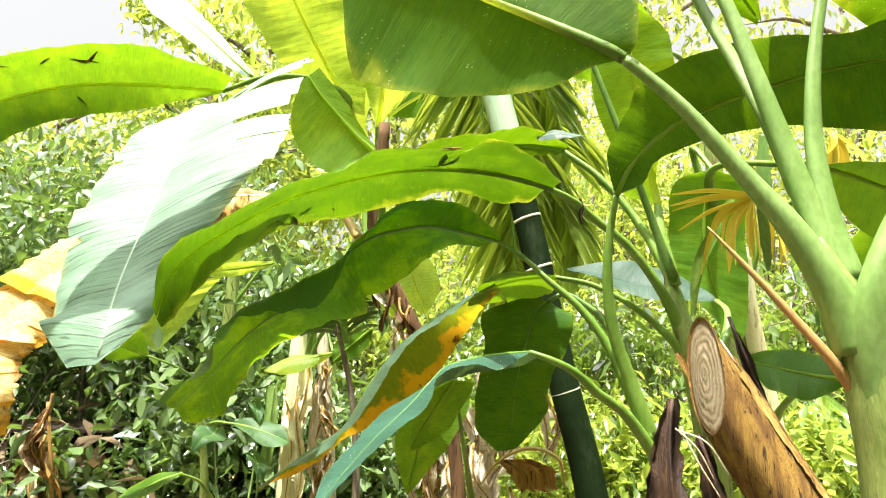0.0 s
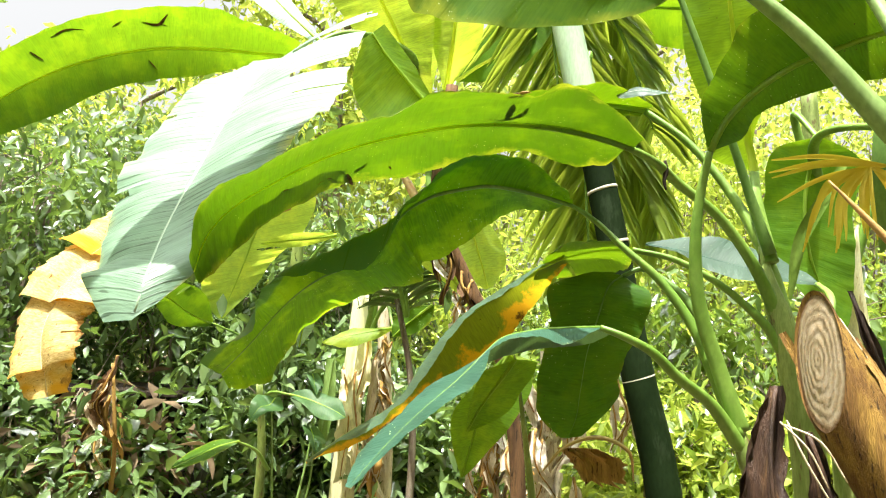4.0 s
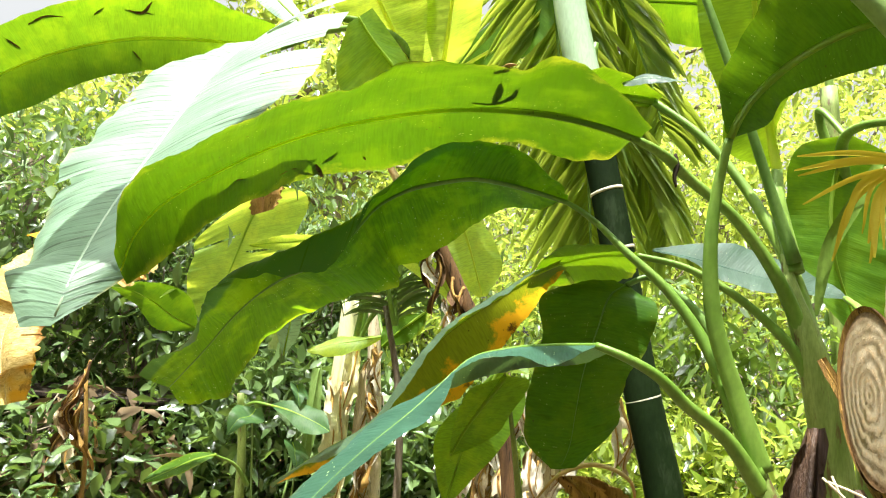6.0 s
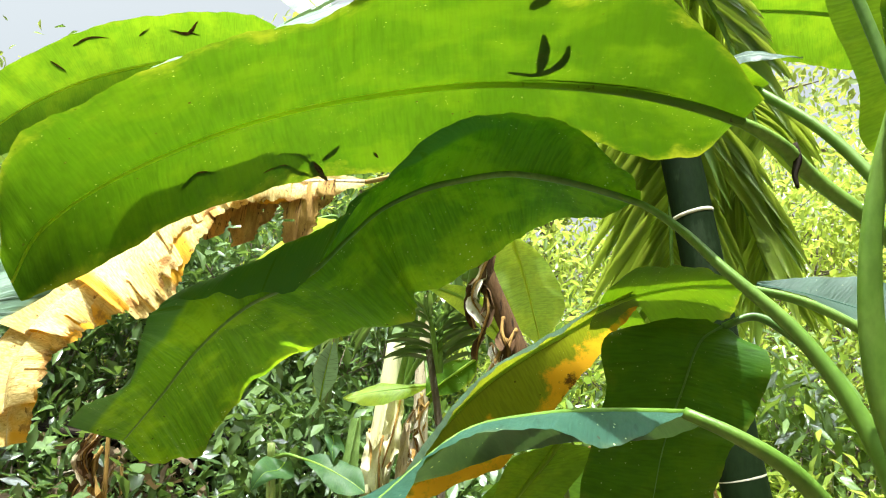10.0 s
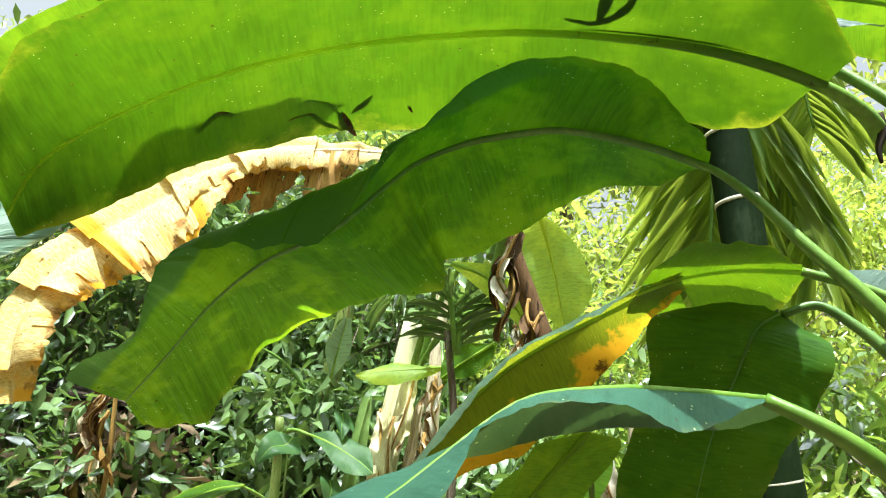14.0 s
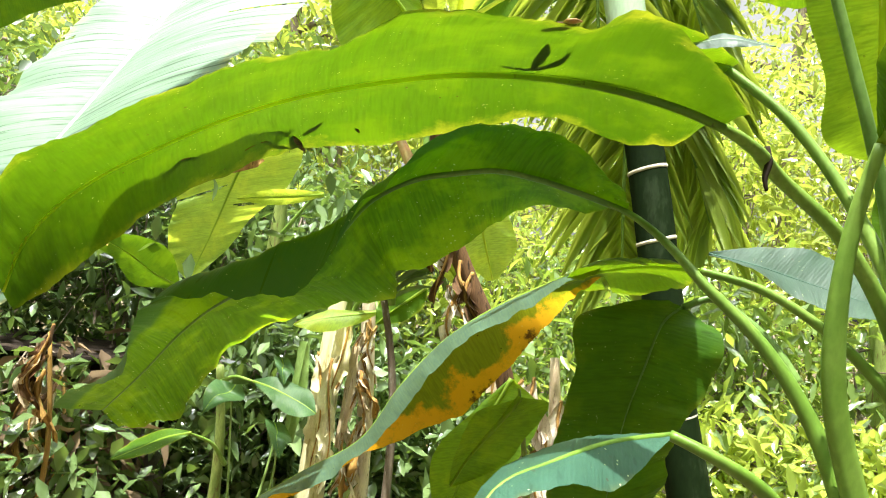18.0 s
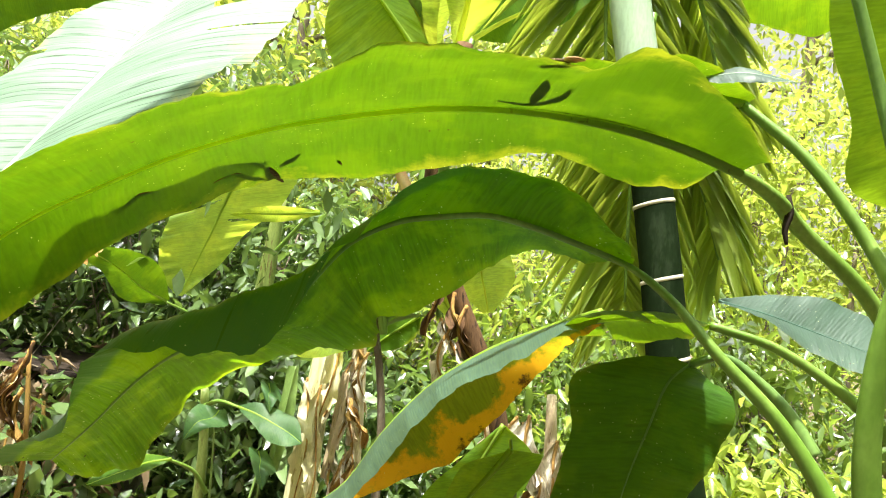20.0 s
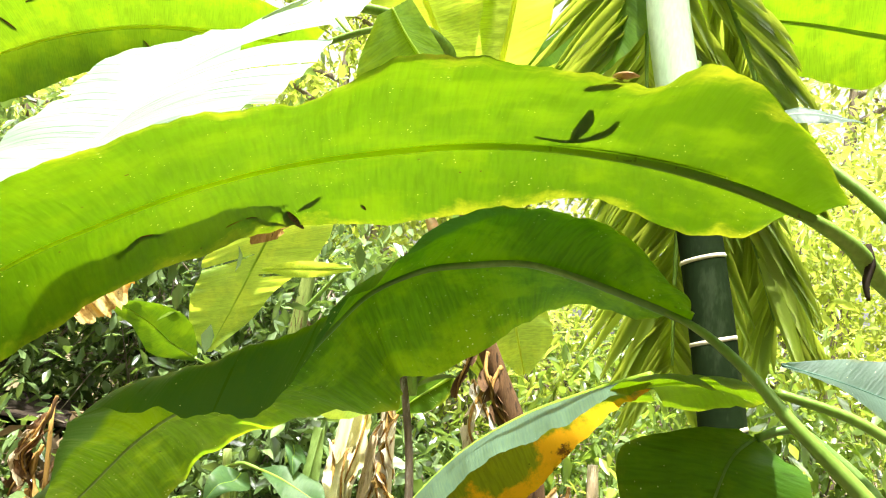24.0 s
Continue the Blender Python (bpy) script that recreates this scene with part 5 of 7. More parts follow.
# ---- areca palm ----
palm = thing("areca_palm", "slender areca palm with a ringed dark trunk", "palm tree", at=(0.66, 3.15, 0))
TR_PTS = [(0.092, 3.3, 4.274), (0.168, 3.3, 3.556), (0.24, 3.3, 3.036), (0.361, 3.27, 2.46), (0.432, 3.25, 2.121), (0.567, 3.2, 1.386), (0.64, 3.18, 1.07), (0.68, 3.15, 0.772)]
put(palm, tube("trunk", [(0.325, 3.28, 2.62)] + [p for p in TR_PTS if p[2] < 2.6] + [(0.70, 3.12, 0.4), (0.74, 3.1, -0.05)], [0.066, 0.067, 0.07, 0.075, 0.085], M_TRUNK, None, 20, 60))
shaft = put(palm, tube("crownshaft", [p for p in TR_PTS if p[2] > 2.6] + [(0.32, 3.28, 2.66), (0.332, 3.277, 2.60)], [0.05, 0.06, 0.07, 0.072], M_SHAFT, None, 20, 40, label="smooth pale green crownshaft"))
TR_C, _ = hermite([p for p in TR_PTS if p[2] < 2.7], np.linspace(0, 1, 200))
for z in (2.46, 2.22, 1.98, 1.72, 1.40, 1.16, 0.9):
    c = TR_C[np.argmin(abs(TR_C[:, 2] - z))]
    put(palm, tube("leaf_scar", [c + (0.002, 0, -0.006), c, c + (-0.002, 0, 0.006)], [0.0685, 0.0705, 0.0685], M_RING, None, 20, 6))


def frond(parent, points, n, length, droop, material, seed, sides=(1, -1), width=0.021, label="", splay=0.75):
    """A feather frond: a rachis with narrow leaflets hanging on both sides."""
    rng = np.random.default_rng(seed)
    ob = put(parent, tube("frond", points, [0.014, 0.010, 0.004], M_PETIOLE, None, 8, 30, label=label))
    u = np.linspace(0.06, 1, n)
    c, _ = hermite(points, u)
    t = np.gradient(c, axis=0)
    t /= np.linalg.norm(t, axis=1)[:, None]
    verts, faces = [], []
    for i in range(n):
        for s in sides:
            side = np.cross(t[i], (0, 0, 1.0))
            if np.linalg.norm(side) < 0.3:
                side = np.cross(t[i], (0, 1.0, 0))
            side = side / np.linalg.norm(side) * s
            ln = length * (0.55 + 0.5 * math.sin(math.pi * min(1, 0.15 + 0.8 * u[i]))) * rng.uniform(0.85, 1.1)
            d = side * splay + t[i] * rng.uniform(0.6, 0.9) * (1.2 - splay * 0.6) + rng.normal(0, 0.05, 3)
            d /= np.linalg.norm(d)
            k = len(verts)
            p = c[i].copy()
            wv = np.cross(d, (0.15 * s, 0.72, 0.68))
            wv = wv / np.linalg.norm(wv)
            for q in range(6):
                f = q / 5
                wd = width * math.sin(math.pi * (0.12 + 0.84 * f)) * (1 if q < 5 else 0.2)
                verts += [p + wv * wd, p + np.array((0, 0.009, 0.006)), p - wv * wd]
                d = d + np.array((0, 0, -droop * (0.4 + f)))
                d /= np.linalg.norm(d)
                p = p + d * ln / 5
            for q in range(5):
                a = k + q * 3
                faces += [(a, a + 3, a + 4, a + 1), (a + 1, a + 4, a + 5, a + 2)]
    mesh_object("foliage", verts, faces, material, ob, kind="stuff")
    return ob


frond(palm, [(0.24, 3.36, 3.95), (0.2, 3.42, 3.6), (0.18, 3.46, 3.2), (0.21, 3.48, 2.85), (0.25, 3.48, 2.6)], 46, 0.6, 0.06, M_FROND, 1, (-1, 1), 0.022, splay=0.5)
frond(palm, [(0.36, 3.4, 2.95), (0.35, 3.42, 2.5), (0.36, 3.43, 2.2), (0.38, 3.43, 1.9)], 42, 0.5, 0.07, M_FROND, 2, (-1, 1), 0.024, splay=0.42)
frond(palm, [(0.34, 3.4, 3.35), (0.46, 3.45, 3.2), (0.58, 3.5, 2.95), (0.68, 3.5, 2.6)], 30, 0.42, 0.14, M_FROND, 3, (1, -1), 0.022, splay=0.5)
frond(palm, [(0.40, 3.42, 2.75), (0.5, 3.46, 2.6), (0.62, 3.5, 2.35), (0.7, 3.5, 2.1)], 30, 0.45, 0.14, M_FROND, 4, (1, -1), 0.022, splay=0.42)
cycad = thing("palm_sapling", "low dark green palm sapling with feathered leaves", "palm tree", at=(-0.5, 3.95, 0))
put(cycad, tube("stem", [(-0.605, 3.9, 1.746), (-0.532, 3.92, 1.45), (-0.5, 3.95, -0.05)], [0.015, 0.02, 0.03], M_BARK, None, 8, 16))
frond(cycad, [(-0.544, 3.9, 1.648), (-0.677, 3.85, 1.957), (-0.782, 3.8, 1.954), (-0.831, 3.75, 1.817)], 18, 0.3, 0.25, M_BUSH, 5, (1, -1), 0.014)
frond(cycad, [(-0.544, 3.9, 1.648), (-0.539, 3.9, 1.904), (-0.467, 3.9, 1.985), (-0.354, 3.9, 1.862)], 18, 0.28, 0.25, M_BUSH, 6, (1, -1), 0.014)

# ---- banana plants further back ----
PB4 = thing("banana_plant", "pale-stemmed banana plant with hanging dead leaves", "banana plant", "banana plants behind", (-0.9, 4.6, 0))
PB4_STEM = [(-0.948, 4.55, 1.813), (-0.963, 4.55, 1.379), (-0.986, 4.57, 0.872), (-1.02, 4.6, -0.05)]
put(PB4, tube("pseudostem", PB4_STEM, [0.05, 0.072, 0.08, 0.1], M_STEM_PALE, None, 14, 30))
for at, w, m in (((-1.078, 4.45, 1.395), 0.045, M_PETIOLE_PALE), ((-0.923, 4.46, 1.564), 0.03, M_STEM_PALE), ((-0.807, 4.47, 1.4), 0.03, M_DRY_PALE)):
    put(PB4, blade(None, [at, (at[0] - 0.02, at[1], at[2] - 0.25), (at[0] - 0.05, at[1] + 0.02, at[2] - 0.55)], [(-w, 0, 0), (-w, 0.02, 0), (-w * 0.7, 0.02, 0)], [(w * 0.3, 0, 0.02), (w, 0.01, 0), (w * 0.6, 0.02, 0)], None, m, 0.2, 0.012, (), (0.004, 0.002), 210, "leaf_sheath", "", m, 0.1, 0.02))
leaf_on(PB4, [(-0.25, 3.65, 2.23), (-0.4, 3.9, 2.3), (-0.8, 4.45, 1.9), (-0.9, 4.55, 1.4)], [0.010, 0.014, 0.024], material=M_BLADE_PALE, under=True, rib=(0.010, 0.003), wave=0.012, arch=0.03, seed=31, label="pale hanging leaf",
    spine=[(-0.241, 3.572, 2.207), (-0.213, 3.602, 2.139), (-0.171, 3.628, 2.026), (-0.137, 3.639, 1.922), (-0.098, 3.669, 1.8)],
    left=[(-0.01, 0.002, -0.005), (-0.161, -0.031, -0.078), (-0.121, -0.063, -0.072), (-0.083, -0.038, -0.05), (-0.021, 0.002, -0.007)],
    right=[(0.011, 0, 0.001), (0.07, 0.046, 0.031), (0.116, 0.066, 0.039), (0.128, 0.06, 0.027), (0.021, -0.002, 0.007)])
leaf_on(PB4, [(-0.53, 3.5, 1.96), (-0.7, 4.0, 2.0), (-0.9, 4.5, 1.5)], [0.008, 0.012, 0.02], material=M_BLADE_PALE, rib=(0.008, 0.003), wave=0.012, arch=0.03, seed=32, label="narrow pale leaf",
    spine=[(-0.521, 3.447, 1.954), (-0.414, 3.466, 1.93), (-0.301, 3.49, 1.854), (-0.196, 3.538, 1.735)],
    left=[(-0.004, 0.004, -0.008), (-0.03, 0.015, -0.033), (-0.04, 0.01, -0.025), (-0.006, 0.001, -0.003)],
    right=[(0.004, -0.004, 0.008), (0.026, 0.005, 0.036), (0.026, 0.005, 0.036), (0.006, -0.002, 0.005)])
PB5 = thing("banana_plant", "banana plant with torn pale leaves", "banana plant", "banana plants behind", (-1.8, 5.6, 0))
put(PB5, tube("pseudostem", [(-1.7, 5.5, 2.4), (-1.75, 5.55, 1.2), (-1.8, 5.6, -0.05)], [0.04, 0.08, 0.1], M_STEM, None, 14, 24))
leaf_on(PB5, [(-1.86, 5.3, 2.7), (-1.78, 5.4, 2.75), (-1.7, 5.5, 2.3)], [0.012, 0.016, 0.03], material=M_BLADE_PALE, rib=(0.012, 0.003), wave=0.02, arch=0.03, seed=33, label="pale torn leaf hanging down", tears=((0, 0.35, 0.1, 2), (1, 0.5, 0.2, 2)),
    spine=[(-1.788, 5.124, 2.659), (-1.882, 5.184, 2.491), (-1.974, 5.214, 2.255), (-2.048, 5.238, 2.039), (-2.14, 5.268, 1.802), (-2.194, 5.271, 1.644)],
    left=[(-0.019, 0, -0.002), (-0.358, -0.047, -0.199), (-0.318, -0.067, -0.139), (-0.278, -0.087, -0.078), (-0.169, -0.037, -0.059), (-0.019, 0, -0.002)],
    right=[(0.019, 0, 0.002), (0.347, 0.067, 0.147), (0.368, 0.087, 0.091), (0.21, 0.087, 0.072), (0.152, 0.037, 0.058), (0.019, 0, 0.002)])
leaf_on(PB5, [(-1.29, 5.1, 2.29), (-1.4, 5.3, 2.3), (-1.7, 5.5, 2.0)], [0.008, 0.012, 0.02], material=M_BLADE_PALE, rib=(0.008, 0.003), wave=0.012, arch=0.05, seed=34,
    spine=[(-1.284, 5.093, 2.289), (-1.507, 5.1, 2.253), (-1.694, 5.102, 2.231), (-1.863, 5.105, 2.208)],
    left=[(0, -0.007, 0.014), (-0.037, -0.023, 0.044), (-0.018, -0.018, 0.036), (-0.004, -0.002, 0.003)],
    right=[(0, 0.007, -0.014), (-0.019, 0.023, -0.05), (-0.008, 0.02, -0.042), (-0.004, 0.002, -0.004)])
leaf_on(PB5, [(-2.18, 5.1, 1.6), (-2.0, 5.3, 1.5), (-1.78, 5.55, 1.2)], [0.008, 0.012, 0.02], material=M_BLADE_GLOW, rib=(0.008, 0.003), wave=0.012, arch=0.05, seed=35,
    spine=[(-2.227, 5.197, 1.599), (-2.371, 5.157, 1.656), (-2.526, 5.087, 1.765), (-2.682, 5.037, 1.836), (-2.828, 5.021, 1.849)],
    left=[(-0.013, 0.01, -0.02), (-0.143, 0.04, -0.088), (-0.135, 0.01, -0.032), (-0.064, 0.024, -0.048), (-0.004, 0.002, -0.004)],
    right=[(0.013, -0.01, 0.02), (0.128, -0.07, 0.138), (0.127, -0.06, 0.117), (0.064, -0.028, 0.055), (0.004, -0.002, 0.004)])

PB6 = thing("banana_plant", "withered banana plant with brown hanging leaves", "banana plant", "banana plants behind", (-0.62, 4.7, 0))
put(PB6, tube("pseudostem", [(-0.844, 4.66, 2.098), (-0.808, 4.66, 1.584), (-0.759, 4.68, 0.916), (-0.75, 4.7, -0.05)], [0.035, 0.042, 0.05, 0.07], M_DRY_PALE, None, 14, 24))
rng_d = random.Random(9)


def dead_leaf(parent, top, length, width, seed, lean=0.0, material=None):
    """A collapsed dry leaf that hangs along a stem, pleated and ragged."""
    r = random.Random(seed)
    x, y, z = top
    n = 6
    sp = [(x + lean * q / n + 0.03 * math.sin(q + seed), y - 0.04 * math.sin(q * 0.8) - 0.03, z - length * q / n) for q in range(n)]
    lf = [(-width * w * r.uniform(0.6, 1.1), -0.04 * r.random(), -0.03 * r.random()) for w in (0.2, 0.8, 1, 1, 0.7, 0.2)]
    rt = [(width * w * r.uniform(0.6, 1.1), -0.05 * r.random(), -0.03 * r.random()) for w in (0.2, 0.8, 1, 1, 0.7, 0.2)]
    ob = put(parent, blade(None, sp, lf, rt, None, material or M_DRY_PALE, 0.3, 0.05, ((0, 0.4, 0.3, 2), (1, 0.6, 0.3, 2)), (0.008, 0.003), seed, "dead_leaf", "brown dry leaf hanging down", M_DRY, 0.3, 0.02))
    return ob


PB6_AT = ((-0.791, 4.6, 1.491), (-0.823, 4.6, 1.197), (-0.762, 4.6, 0.945))
for q in range(15):
    k0 = PB6_AT[q % 3]
    dead_leaf(PB6, (k0[0] + rng_d.uniform(-0.09, 0.09), k0[1] + rng_d.uniform(-0.05, 0.02), k0[2] + rng_d.uniform(-0.05, 0.15)), rng_d.uniform(0.25, 0.5), rng_d.uniform(0.02, 0.045), 60 + q, rng_d.uniform(-0.08, 0.08), (M_BLEACHED, M_DRY_PALE, M_BLEACHED, M_DRY)[q % 4])
PB7 = thing("banana_plant", "dead banana stem wrapped in bleached dry leaves", "banana plant", "banana plants behind", ((0.05, 4, 0.389)[0], 4.05, 0))
PB7_AT = ((0.042, 4, 1.34), (0.071, 4, 1.1), (-0.102, 4, 1.0), (0.25, 4.1, 1.2), (0.2, 4.05, 0.95))
put(PB7, tube("pseudostem", [PB7_AT[0], PB7_AT[1], (PB7_AT[1][0] + 0.02, 4.05, -0.05)], [0.02, 0.035, 0.05], M_DRY_PALE, None, 12, 24))
for q in range(25):
    k0 = PB7_AT[q % 5]
    dead_leaf(PB7, (k0[0] + rng_d.uniform(-0.08, 0.08), k0[1] + rng_d.uniform(-0.05, 0.02), k0[2] + rng_d.uniform(-0.05, 0.1)), rng_d.uniform(0.25, 0.45), rng_d.uniform(0.02, 0.04), 300 + q, rng_d.uniform(-0.08, 0.08), (M_BLEACHED, M_DRY_PALE, M_BLEACHED, M_DRY)[q % 4])
for q in range(3):
    dead_leaf(PB4, (-0.93 + rng_d.uniform(-0.06, 0.06), 4.48 + rng_d.uniform(-0.03, 0.02), rng_d.uniform(1.2, 1.7)), rng_d.uniform(0.5, 0.9), rng_d.uniform(0.03, 0.06), 80 + q, rng_d.uniform(-0.05, 0.05), M_STEM_PALE)
for q in range(7):
    k0 = PL_STEM[2 if q < 4 else 1]
    dead_leaf(PL, (k0[0] + rng_d.uniform(-0.05, 0.06), k0[1] - 0.05, k0[2] + rng_d.uniform(-0.12, 0.12)), rng_d.uniform(0.25, 0.42), rng_d.uniform(0.02, 0.04), 90 + q, rng_d.uniform(-0.02, 0.12), M_DRY_DARK if q % 3 else M_BLEACHED)
for q, at in enumerate(((-2.376, 4.2, 1.306), (-2.529, 4.6, 0.979), (-2.576, 4.5, 0.917))):
    d = thing("dead_leaf_bunch", "bunch of withered brown leaves among the shrubs", "dead leaves", at=(at[0], at[1], 0))
    put(d, tube("stalk", [at, (at[0] + 0.05, at[1] + 0.05, at[2] * 0.5), (at[0], at[1], -0.03)], [0.01, 0.014, 0.018], M_DRY, None, 8, 12))
    for e in range(4):
        dead_leaf(d, (at[0] + rng_d.uniform(-0.06, 0.06), at[1] + rng_d.uniform(-0.05, 0.0), at[2] + 0.05 - 0.08 * e), rng_d.uniform(0.3, 0.5), rng_d.uniform(0.04, 0.08), 120 + 7 * q + e, rng_d.uniform(-0.08, 0.08), (M_DRY_DARK, M_DRY_PALE, M_DRY_DARK, M_DRY)[e])

# ---- banana and palm at the right, behind the stump ----
PQ = thing("banana_plant", "banana plant with broad translucent leaves behind the stump", "banana plant", "banana plants behind", (1.5, 3.3, 0))
put(PQ, tube("pseudostem", [(1.3, 3.1, 2.2), (1.4, 3.2, 1.2), (1.5, 3.3, -0.05)], [0.04, 0.07, 0.09], M_STEM, None, 14, 24))
leaf_on(PQ, [(1.19, 2.9, 2.368), (1.15, 3.0, 2.5), (1.3, 3.1, 2.1)], [0.012, 0.016, 0.03], material=M_BLADE_GLOW, rib=(0.010, 0.003), wave=0.014, arch=0.03, seed=41, label="broad leaf lit through by the sun",
    spine=[(1.171, 2.852, 2.353), (1.152, 2.862, 2.28), (1.125, 2.885, 2.11), (1.139, 2.892, 1.914), (1.189, 2.895, 1.745), (1.254, 2.905, 1.603)],
    left=[(-0.01, 0, 0), (-0.14, -0.055, 0.022), (-0.163, -0.05, -0.011), (-0.155, -0.053, 0.016), (-0.134, -0.047, 0.043), (-0.005, -0.001, 0.005)],
    right=[(0.015, 0, 0), (0.182, 0.048, 0.026), (0.2, 0.057, -0.039), (0.191, 0.057, -0.042), (0.125, 0.047, -0.045), (0.005, 0.001, -0.005)])
leaf_on(PQ, [(1.241, 2.2, 2.178), (1.1, 2.7, 2.3), (1.3, 3.1, 2.1)], [0.012, 0.016, 0.03], material=M_BLADE_GLOW, rib=(0.010, 0.003), wave=0.014, arch=0.03, seed=42, label="green leaf with a dark midrib",
    spine=[(1.215, 2.155, 2.16), (1.313, 2.168, 2.139), (1.455, 2.193, 2.098), (1.638, 2.223, 2.048), (1.83, 2.263, 1.979)],
    left=[(-0.001, -0.003, 0.005), (-0.019, -0.067, 0.012), (-0.054, -0.12, 0.041), (-0.066, -0.13, 0.06), (0.003, -0.002, 0.003)],
    right=[(0.001, 0.003, -0.005), (0.015, 0.075, -0.087), (0.027, 0.13, -0.147), (0.024, 0.11, -0.114), (-0.003, 0.002, -0.003)])
leaf_on(PQ, [(1.223, 2.1, 1.469), (1.3, 2.6, 1.4), (1.42, 3.2, 1.1)], [0.010, 0.014, 0.03], material=M_BLADE_DARK, rib=(0.010, 0.003), wave=0.014, arch=0.05, seed=43, label="low dark green leaf",
    spine=[(1.215, 2.1, 1.469), (1.122, 2.1, 1.481), (1.021, 2.1, 1.503), (0.946, 2.1, 1.523), (0.921, 2.1, 1.537)],
    left=[(0.002, 0, 0.02), (0.05, 0.05, 0.057), (0.047, 0.05, 0.056), (0.02, 0.02, 0.028), (-0.002, 0, 0.002)],
    right=[(-0.002, 0, -0.02), (-0.033, -0.05, -0.066), (-0.022, -0.05, -0.075), (-0.004, -0.02, -0.047), (0.001, 0, -0.003)])
leaf_on(PQ, [(1.903, 2.6, 2.209), (1.5, 3.0, 2.2), (1.35, 3.1, 1.8)], [0.012, 0.016, 0.03], material=M_BLADE_GLOW, rib=(0.010, 0.003), wave=0.014, arch=0.03, seed=44, label="pale leaf lit through by the sun",
    spine=[(1.803, 2.464, 2.172), (1.707, 2.534, 2.036), (1.649, 2.604, 1.895), (1.587, 2.674, 1.749), (1.538, 2.724, 1.641)],
    left=[(0.008, -0.005, 0.009), (0.095, 0.02, -0.04), (0.139, 0.02, -0.041), (0.096, 0.02, -0.043), (0.005, 0.002, -0.004)],
    right=[(-0.008, 0.005, -0.01), (-0.109, -0.005, 0.01), (-0.116, -0.02, 0.041), (-0.074, -0.02, 0.042), (-0.005, -0.002, 0.004)])
young = thing("areca_palm", "young areca palm with yellow dying leaf strips", "palm tree", at=(1.35, 3.2, 0))
put(young, tube("trunk", [(1.333, 3, 2.032), (1.368, 3.05, 1.784), (1.421, 3.1, 1.535), (1.53, 3.15, 0.898), (1.6, 3.2, -0.05)], [0.035, 0.042, 0.045, 0.05], M_STEM_PALE, None, 14, 40))


def strip(parent, name, pts, width, material, label=""):
    """A narrow drooping leaf strip with a fold along it."""
    u = np.linspace(0, 1, 14)
    c, _ = hermite(pts, u)
    t = np.gradient(c, axis=0)
    verts, faces = [], []
    for i in range(14):
        sd = np.cross(t[i], (0.1, 1.0, 0.25))
        sd /= np.linalg.norm(sd) + 1e-9
        w = width * math.sin(math.pi * (0.1 + 0.86 * u[i])) ** 0.7
        verts += [c[i] + sd * w, c[i] + (0, 0.3 * w, 0), c[i] - sd * w]
    for i in range(13):
        a = i * 3
        faces += [(a, a + 3, a + 4, a + 1), (a + 1, a + 4, a + 5, a + 2)]
    return put(parent, mesh_object(name, verts, faces, material, label=label))


rng_s = random.Random(4)
hub = np.array((1.102, 2.35, 2.079))
for ends in ((-0.30, 0.0, -0.01), (-0.31, -0.05, -0.04), (-0.28, 0.03, 0.04), (-0.24, 0.1, -0.08)):
    e = np.array(ends)
    strip(young, "yellow_strip", [hub + (0.05, 0, 0.02), hub + e * 0.5 + (0, 0, 0.03), hub + e], 0.008, M_FROND_YELLOW)
for q in range(16):
    e = np.array((rng_s.uniform(-0.2, 0.16), rng_s.uniform(-0.1, 0.15), rng_s.uniform(-0.28, -0.16)))
    strip(young, "yellow_strip", [hub + (0, 0, 0.02), hub + e * 0.4 + (e[0] * 0.3, 0, 0.03), hub + e], rng_s.uniform(0.006, 0.012), M_FROND_YELLOW)
for q in range(6):
    h2 = np.array((1.429, 2.4, 2.369))
    e = np.array((rng_s.uniform(-0.05, 0.1), rng_s.uniform(-0.1, 0.1), rng_s.uniform(-0.2, -0.1)))
    strip(young, "yellow_strip", [h2, h2 + e * 0.5 + (0.02, 0, 0.01), h2 + e], rng_s.uniform(0.006, 0.016), M_FROND_YELLOW)
strip(young, "leaf_base", [(1.057, 2.4, 2.133), (0.987, 2.4, 2.008), (0.921, 2.42, 1.877), (0.893, 2.45, 1.687)], 0.022, M_PETIOLE)
strip(young, "leaf_base", [(1.226, 2.5, 2.383), (1.214, 2.5, 2.182), (1.253, 2.6, 1.872)], 0.03, M_PETIOLE_DARK)
for a in (0, 1, 2, 3, 4, 5, 6):
    q0, q1 = np.array((2.229, 4.2, 1.305)), np.array((2.368, 4, 0.887))
    strip(young, "leaflet", [q0 + (0.01 * a, 0, 0.01 * a), (q0 + q1) / 2 + (0.05 * a - 0.12, 0, 0.05), q1 + (0.07 * a - 0.28, 0, 0.02 * a - 0.05)], 0.013, M_PETIOLE)

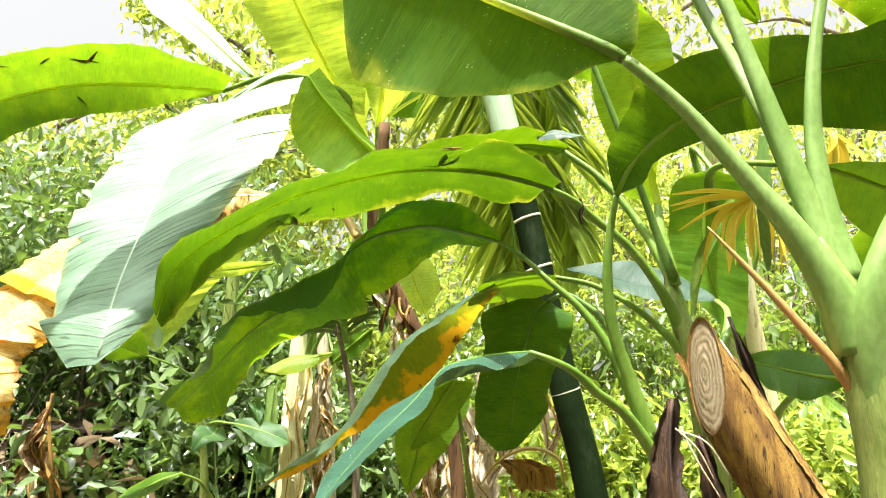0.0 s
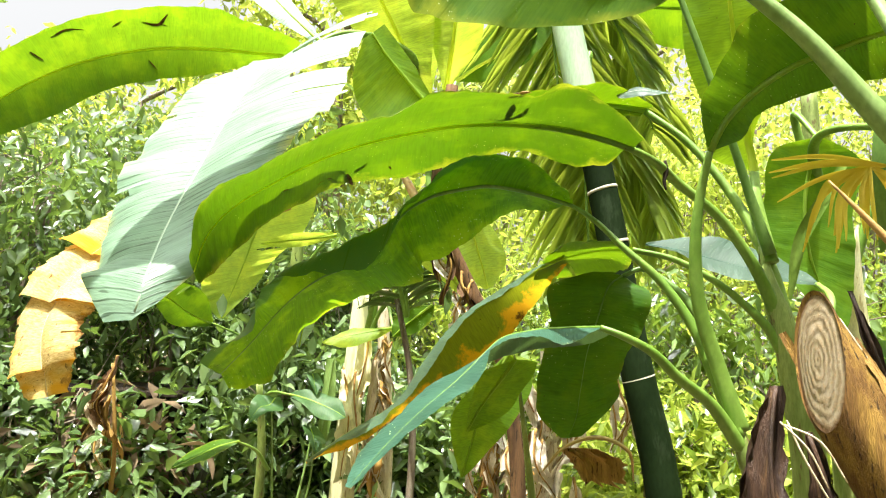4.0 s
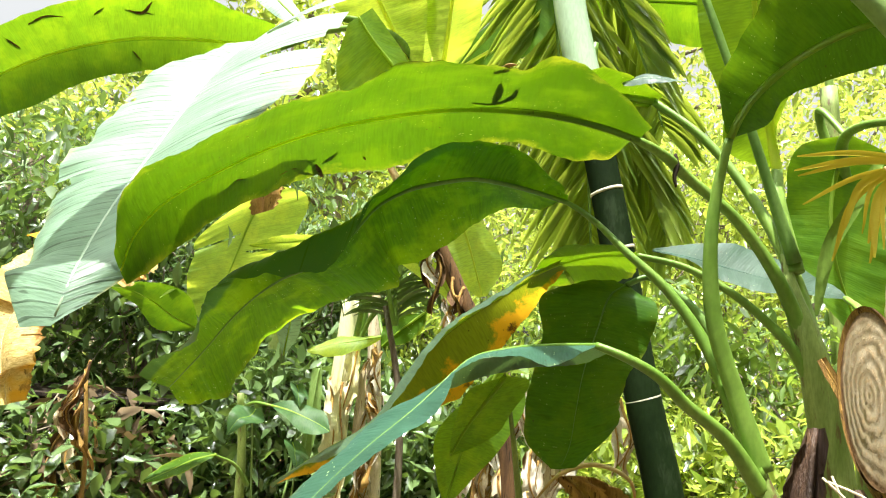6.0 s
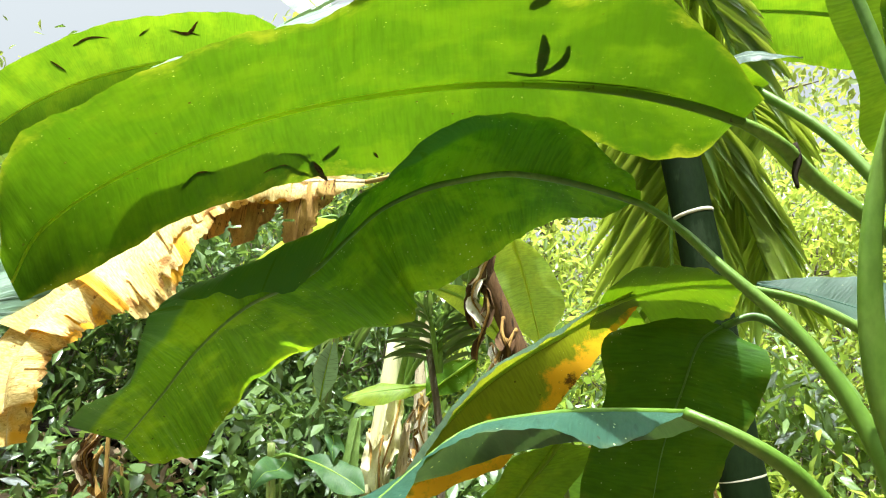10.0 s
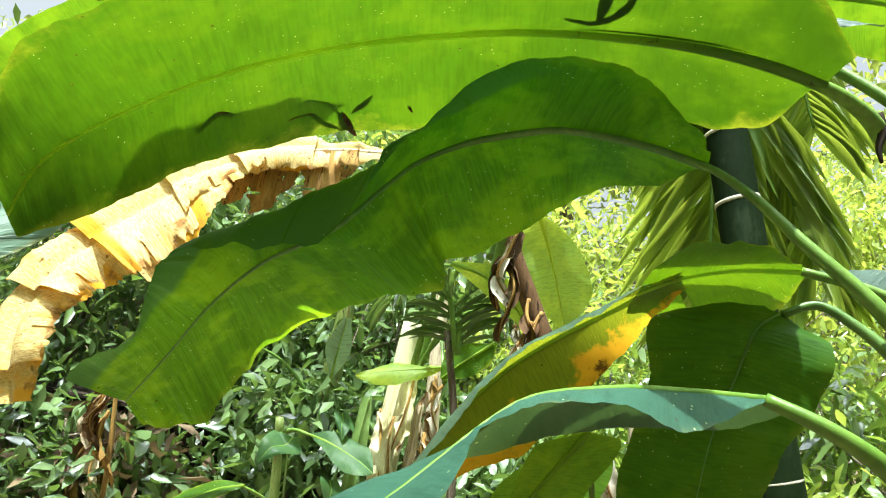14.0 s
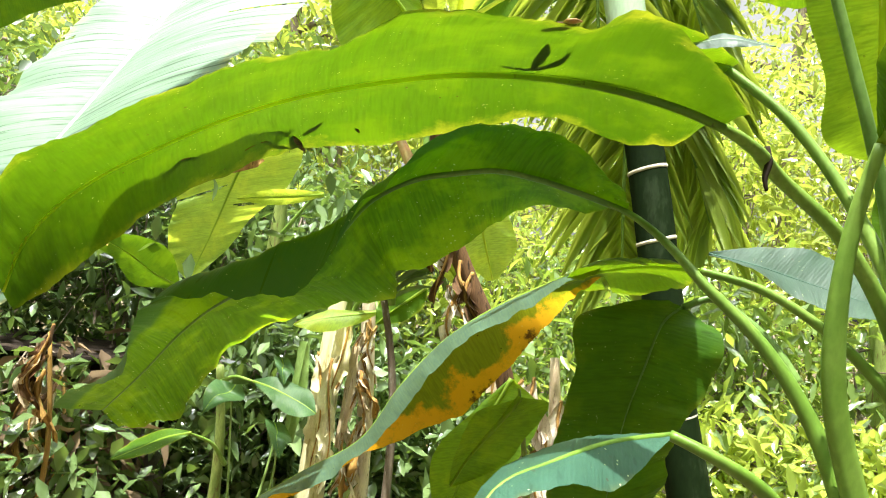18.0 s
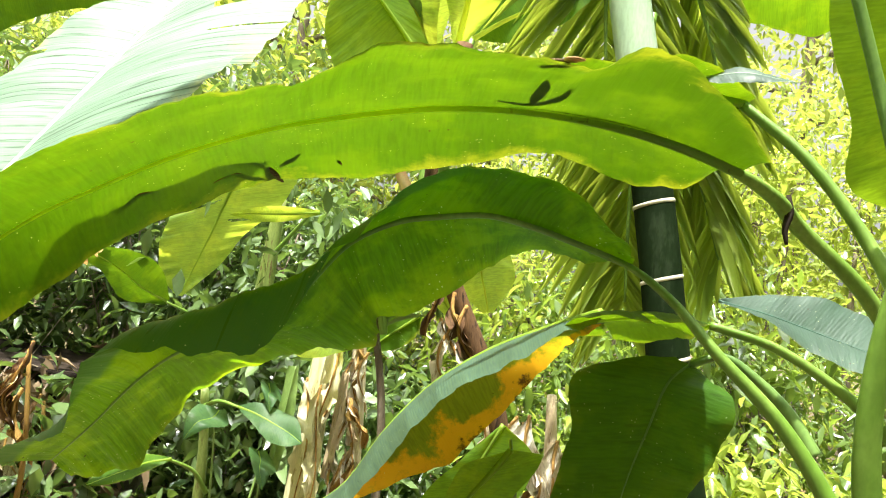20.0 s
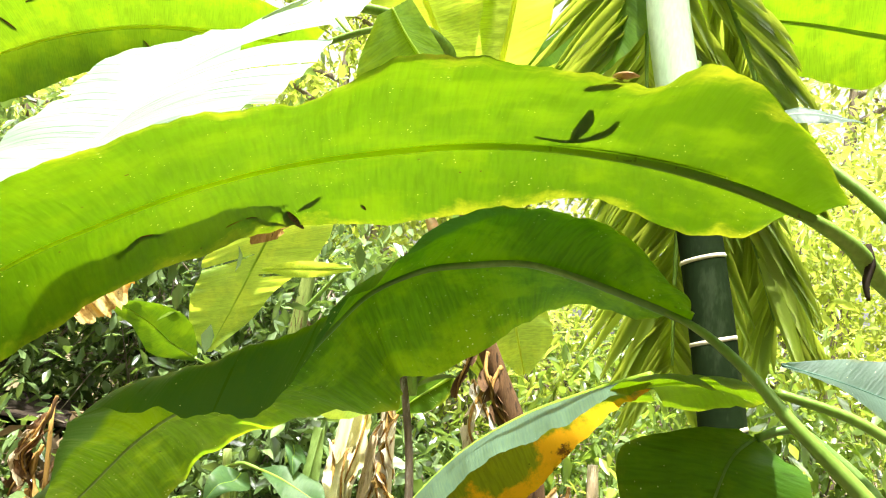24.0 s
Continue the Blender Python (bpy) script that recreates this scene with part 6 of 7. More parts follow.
# ---- low banana suckers ----
PS = thing("banana_plant", "low banana sucker with a broad green leaf", "banana plant", "banana plants behind", (0.25, 3.0, 0))
put(PS, tube("pseudostem", [(0.037, 2.8, 1.472), (0.06, 2.85, 1.352), (0.084, 2.9, 1.201), (0.25, 3.0, -0.05)], [0.004, 0.014, 0.022, 0.04], M_STEM, None, 12, 30))
leaf_on(PS, None, None, material=M_BLADE_SUCKER, rib=(0.008, 0.003), wave=0.014, arch=0.04, seed=51, label="broad green leaf hanging low",
    spine=[(0.041, 2.745, 1.456), (0.008, 2.747, 1.405), (-0.041, 2.757, 1.335), (-0.09, 2.77, 1.257), (-0.124, 2.78, 1.187)],
    left=[(-0.007, 0, -0.001), (-0.063, -0.037, 0.01), (-0.061, -0.04, -0.003), (-0.037, -0.013, -0.017), (-0.003, 0, 0)],
    right=[(0.007, 0, 0.001), (0.113, 0.025, 0.043), (0.114, 0.04, 0.009), (0.093, 0.037, -0.008), (0.007, 0, 0.001)])
leaf_on(PS, None, None, material=M_BLADE_SUCKER, rib=(0.008, 0.003), wave=0.014, arch=0.04, seed=52, label="green leaf hanging low",
    spine=[(0.015, 3, 1.477), (-0.026, 3, 1.391), (-0.085, 2.98, 1.244), (-0.122, 2.96, 1.103), (-0.149, 2.95, 0.994)],
    left=[(-0.006, 0, 0), (-0.062, -0.03, -0.022), (-0.113, -0.03, -0.013), (-0.059, -0.03, -0.019), (-0.006, 0, 0)],
    right=[(0.006, 0, 0), (0.139, 0.03, 0.005), (0.127, 0.02, -0.037), (0.062, 0.02, -0.02), (0.006, 0, 0)])
PD = thing("banana_plant", "dead banana plant with bleached hanging leaves", "banana plant", "banana plants behind", (0.3, 3.95, 0))
put(PD, tube("pseudostem", [(0.2, 3.9, 1.5), (0.24, 3.92, 1.1), (0.3, 3.95, -0.05)], [0.02, 0.045, 0.07], M_DRY_PALE, None, 12, 24))
for q in range(11):
    dead_leaf(PD, (0.22 + rng_d.uniform(-0.2, 0.2), 3.85 + rng_d.uniform(-0.06, 0.04), 1.42 - 0.05 * q + rng_d.uniform(-0.05, 0.05)), rng_d.uniform(0.25, 0.45), rng_d.uniform(0.03, 0.07), 700 + q, rng_d.uniform(-0.15, 0.15), (M_BLEACHED, M_DRY_PALE, M_BLEACHED)[q % 3])
for q in range(5):
    dead_leaf(PD, (0.56 + 0.03 * q, 3.75 + 0.03 * q, 1.42 + rng_d.uniform(-0.08, 0.08)), rng_d.uniform(0.35, 0.5), rng_d.uniform(0.02, 0.045), 720 + q, rng_d.uniform(-0.06, 0.06), (M_BLEACHED, M_DRY_PALE)[q % 2])
PT = thing("banana_plant", "small banana sucker with blue-green leaves", "banana plant", "banana plants behind", (-1.55, 4.6, 0))
put(PT, tube("pseudostem", [(-1.522, 4.4, 1.219), (-1.501, 4.45, 0.923), (-1.55, 4.6, -0.05)], [0.02, 0.03, 0.05], M_STEM, None, 12, 24))
leaf_on(PT, [(-1.29, 4.3, 1.173), (-1.416, 4.35, 1.177), (-1.507, 4.4, 1.133)], [0.008, 0.012, 0.016], material=M_TARO, rib=(0.008, 0.003), wave=0.012, arch=0.06, seed=53, label="small dark green leaf",
    spine=[(-1.29, 4.3, 1.173), (-1.192, 4.28, 1.158), (-1.077, 4.26, 1.126), (-0.982, 4.25, 1.091), (-0.926, 4.24, 1.063)],
    left=[(-0.001, 0, 0.008), (0.009, 0.04, 0.043), (0.017, 0.06, 0.052), (0.021, 0.03, 0.054), (0.002, 0, 0.003)],
    right=[(0.001, 0, -0.008), (0.013, -0.06, -0.039), (0.001, -0.06, -0.067), (0.008, -0.05, -0.047), (-0.002, 0, -0.006)])
leaf_on(PT, [(-1.553, 4.2, 0.894), (-1.474, 4.3, 0.837), (-1.423, 4.4, 0.712)], [0.008, 0.012, 0.016], material=M_BLADE, rib=(0.008, 0.003), wave=0.012, arch=0.06, seed=54, label="small green leaf near the ground",
    spine=[(-1.539, 4.2, 0.896), (-1.653, 4.18, 0.863), (-1.77, 4.15, 0.801), (-1.885, 4.1, 0.738)],
    left=[(-0.001, 0, 0.008), (-0.041, 0.04, 0.029), (-0.061, 0.05, 0.016), (-0.007, 0, 0.004)],
    right=[(0.001, 0, -0.008), (0.027, -0.04, -0.03), (0.047, -0.05, -0.024), (0.004, 0, -0.005)])
leaf_on(PT, None, None, material=M_BLADE_WAXY, rib=(0.006, 0.002), wave=0.014, arch=0.05, seed=57, label="small upright leaf shining in the sun",
    spine=[(-1.294, 4.42, 1.459), (-1.238, 4.3, 1.594), (-1.179, 4.2, 1.76)], left=[(-0.01, 0, 0), (-0.07, 0, 0.02), (-0.02, 0, 0)], right=[(0.01, 0, 0), (0.06, 0.02, 0), (0.02, 0, 0)])
leaf_on(PB4, [(-0.686, 4.3, 1.606), (-0.75, 4.4, 1.75), (-0.9, 4.55, 1.5)], [0.008, 0.012, 0.016], material=M_BLADE_PALE, rib=(0.008, 0.003), wave=0.02, arch=0.06, seed=55, label="narrow leaf lit from above",
    spine=[(-0.685, 4.3, 1.601), (-0.838, 4.28, 1.566), (-0.973, 4.25, 1.532), (-1.089, 4.22, 1.49)],
    left=[(-0.001, 0, 0.011), (0.001, 0.04, 0.029), (-0.004, 0.05, 0.034), (-0.003, 0, 0.002)],
    right=[(0.001, 0, -0.011), (-0.012, -0.03, -0.07), (-0.027, -0.03, -0.059), (0.004, 0, -0.005)])
leaf_on(PB4, [(-0.455, 4.2, 1.742), (-0.6, 4.4, 1.9), (-0.9, 4.55, 1.6)], [0.008, 0.012, 0.016], material=M_BLADE, rib=(0.008, 0.003), wave=0.02, arch=0.06, seed=56, label="short green leaf",
    spine=[(-0.441, 4.2, 1.744), (-0.519, 4.2, 1.679), (-0.596, 4.2, 1.615), (-0.667, 4.2, 1.545)],
    left=[(-0.014, 0, -0.002), (-0.09, 0, 0.033), (-0.074, 0, 0.02), (-0.006, 0, 0.005)],
    right=[(0.015, 0, -0.004), (0.075, 0, -0.034), (0.062, 0, -0.043), (0.006, 0, -0.005)])

taro = thing("taro_plant", "low plant with broad pale heart-shaped leaves", "plant", at=((-1.326, 4.3, 0.635)[0], 4.35, 0))
for q, (at, ln, dx) in enumerate((((-1.381, 4.25, 1.121), 0.22, -0.12), ((-1.178, 4.4, 1.266), 0.18, 0.08), ((-1.12, 4.25, 0.961), 0.22, 0.1))):
    ln, dx = ln * 0.72, dx * 0.72
    tip = (at[0] + dx, at[1] - 0.12, at[2] - ln * 0.7)
    mid = ((at[0] + tip[0]) / 2, (at[1] + tip[1]) / 2 - 0.03, (at[2] + tip[2]) / 2 + 0.03)
    ax = ln * 0.42
    leaf_on(taro, [at, (at[0], at[1] + 0.04, at[2] - 0.15), (taro.location.x, 4.35, 0.0)], [0.004, 0.007, 0.012], M_PETIOLE_PALE, spine=[(at[0] - dx * 0.2, at[1], at[2] + 0.03), at, mid, tip], left=[(-0.03, 0, 0.01), (-ax, 0.02, 0.04), (-ax * 0.8, 0, 0.03), (-0.003, 0, 0)], right=[(0.03, 0, 0.01), (ax, 0.02, -0.02), (ax * 0.8, 0, -0.02), (0.003, 0, 0)], material=M_TARO, rib=(0.003, 0.001), wave=0.02, arch=0.1, seed=250 + q)

PF = thing("banana_plant", "tall banana plant whose leaves catch the sun", "banana plant", "banana plants behind", (2.2, 5.0, 0))
put(PF, tube("pseudostem", [(2.0, 4.9, 3.4), (2.1, 4.95, 1.6), (2.2, 5.0, -0.05)], [0.05, 0.09, 0.11], M_STEM, None, 14, 24))
leaf_on(PF, [(1.592, 4.5, 3.706), (1.75, 4.7, 3.75), (1.95, 4.85, 3.6), (2.02, 4.9, 3.2)], [0.016, 0.02, 0.03], material=M_BLADE_GLOW, rib=(0.014, 0.004), wave=0.02, arch=0.04, seed=12, label="long high leaf lit through by the sun",
    spine=[(1.65, 4.625, 3.777), (1.425, 4.591, 3.773), (1.08, 4.525, 3.773), (0.77, 4.485, 3.766), (0.571, 4.458, 3.762), (0.285, 4.425, 3.755), (0.054, 4.391, 3.752)],
    left=[(-0.008, -0.017, 0.006), (-0.095, -0.317, 0.184), (-0.084, -0.35, 0.187), (-0.072, -0.31, 0.178), (-0.061, -0.217, 0.157), (-0.028, -0.133, 0.09), (-0.007, -0.01, 0.003)],
    right=[(0.008, 0.017, -0.006), (0.075, 0.19, -0.175), (0.089, 0.223, -0.188), (0.052, 0.15, -0.155), (0.033, 0.1, -0.134), (0.037, 0.1, -0.085), (0.007, 0.01, -0.003)])

# ---- unseen banana plant, added so that its leaf shades the grove ----
PW = thing("banana_plant", "unseen tall banana plant added to shade the grove", "banana plant", "banana plants", (-1.95, 1.75, 0))
put(PW, tube("pseudostem", [(-1.85, 1.8, 2.5), (-1.9, 1.78, 1.2), (-1.95, 1.75, -0.05)], [0.05, 0.08, 0.1], M_STEM, None, 14, 24))
leaf_on(PW, [(-1.3, 1.64, 2.74), (-1.58, 1.7, 2.84), (-1.75, 1.76, 2.72), (-1.85, 1.8, 2.4)], [0.012, 0.016, 0.03], material=M_BLADE_DARK, rib=(0.010, 0.003), wave=0.02, arch=0.03, seed=71, label="long unseen leaf shaped to cast shade on the grove",
    spine=[(-1.3, 1.64, 2.74), (-1.02, 1.63, 2.74), (-0.83, 1.65, 2.77), (-0.75, 1.735, 2.867), (-0.68, 1.785, 2.94), (-0.62, 1.83, 2.99)], left=[(-0.01, 0.02, 0.01), (-0.02, 0.24, 0.02), (-0.03, 0.26, 0.02), (-0.02, 0.19, 0.02), (0.0, 0.16, 0.02), (0.05, 0.10, 0.01)], right=[(0.02, -0.03, -0.02), (0.06, 0.0, -0.03), (0.07, 0.02, -0.03), (0.06, 0.02, -0.03), (0.03, 0.01, -0.02), (0.003, 0, 0)])

# ---- low wall and fence at the far side ----
def box(name, x0, x1, y0, y1, z0, z1, material, bevel=0.008):
    bm = bmesh.new()
    bmesh.ops.create_cube(bm, size=1)
    for v in bm.verts:
        v.co = Vector(((x0 + x1) / 2 + v.co.x * (x1 - x0), (y0 + y1) / 2 + v.co.y * (y1 - y0), (z0 + z1) / 2 + v.co.z * (z1 - z0)))
    bmesh.ops.bevel(bm, geom=bm.edges[:], offset=bevel, segments=2, affect="EDGES")
    me = bpy.data.meshes.new(name)
    bm.to_mesh(me)
    bm.free()
    me.materials.append(material)
    return new(name, me)


tagged(box("garden_wall", -2.95, -2.1, 4.98, 5.12, -0.1, 0.66, M_WALL), "low weathered grey plaster wall", "wall", kind="structure")
# dark box added in place of the deep shade between the bushes
shed = thing("shed", "added dark open box standing in for the shaded gap among the shrubs", "shed", at=(-3.3, 5.6, 0))
put(shed, box("back_panel", -4.05, -2.55, 6.02, 6.06, -0.05, 1.02, M_WOOD))
put(shed, box("side_panel", -4.09, -4.05, 5.2, 6.06, -0.05, 1.04, M_WOOD))
put(shed, box("side_panel", -2.55, -2.51, 5.2, 6.06, -0.05, 1.04, M_WOOD))
put(shed, box("roof", -4.2, -2.4, 5.1, 6.16, 1.04, 1.07, M_WOOD))
for q in range(4):
    put(shed, box("plank", -4.05, -2.55, 5.2, 5.23, 0.02 + 0.13 * q, 0.12 + 0.13 * q, M_BARK))
fence = thing("fence", "low dark wooden fence at the edge of the clearing", "fence", at=(3.0, 4.9, 0))
for q in range(7):
    put(fence, box("post", 2.2 + 0.32 * q, 2.27 + 0.32 * q, 4.87, 4.93, -0.05, 0.62 + 0.05 * math.sin(q * 2.3), M_WOOD))
for z in (0.2, 0.45):
    put(fence, box("rail", 2.1, 4.3, 4.84, 4.87, z, z + 0.06, M_WOOD))

# ---- dry fragments lying on the leaves ----
def on_blade(spine, left, right, u, v, lift=0.004):
    """Place on a leaf: u along the midrib, v across (minus: left half)."""
    sp = np.asarray(spine, float)
    d = np.r_[0, np.cumsum(np.linalg.norm(np.diff(sp, axis=0), axis=1))]
    uu = np.array([u])
    a, b = hermite_at(left, d / d[-1], uu)[0], hermite_at(right, d / d[-1], uu)[0]
    c = hermite_at(sp, d / d[-1], uu)[0]
    t = hermite_at(sp, d / d[-1], np.array([min(1, u + 0.01)]))[0] - hermite_at(sp, d / d[-1], np.array([max(0, u - 0.01)]))[0]
    n = np.cross(t, a - b)
    n *= (1 if n[2] > 0 else -1) / np.linalg.norm(n)
    half = a if v < 0 else b
    return c + half * abs(v) + n * (lift + 0.05 * np.linalg.norm(half) * math.sin(math.pi * min(1, abs(v) * 0.9)))


def fragment(leaf_shape, path, radius, material, label="small dark scrap of dry leaf lying on a banana leaf"):
    pts = [tuple(on_blade(*leaf_shape, u, v)) for u, v in path]
    ob = thing("leaf_scrap", label, "leaf scrap", "scraps on the leaves", pts[0])
    put(ob, tube("scrap", pts, [radius * 0.4, radius, radius * 0.9, radius * 0.3], material, None, 7, 14, 0, "", 0.35))
    return ob


LEAF_UP = ([(0.359, 2.17, 2.083), (0.301, 2.16, 2.1), (0.164, 2.15, 2.13), (0.011, 2.14, 2.141), (-0.14, 2.105, 2.124), (-0.284, 2.055, 2.081), (-0.417, 1.995, 2.023), (-0.538, 1.93, 1.945), (-0.616, 1.885, 1.879), (-0.673, 1.865, 1.834), (-0.719, 1.83, 1.772), (-0.735, 1.79, 1.705), (-0.746, 1.78, 1.633)], [(0.012, -0.11, -0.007), (0, -0.19, -0.001), (0.002, -0.34, -0.01), (0.036, -0.411, -0.076), (0.077, -0.42, -0.069), (0.112, -0.385, -0.045), (0.135, -0.326, -0.036), (0.136, -0.286, -0.01), (0.118, -0.259, -0.001), (0.104, -0.242, 0.004), (0.085, -0.202, 0.035), (0.036, -0.11, 0.054), (0, -0.03, 0.034)], [(-0.007, 0.11, 0.03), (0.016, 0.178, -0.012), (0.033, 0.23, -0.04), (0.015, 0.182, -0.033), (-0.016, 0.198, -0.059), (-0.045, 0.275, -0.064), (-0.078, 0.305, -0.028), (-0.07, 0.235, -0.053), (-0.058, 0.16, -0.075), (-0.027, 0.127, -0.08), (-0.007, 0.09, -0.093), (0.009, 0.05, -0.07), (0.006, 0.02, -0.025)])
LEAF_FAR = ([(-1.465, 4.283, 3.32), (-1.667, 4.23, 3.317), (-2.015, 4.177, 3.323), (-2.359, 4.128, 3.294), (-2.661, 4.038, 3.184), (-2.912, 3.954, 3.03), (-3.149, 3.879, 2.824), (-3.301, 3.812, 2.576)], [(0.108, -0.113, 0.046), (0.061, -0.176, 0.106), (0.118, -0.238, 0.154), (0.084, -0.238, 0.155), (0.033, -0.237, 0.151), (-0.016, -0.23, 0.108), (-0.013, -0.223, 0.065), (-0.046, -0.115, 0.062)], [(-0.018, 0.003, -0.021), (-0.057, 0.061, -0.059), (-0.021, 0.075, -0.155), (-0.005, 0.078, -0.18), (0.046, 0.079, -0.181), (0.043, 0.085, -0.219), (0.071, 0.075, -0.149), (0.045, 0.04, -0.055)])
for path, rad in (([(0.313, -0.11), (0.278, -0.09), (0.251, -0.17), (0.24, -0.26), (0.236, -0.4)], 0.010), ([(0.272, -0.1), (0.268, -0.25), (0.266, -0.36), (0.268, -0.5)], 0.011), ([(0.667, 0.79), (0.644, 0.76), (0.622, 0.89), (0.604, 1.0)], 0.005),
                  ([(0.659, 0.7), (0.639, 0.6), (0.617, 0.66), (0.599, 0.89)], 0.003), ([(0.586, 0.8), (0.571, 0.72), (0.556, 0.62)], 0.008), ([(0.602, 0.8), (0.597, 0.95), (0.589, 1.1)], 0.013), ([(0.602, 1.02), (0.584, 1.03), (0.561, 1.03)], 0.004),
                  ([(0.285, -0.75), (0.274, -0.84), (0.264, -0.95)], 0.012), ([(0.511, 0.75), (0.506, 0.83)], 0.004), ([(0.764, 0.63), (0.742, 0.49), (0.719, 0.56)], 0.007), ([(0.30, -0.03), (0.2, -0.04), (0.13, -0.05), (0.09, -0.06)], 0.0035)):
    fragment(LEAF_UP, path, rad, M_DRY_DARK)
fragment(LEAF_UP, [(0.271, -0.97), (0.261, -1.01), (0.251, -1.01)], 0.008, M_SPIKE, "reddish scrap of dry leaf on a leaf margin")
for path, rad in (([(0.642, -0.78), (0.602, -0.82), (0.565, -0.7)], 0.010), ([(0.425, -0.68), (0.388, -0.55), (0.358, -0.8)], 0.012), ([(0.40, -0.6), (0.37, -0.55), (0.355, -0.52)], 0.007), ([(0.418, 0.35), (0.392, 0.7)], 0.010), ([(0.7, -0.68), (0.685, -0.35)], 0.011), ([(0.498, -0.62), (0.472, -0.75)], 0.007)):
    fragment(LEAF_FAR, path, rad, M_DRY_DARK)
bud = thing("leaf_scrap", "small dark scrap of dry leaf lying on a banana leaf", "leaf scrap", "scraps on the leaves", (0.744, 1.82, 2.368))
put(bud, tube("scrap", [(0.74, 1.82, 2.386), (0.751, 1.82, 2.38), (0.755, 1.83, 2.363)], [0.004, 0.009, 0.006], M_DRY_DARK, None, 7, 12, 0, "", 0.6))
hang = thing("hanging_scrap", "black shrivelled scrap hanging from a leaf stalk", "leaf scrap", at=(0.46, 2.23, 2.06))
put(hang, tube("scrap", [(0.46, 2.225, 2.065), (0.464, 2.225, 2.03), (0.458, 2.222, 2.0), (0.463, 2.222, 1.975)], [0.004, 0.008, 0.006, 0.003], M_WOOD, None, 7, 14))

# ---- shrubs and trees ----
DARK = "dense dark green shrub with glossy leaves"
LIGHT = "sunlit yellow-green shrub with small leaves"
MIDG = "mid-green shrub with long drooping leaves"
k = 0
for x, y, h, w, m in ((-3.0, 4.95, 1.12, 0.9, M_WITHERED), (-2.45, 4.85, 0.85, 0.7, M_WITHERED), (-3.5, 4.9, 1.16, 1.0, M_BUSH), (-2.7, 4.7, 0.95, 0.9, M_BUSH)):
    k += 1
    if m is M_WITHERED:
        shrub(x, y, h, w, 260, 0.2, m, 300 + k, "withered shrub with curled brown leaves", group="withered shrubs", clumps=16, narrow=0.4)
    else:
        shrub(x, y, h, w, 700, 0.16, m, 300 + k, DARK, group="dark shrubs", clumps=18, narrow=0.4)
k = 0
for x, y, h, w in ((-4.6, 6.2, 3.4, 2.4), (-3.6, 6.2, 2.9, 2.2), (-2.4, 7.0, 2.6, 2.0), (-2.55, 4.55, 0.75, 0.8), (-2.9, 7.4, 3.8, 2.6), (-5.8, 7.2, 4.2, 2.8), (-4.3, 7.8, 4.0, 2.6), (-4.4, 5.0, 1.5, 1.3), (-1.5, 6.6, 2.3, 1.8), (-1.8, 5.6, 1.3, 1.4), (-0.9, 5.5, 1.3, 1.2)):
    k += 1
    shrub(x, y, h, w, 3000 if h > 1 else 420, 0.16, M_BUSH, 100 + k, DARK, group="dark shrubs", clumps=34, narrow=0.4)
for x, y, h, w in ((0.5, 6.2, 2.2, 1.7), (1.5, 5.4, 1.9, 1.7), (2.5, 5.0, 2.1, 1.8), (3.6, 5.6, 2.4, 2.0)):
    k += 1
    shrub(x, y, h, w, 3000, 0.15, M_BUSH_MID, 100 + k, MIDG, group="mid-green shrubs", clumps=30, narrow=0.3)
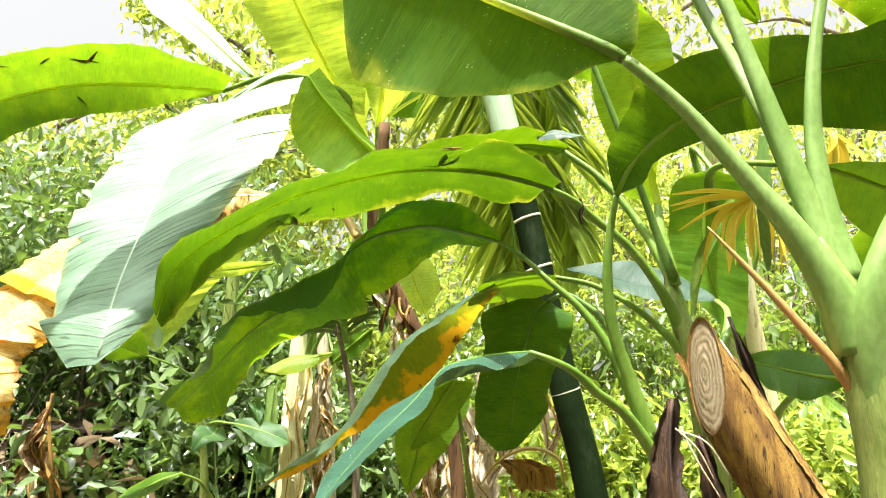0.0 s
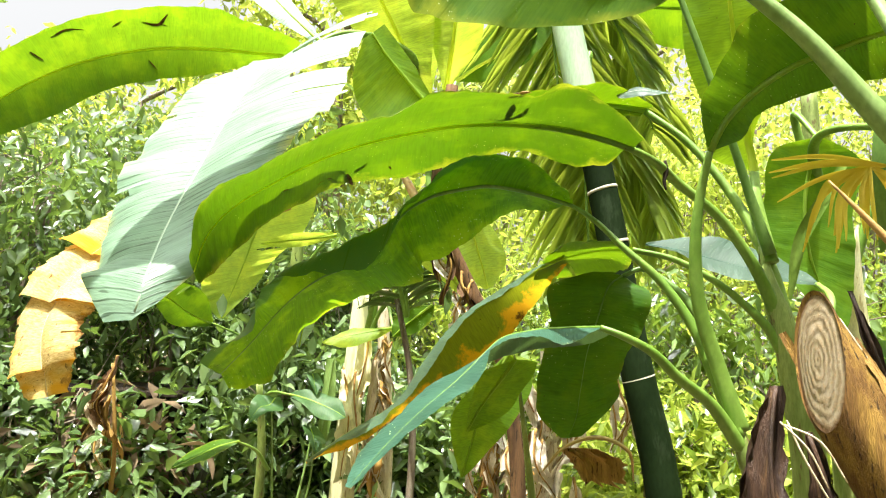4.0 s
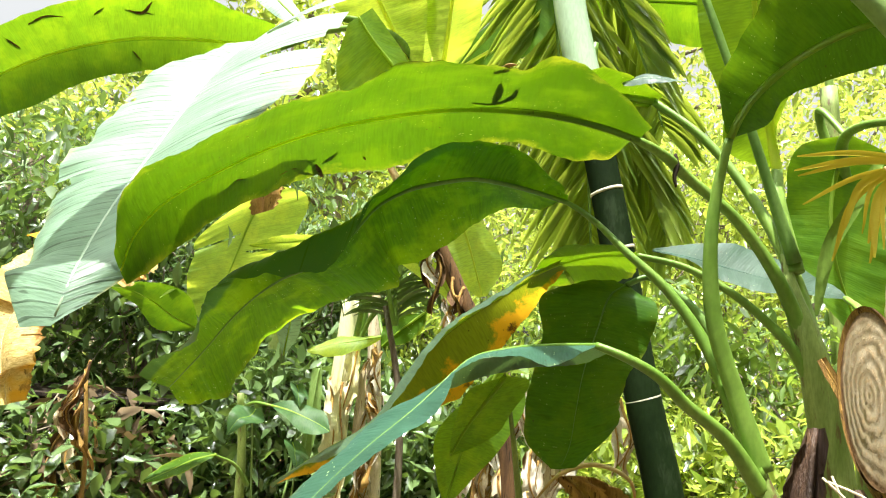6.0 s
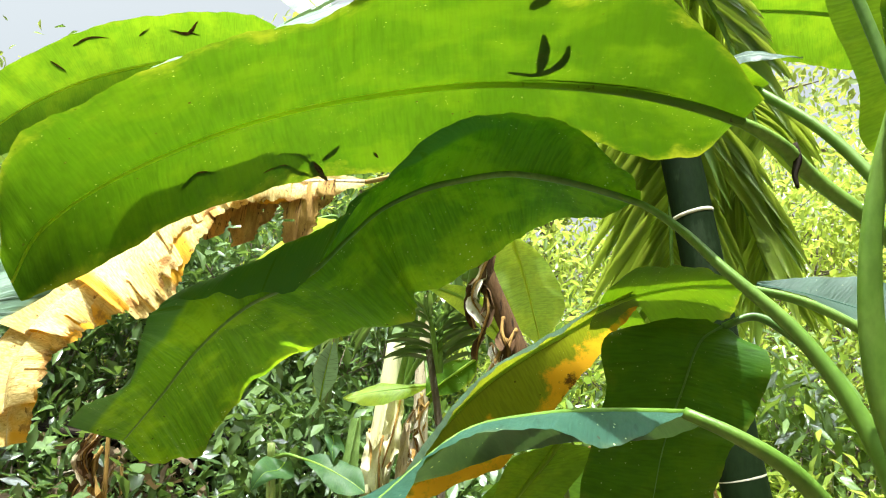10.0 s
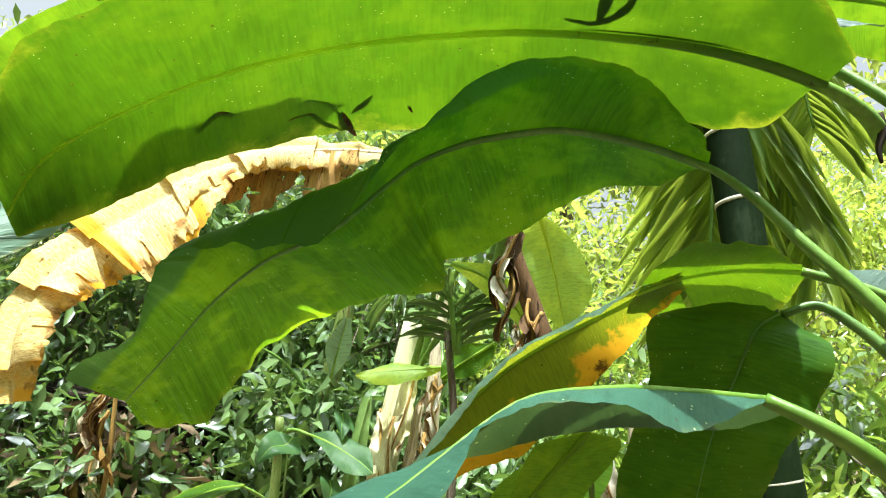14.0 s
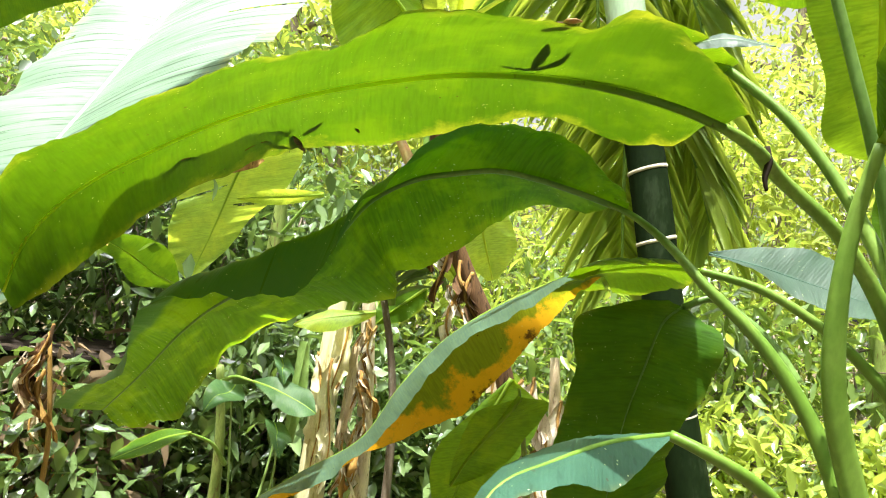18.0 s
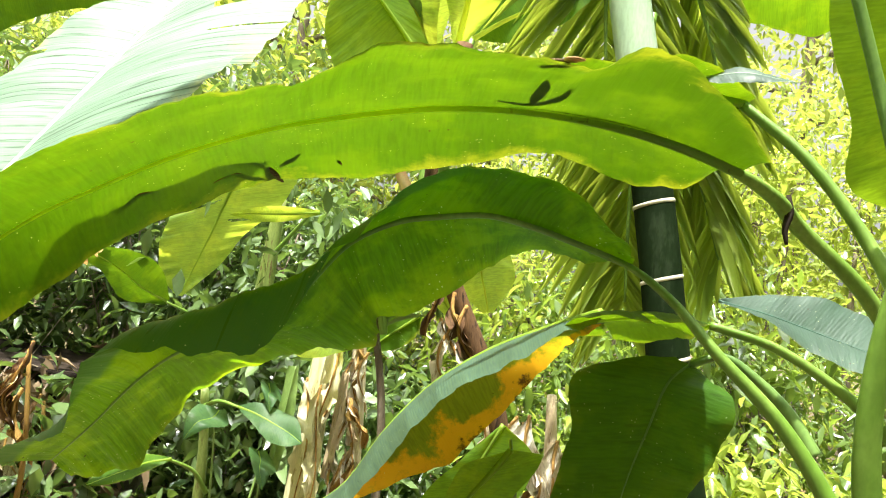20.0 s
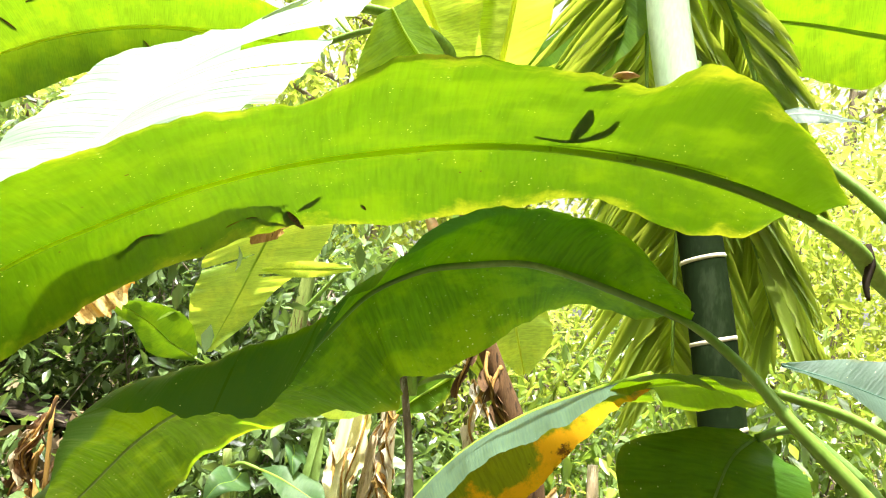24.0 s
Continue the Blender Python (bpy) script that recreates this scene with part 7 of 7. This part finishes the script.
for x, y, h, w in ((0.9, 4.7, 1.15, 1.3), (1.9, 4.2, 1.2, 1.2), (1.6, 7.4, 3.8, 2.4), (3.2, 7.4, 4.4, 2.6), (0.2, 8.0, 3.4, 2.2), (-0.6, 7.0, 2.4, 1.9), (5.2, 7.0, 4.2, 2.6), (2.4, 9.0, 5.0, 2.6)):
    k += 1
    shrub(x, y, h, w, 6600 if h > 3.6 else 5200, 0.115, M_BUSH_LIGHT, 100 + k, LIGHT, group="light shrubs", clumps=36)
# unseen shrubs beside and behind the camera, added to lower bounced light
for x, y, h, w in ((-5.2, 3.4, 3.2, 2.4), (-5.6, 1.0, 3.4, 2.4), (-5.0, -1.6, 3.2, 2.4), (5.0, 3.6, 3.4, 2.4), (4.6, 1.2, 3.4, 2.4), (4.8, -1.4, 3.2, 2.4), (-2.6, -3.8, 3.2, 2.6), (0.2, -4.4, 3.4, 2.6), (2.8, -3.8, 3.2, 2.6)):
    k += 1
    shrub(x, y, h, w, 2600, 0.2, M_BUSH_MID, 100 + k, "unseen mid-green shrub added to cut the fill light", group="shrubs round the clearing", clumps=34, narrow=0.34)
# unseen tall trees, added so their crowns block sky light from the rear
for x, y, h, c in ((-7.6, 2.0, 7.5, 2.6), (-6.2, -3.2, 9.0, 3.2), (-2.2, -5.6, 9.5, 3.4), (2.2, -5.4, 9.5, 3.4), (6.8, -3.2, 9.0, 3.0), (8.6, 2.4, 8.0, 2.6), (-0.6, -4.2, 7.0, 2.4), (7.0, -0.4, 7.0, 2.2)):
    k += 1
    tree(x, y, h, c, 6000, 0.3, M_TREE, 200 + k, "unseen leafy tree added to block sky light", low=0.12)
for x, y, h, c in ((-13, 19, 9.5, 3.4), (-8.6, 20, 9.0, 3.2), (-5.0, 18.5, 10.0, 3.2), (-1.2, 19, 12.0, 3.4), (2.4, 18, 12.0, 3.4), (6.2, 18, 12.5, 3.6), (10.4, 17, 12.0, 3.6), (-17, 17, 10.0, 3.6), (14.5, 16, 12.0, 3.8)):
    k += 1
    tree(x, y, h, c, 6000 if x < 0 else 3000, 0.32, M_TREE, 200 + k, "tall leafy tree with an open sunlit crown", low=0.12)
for x, y, h, c in ((-4.0, 12.5, 9.2, 1.7), (-7.6, 13.0, 7.0, 2.0), (-9.2, 11.0, 6.4, 2.0), (-3.0, 11.0, 7.6, 1.5)):
    k += 1
    tree(x, y, h, c, 3500, 0.24, M_BUSH_LIGHT, 200 + k, "pale-leaved tree behind the shrubs", low=0.3)
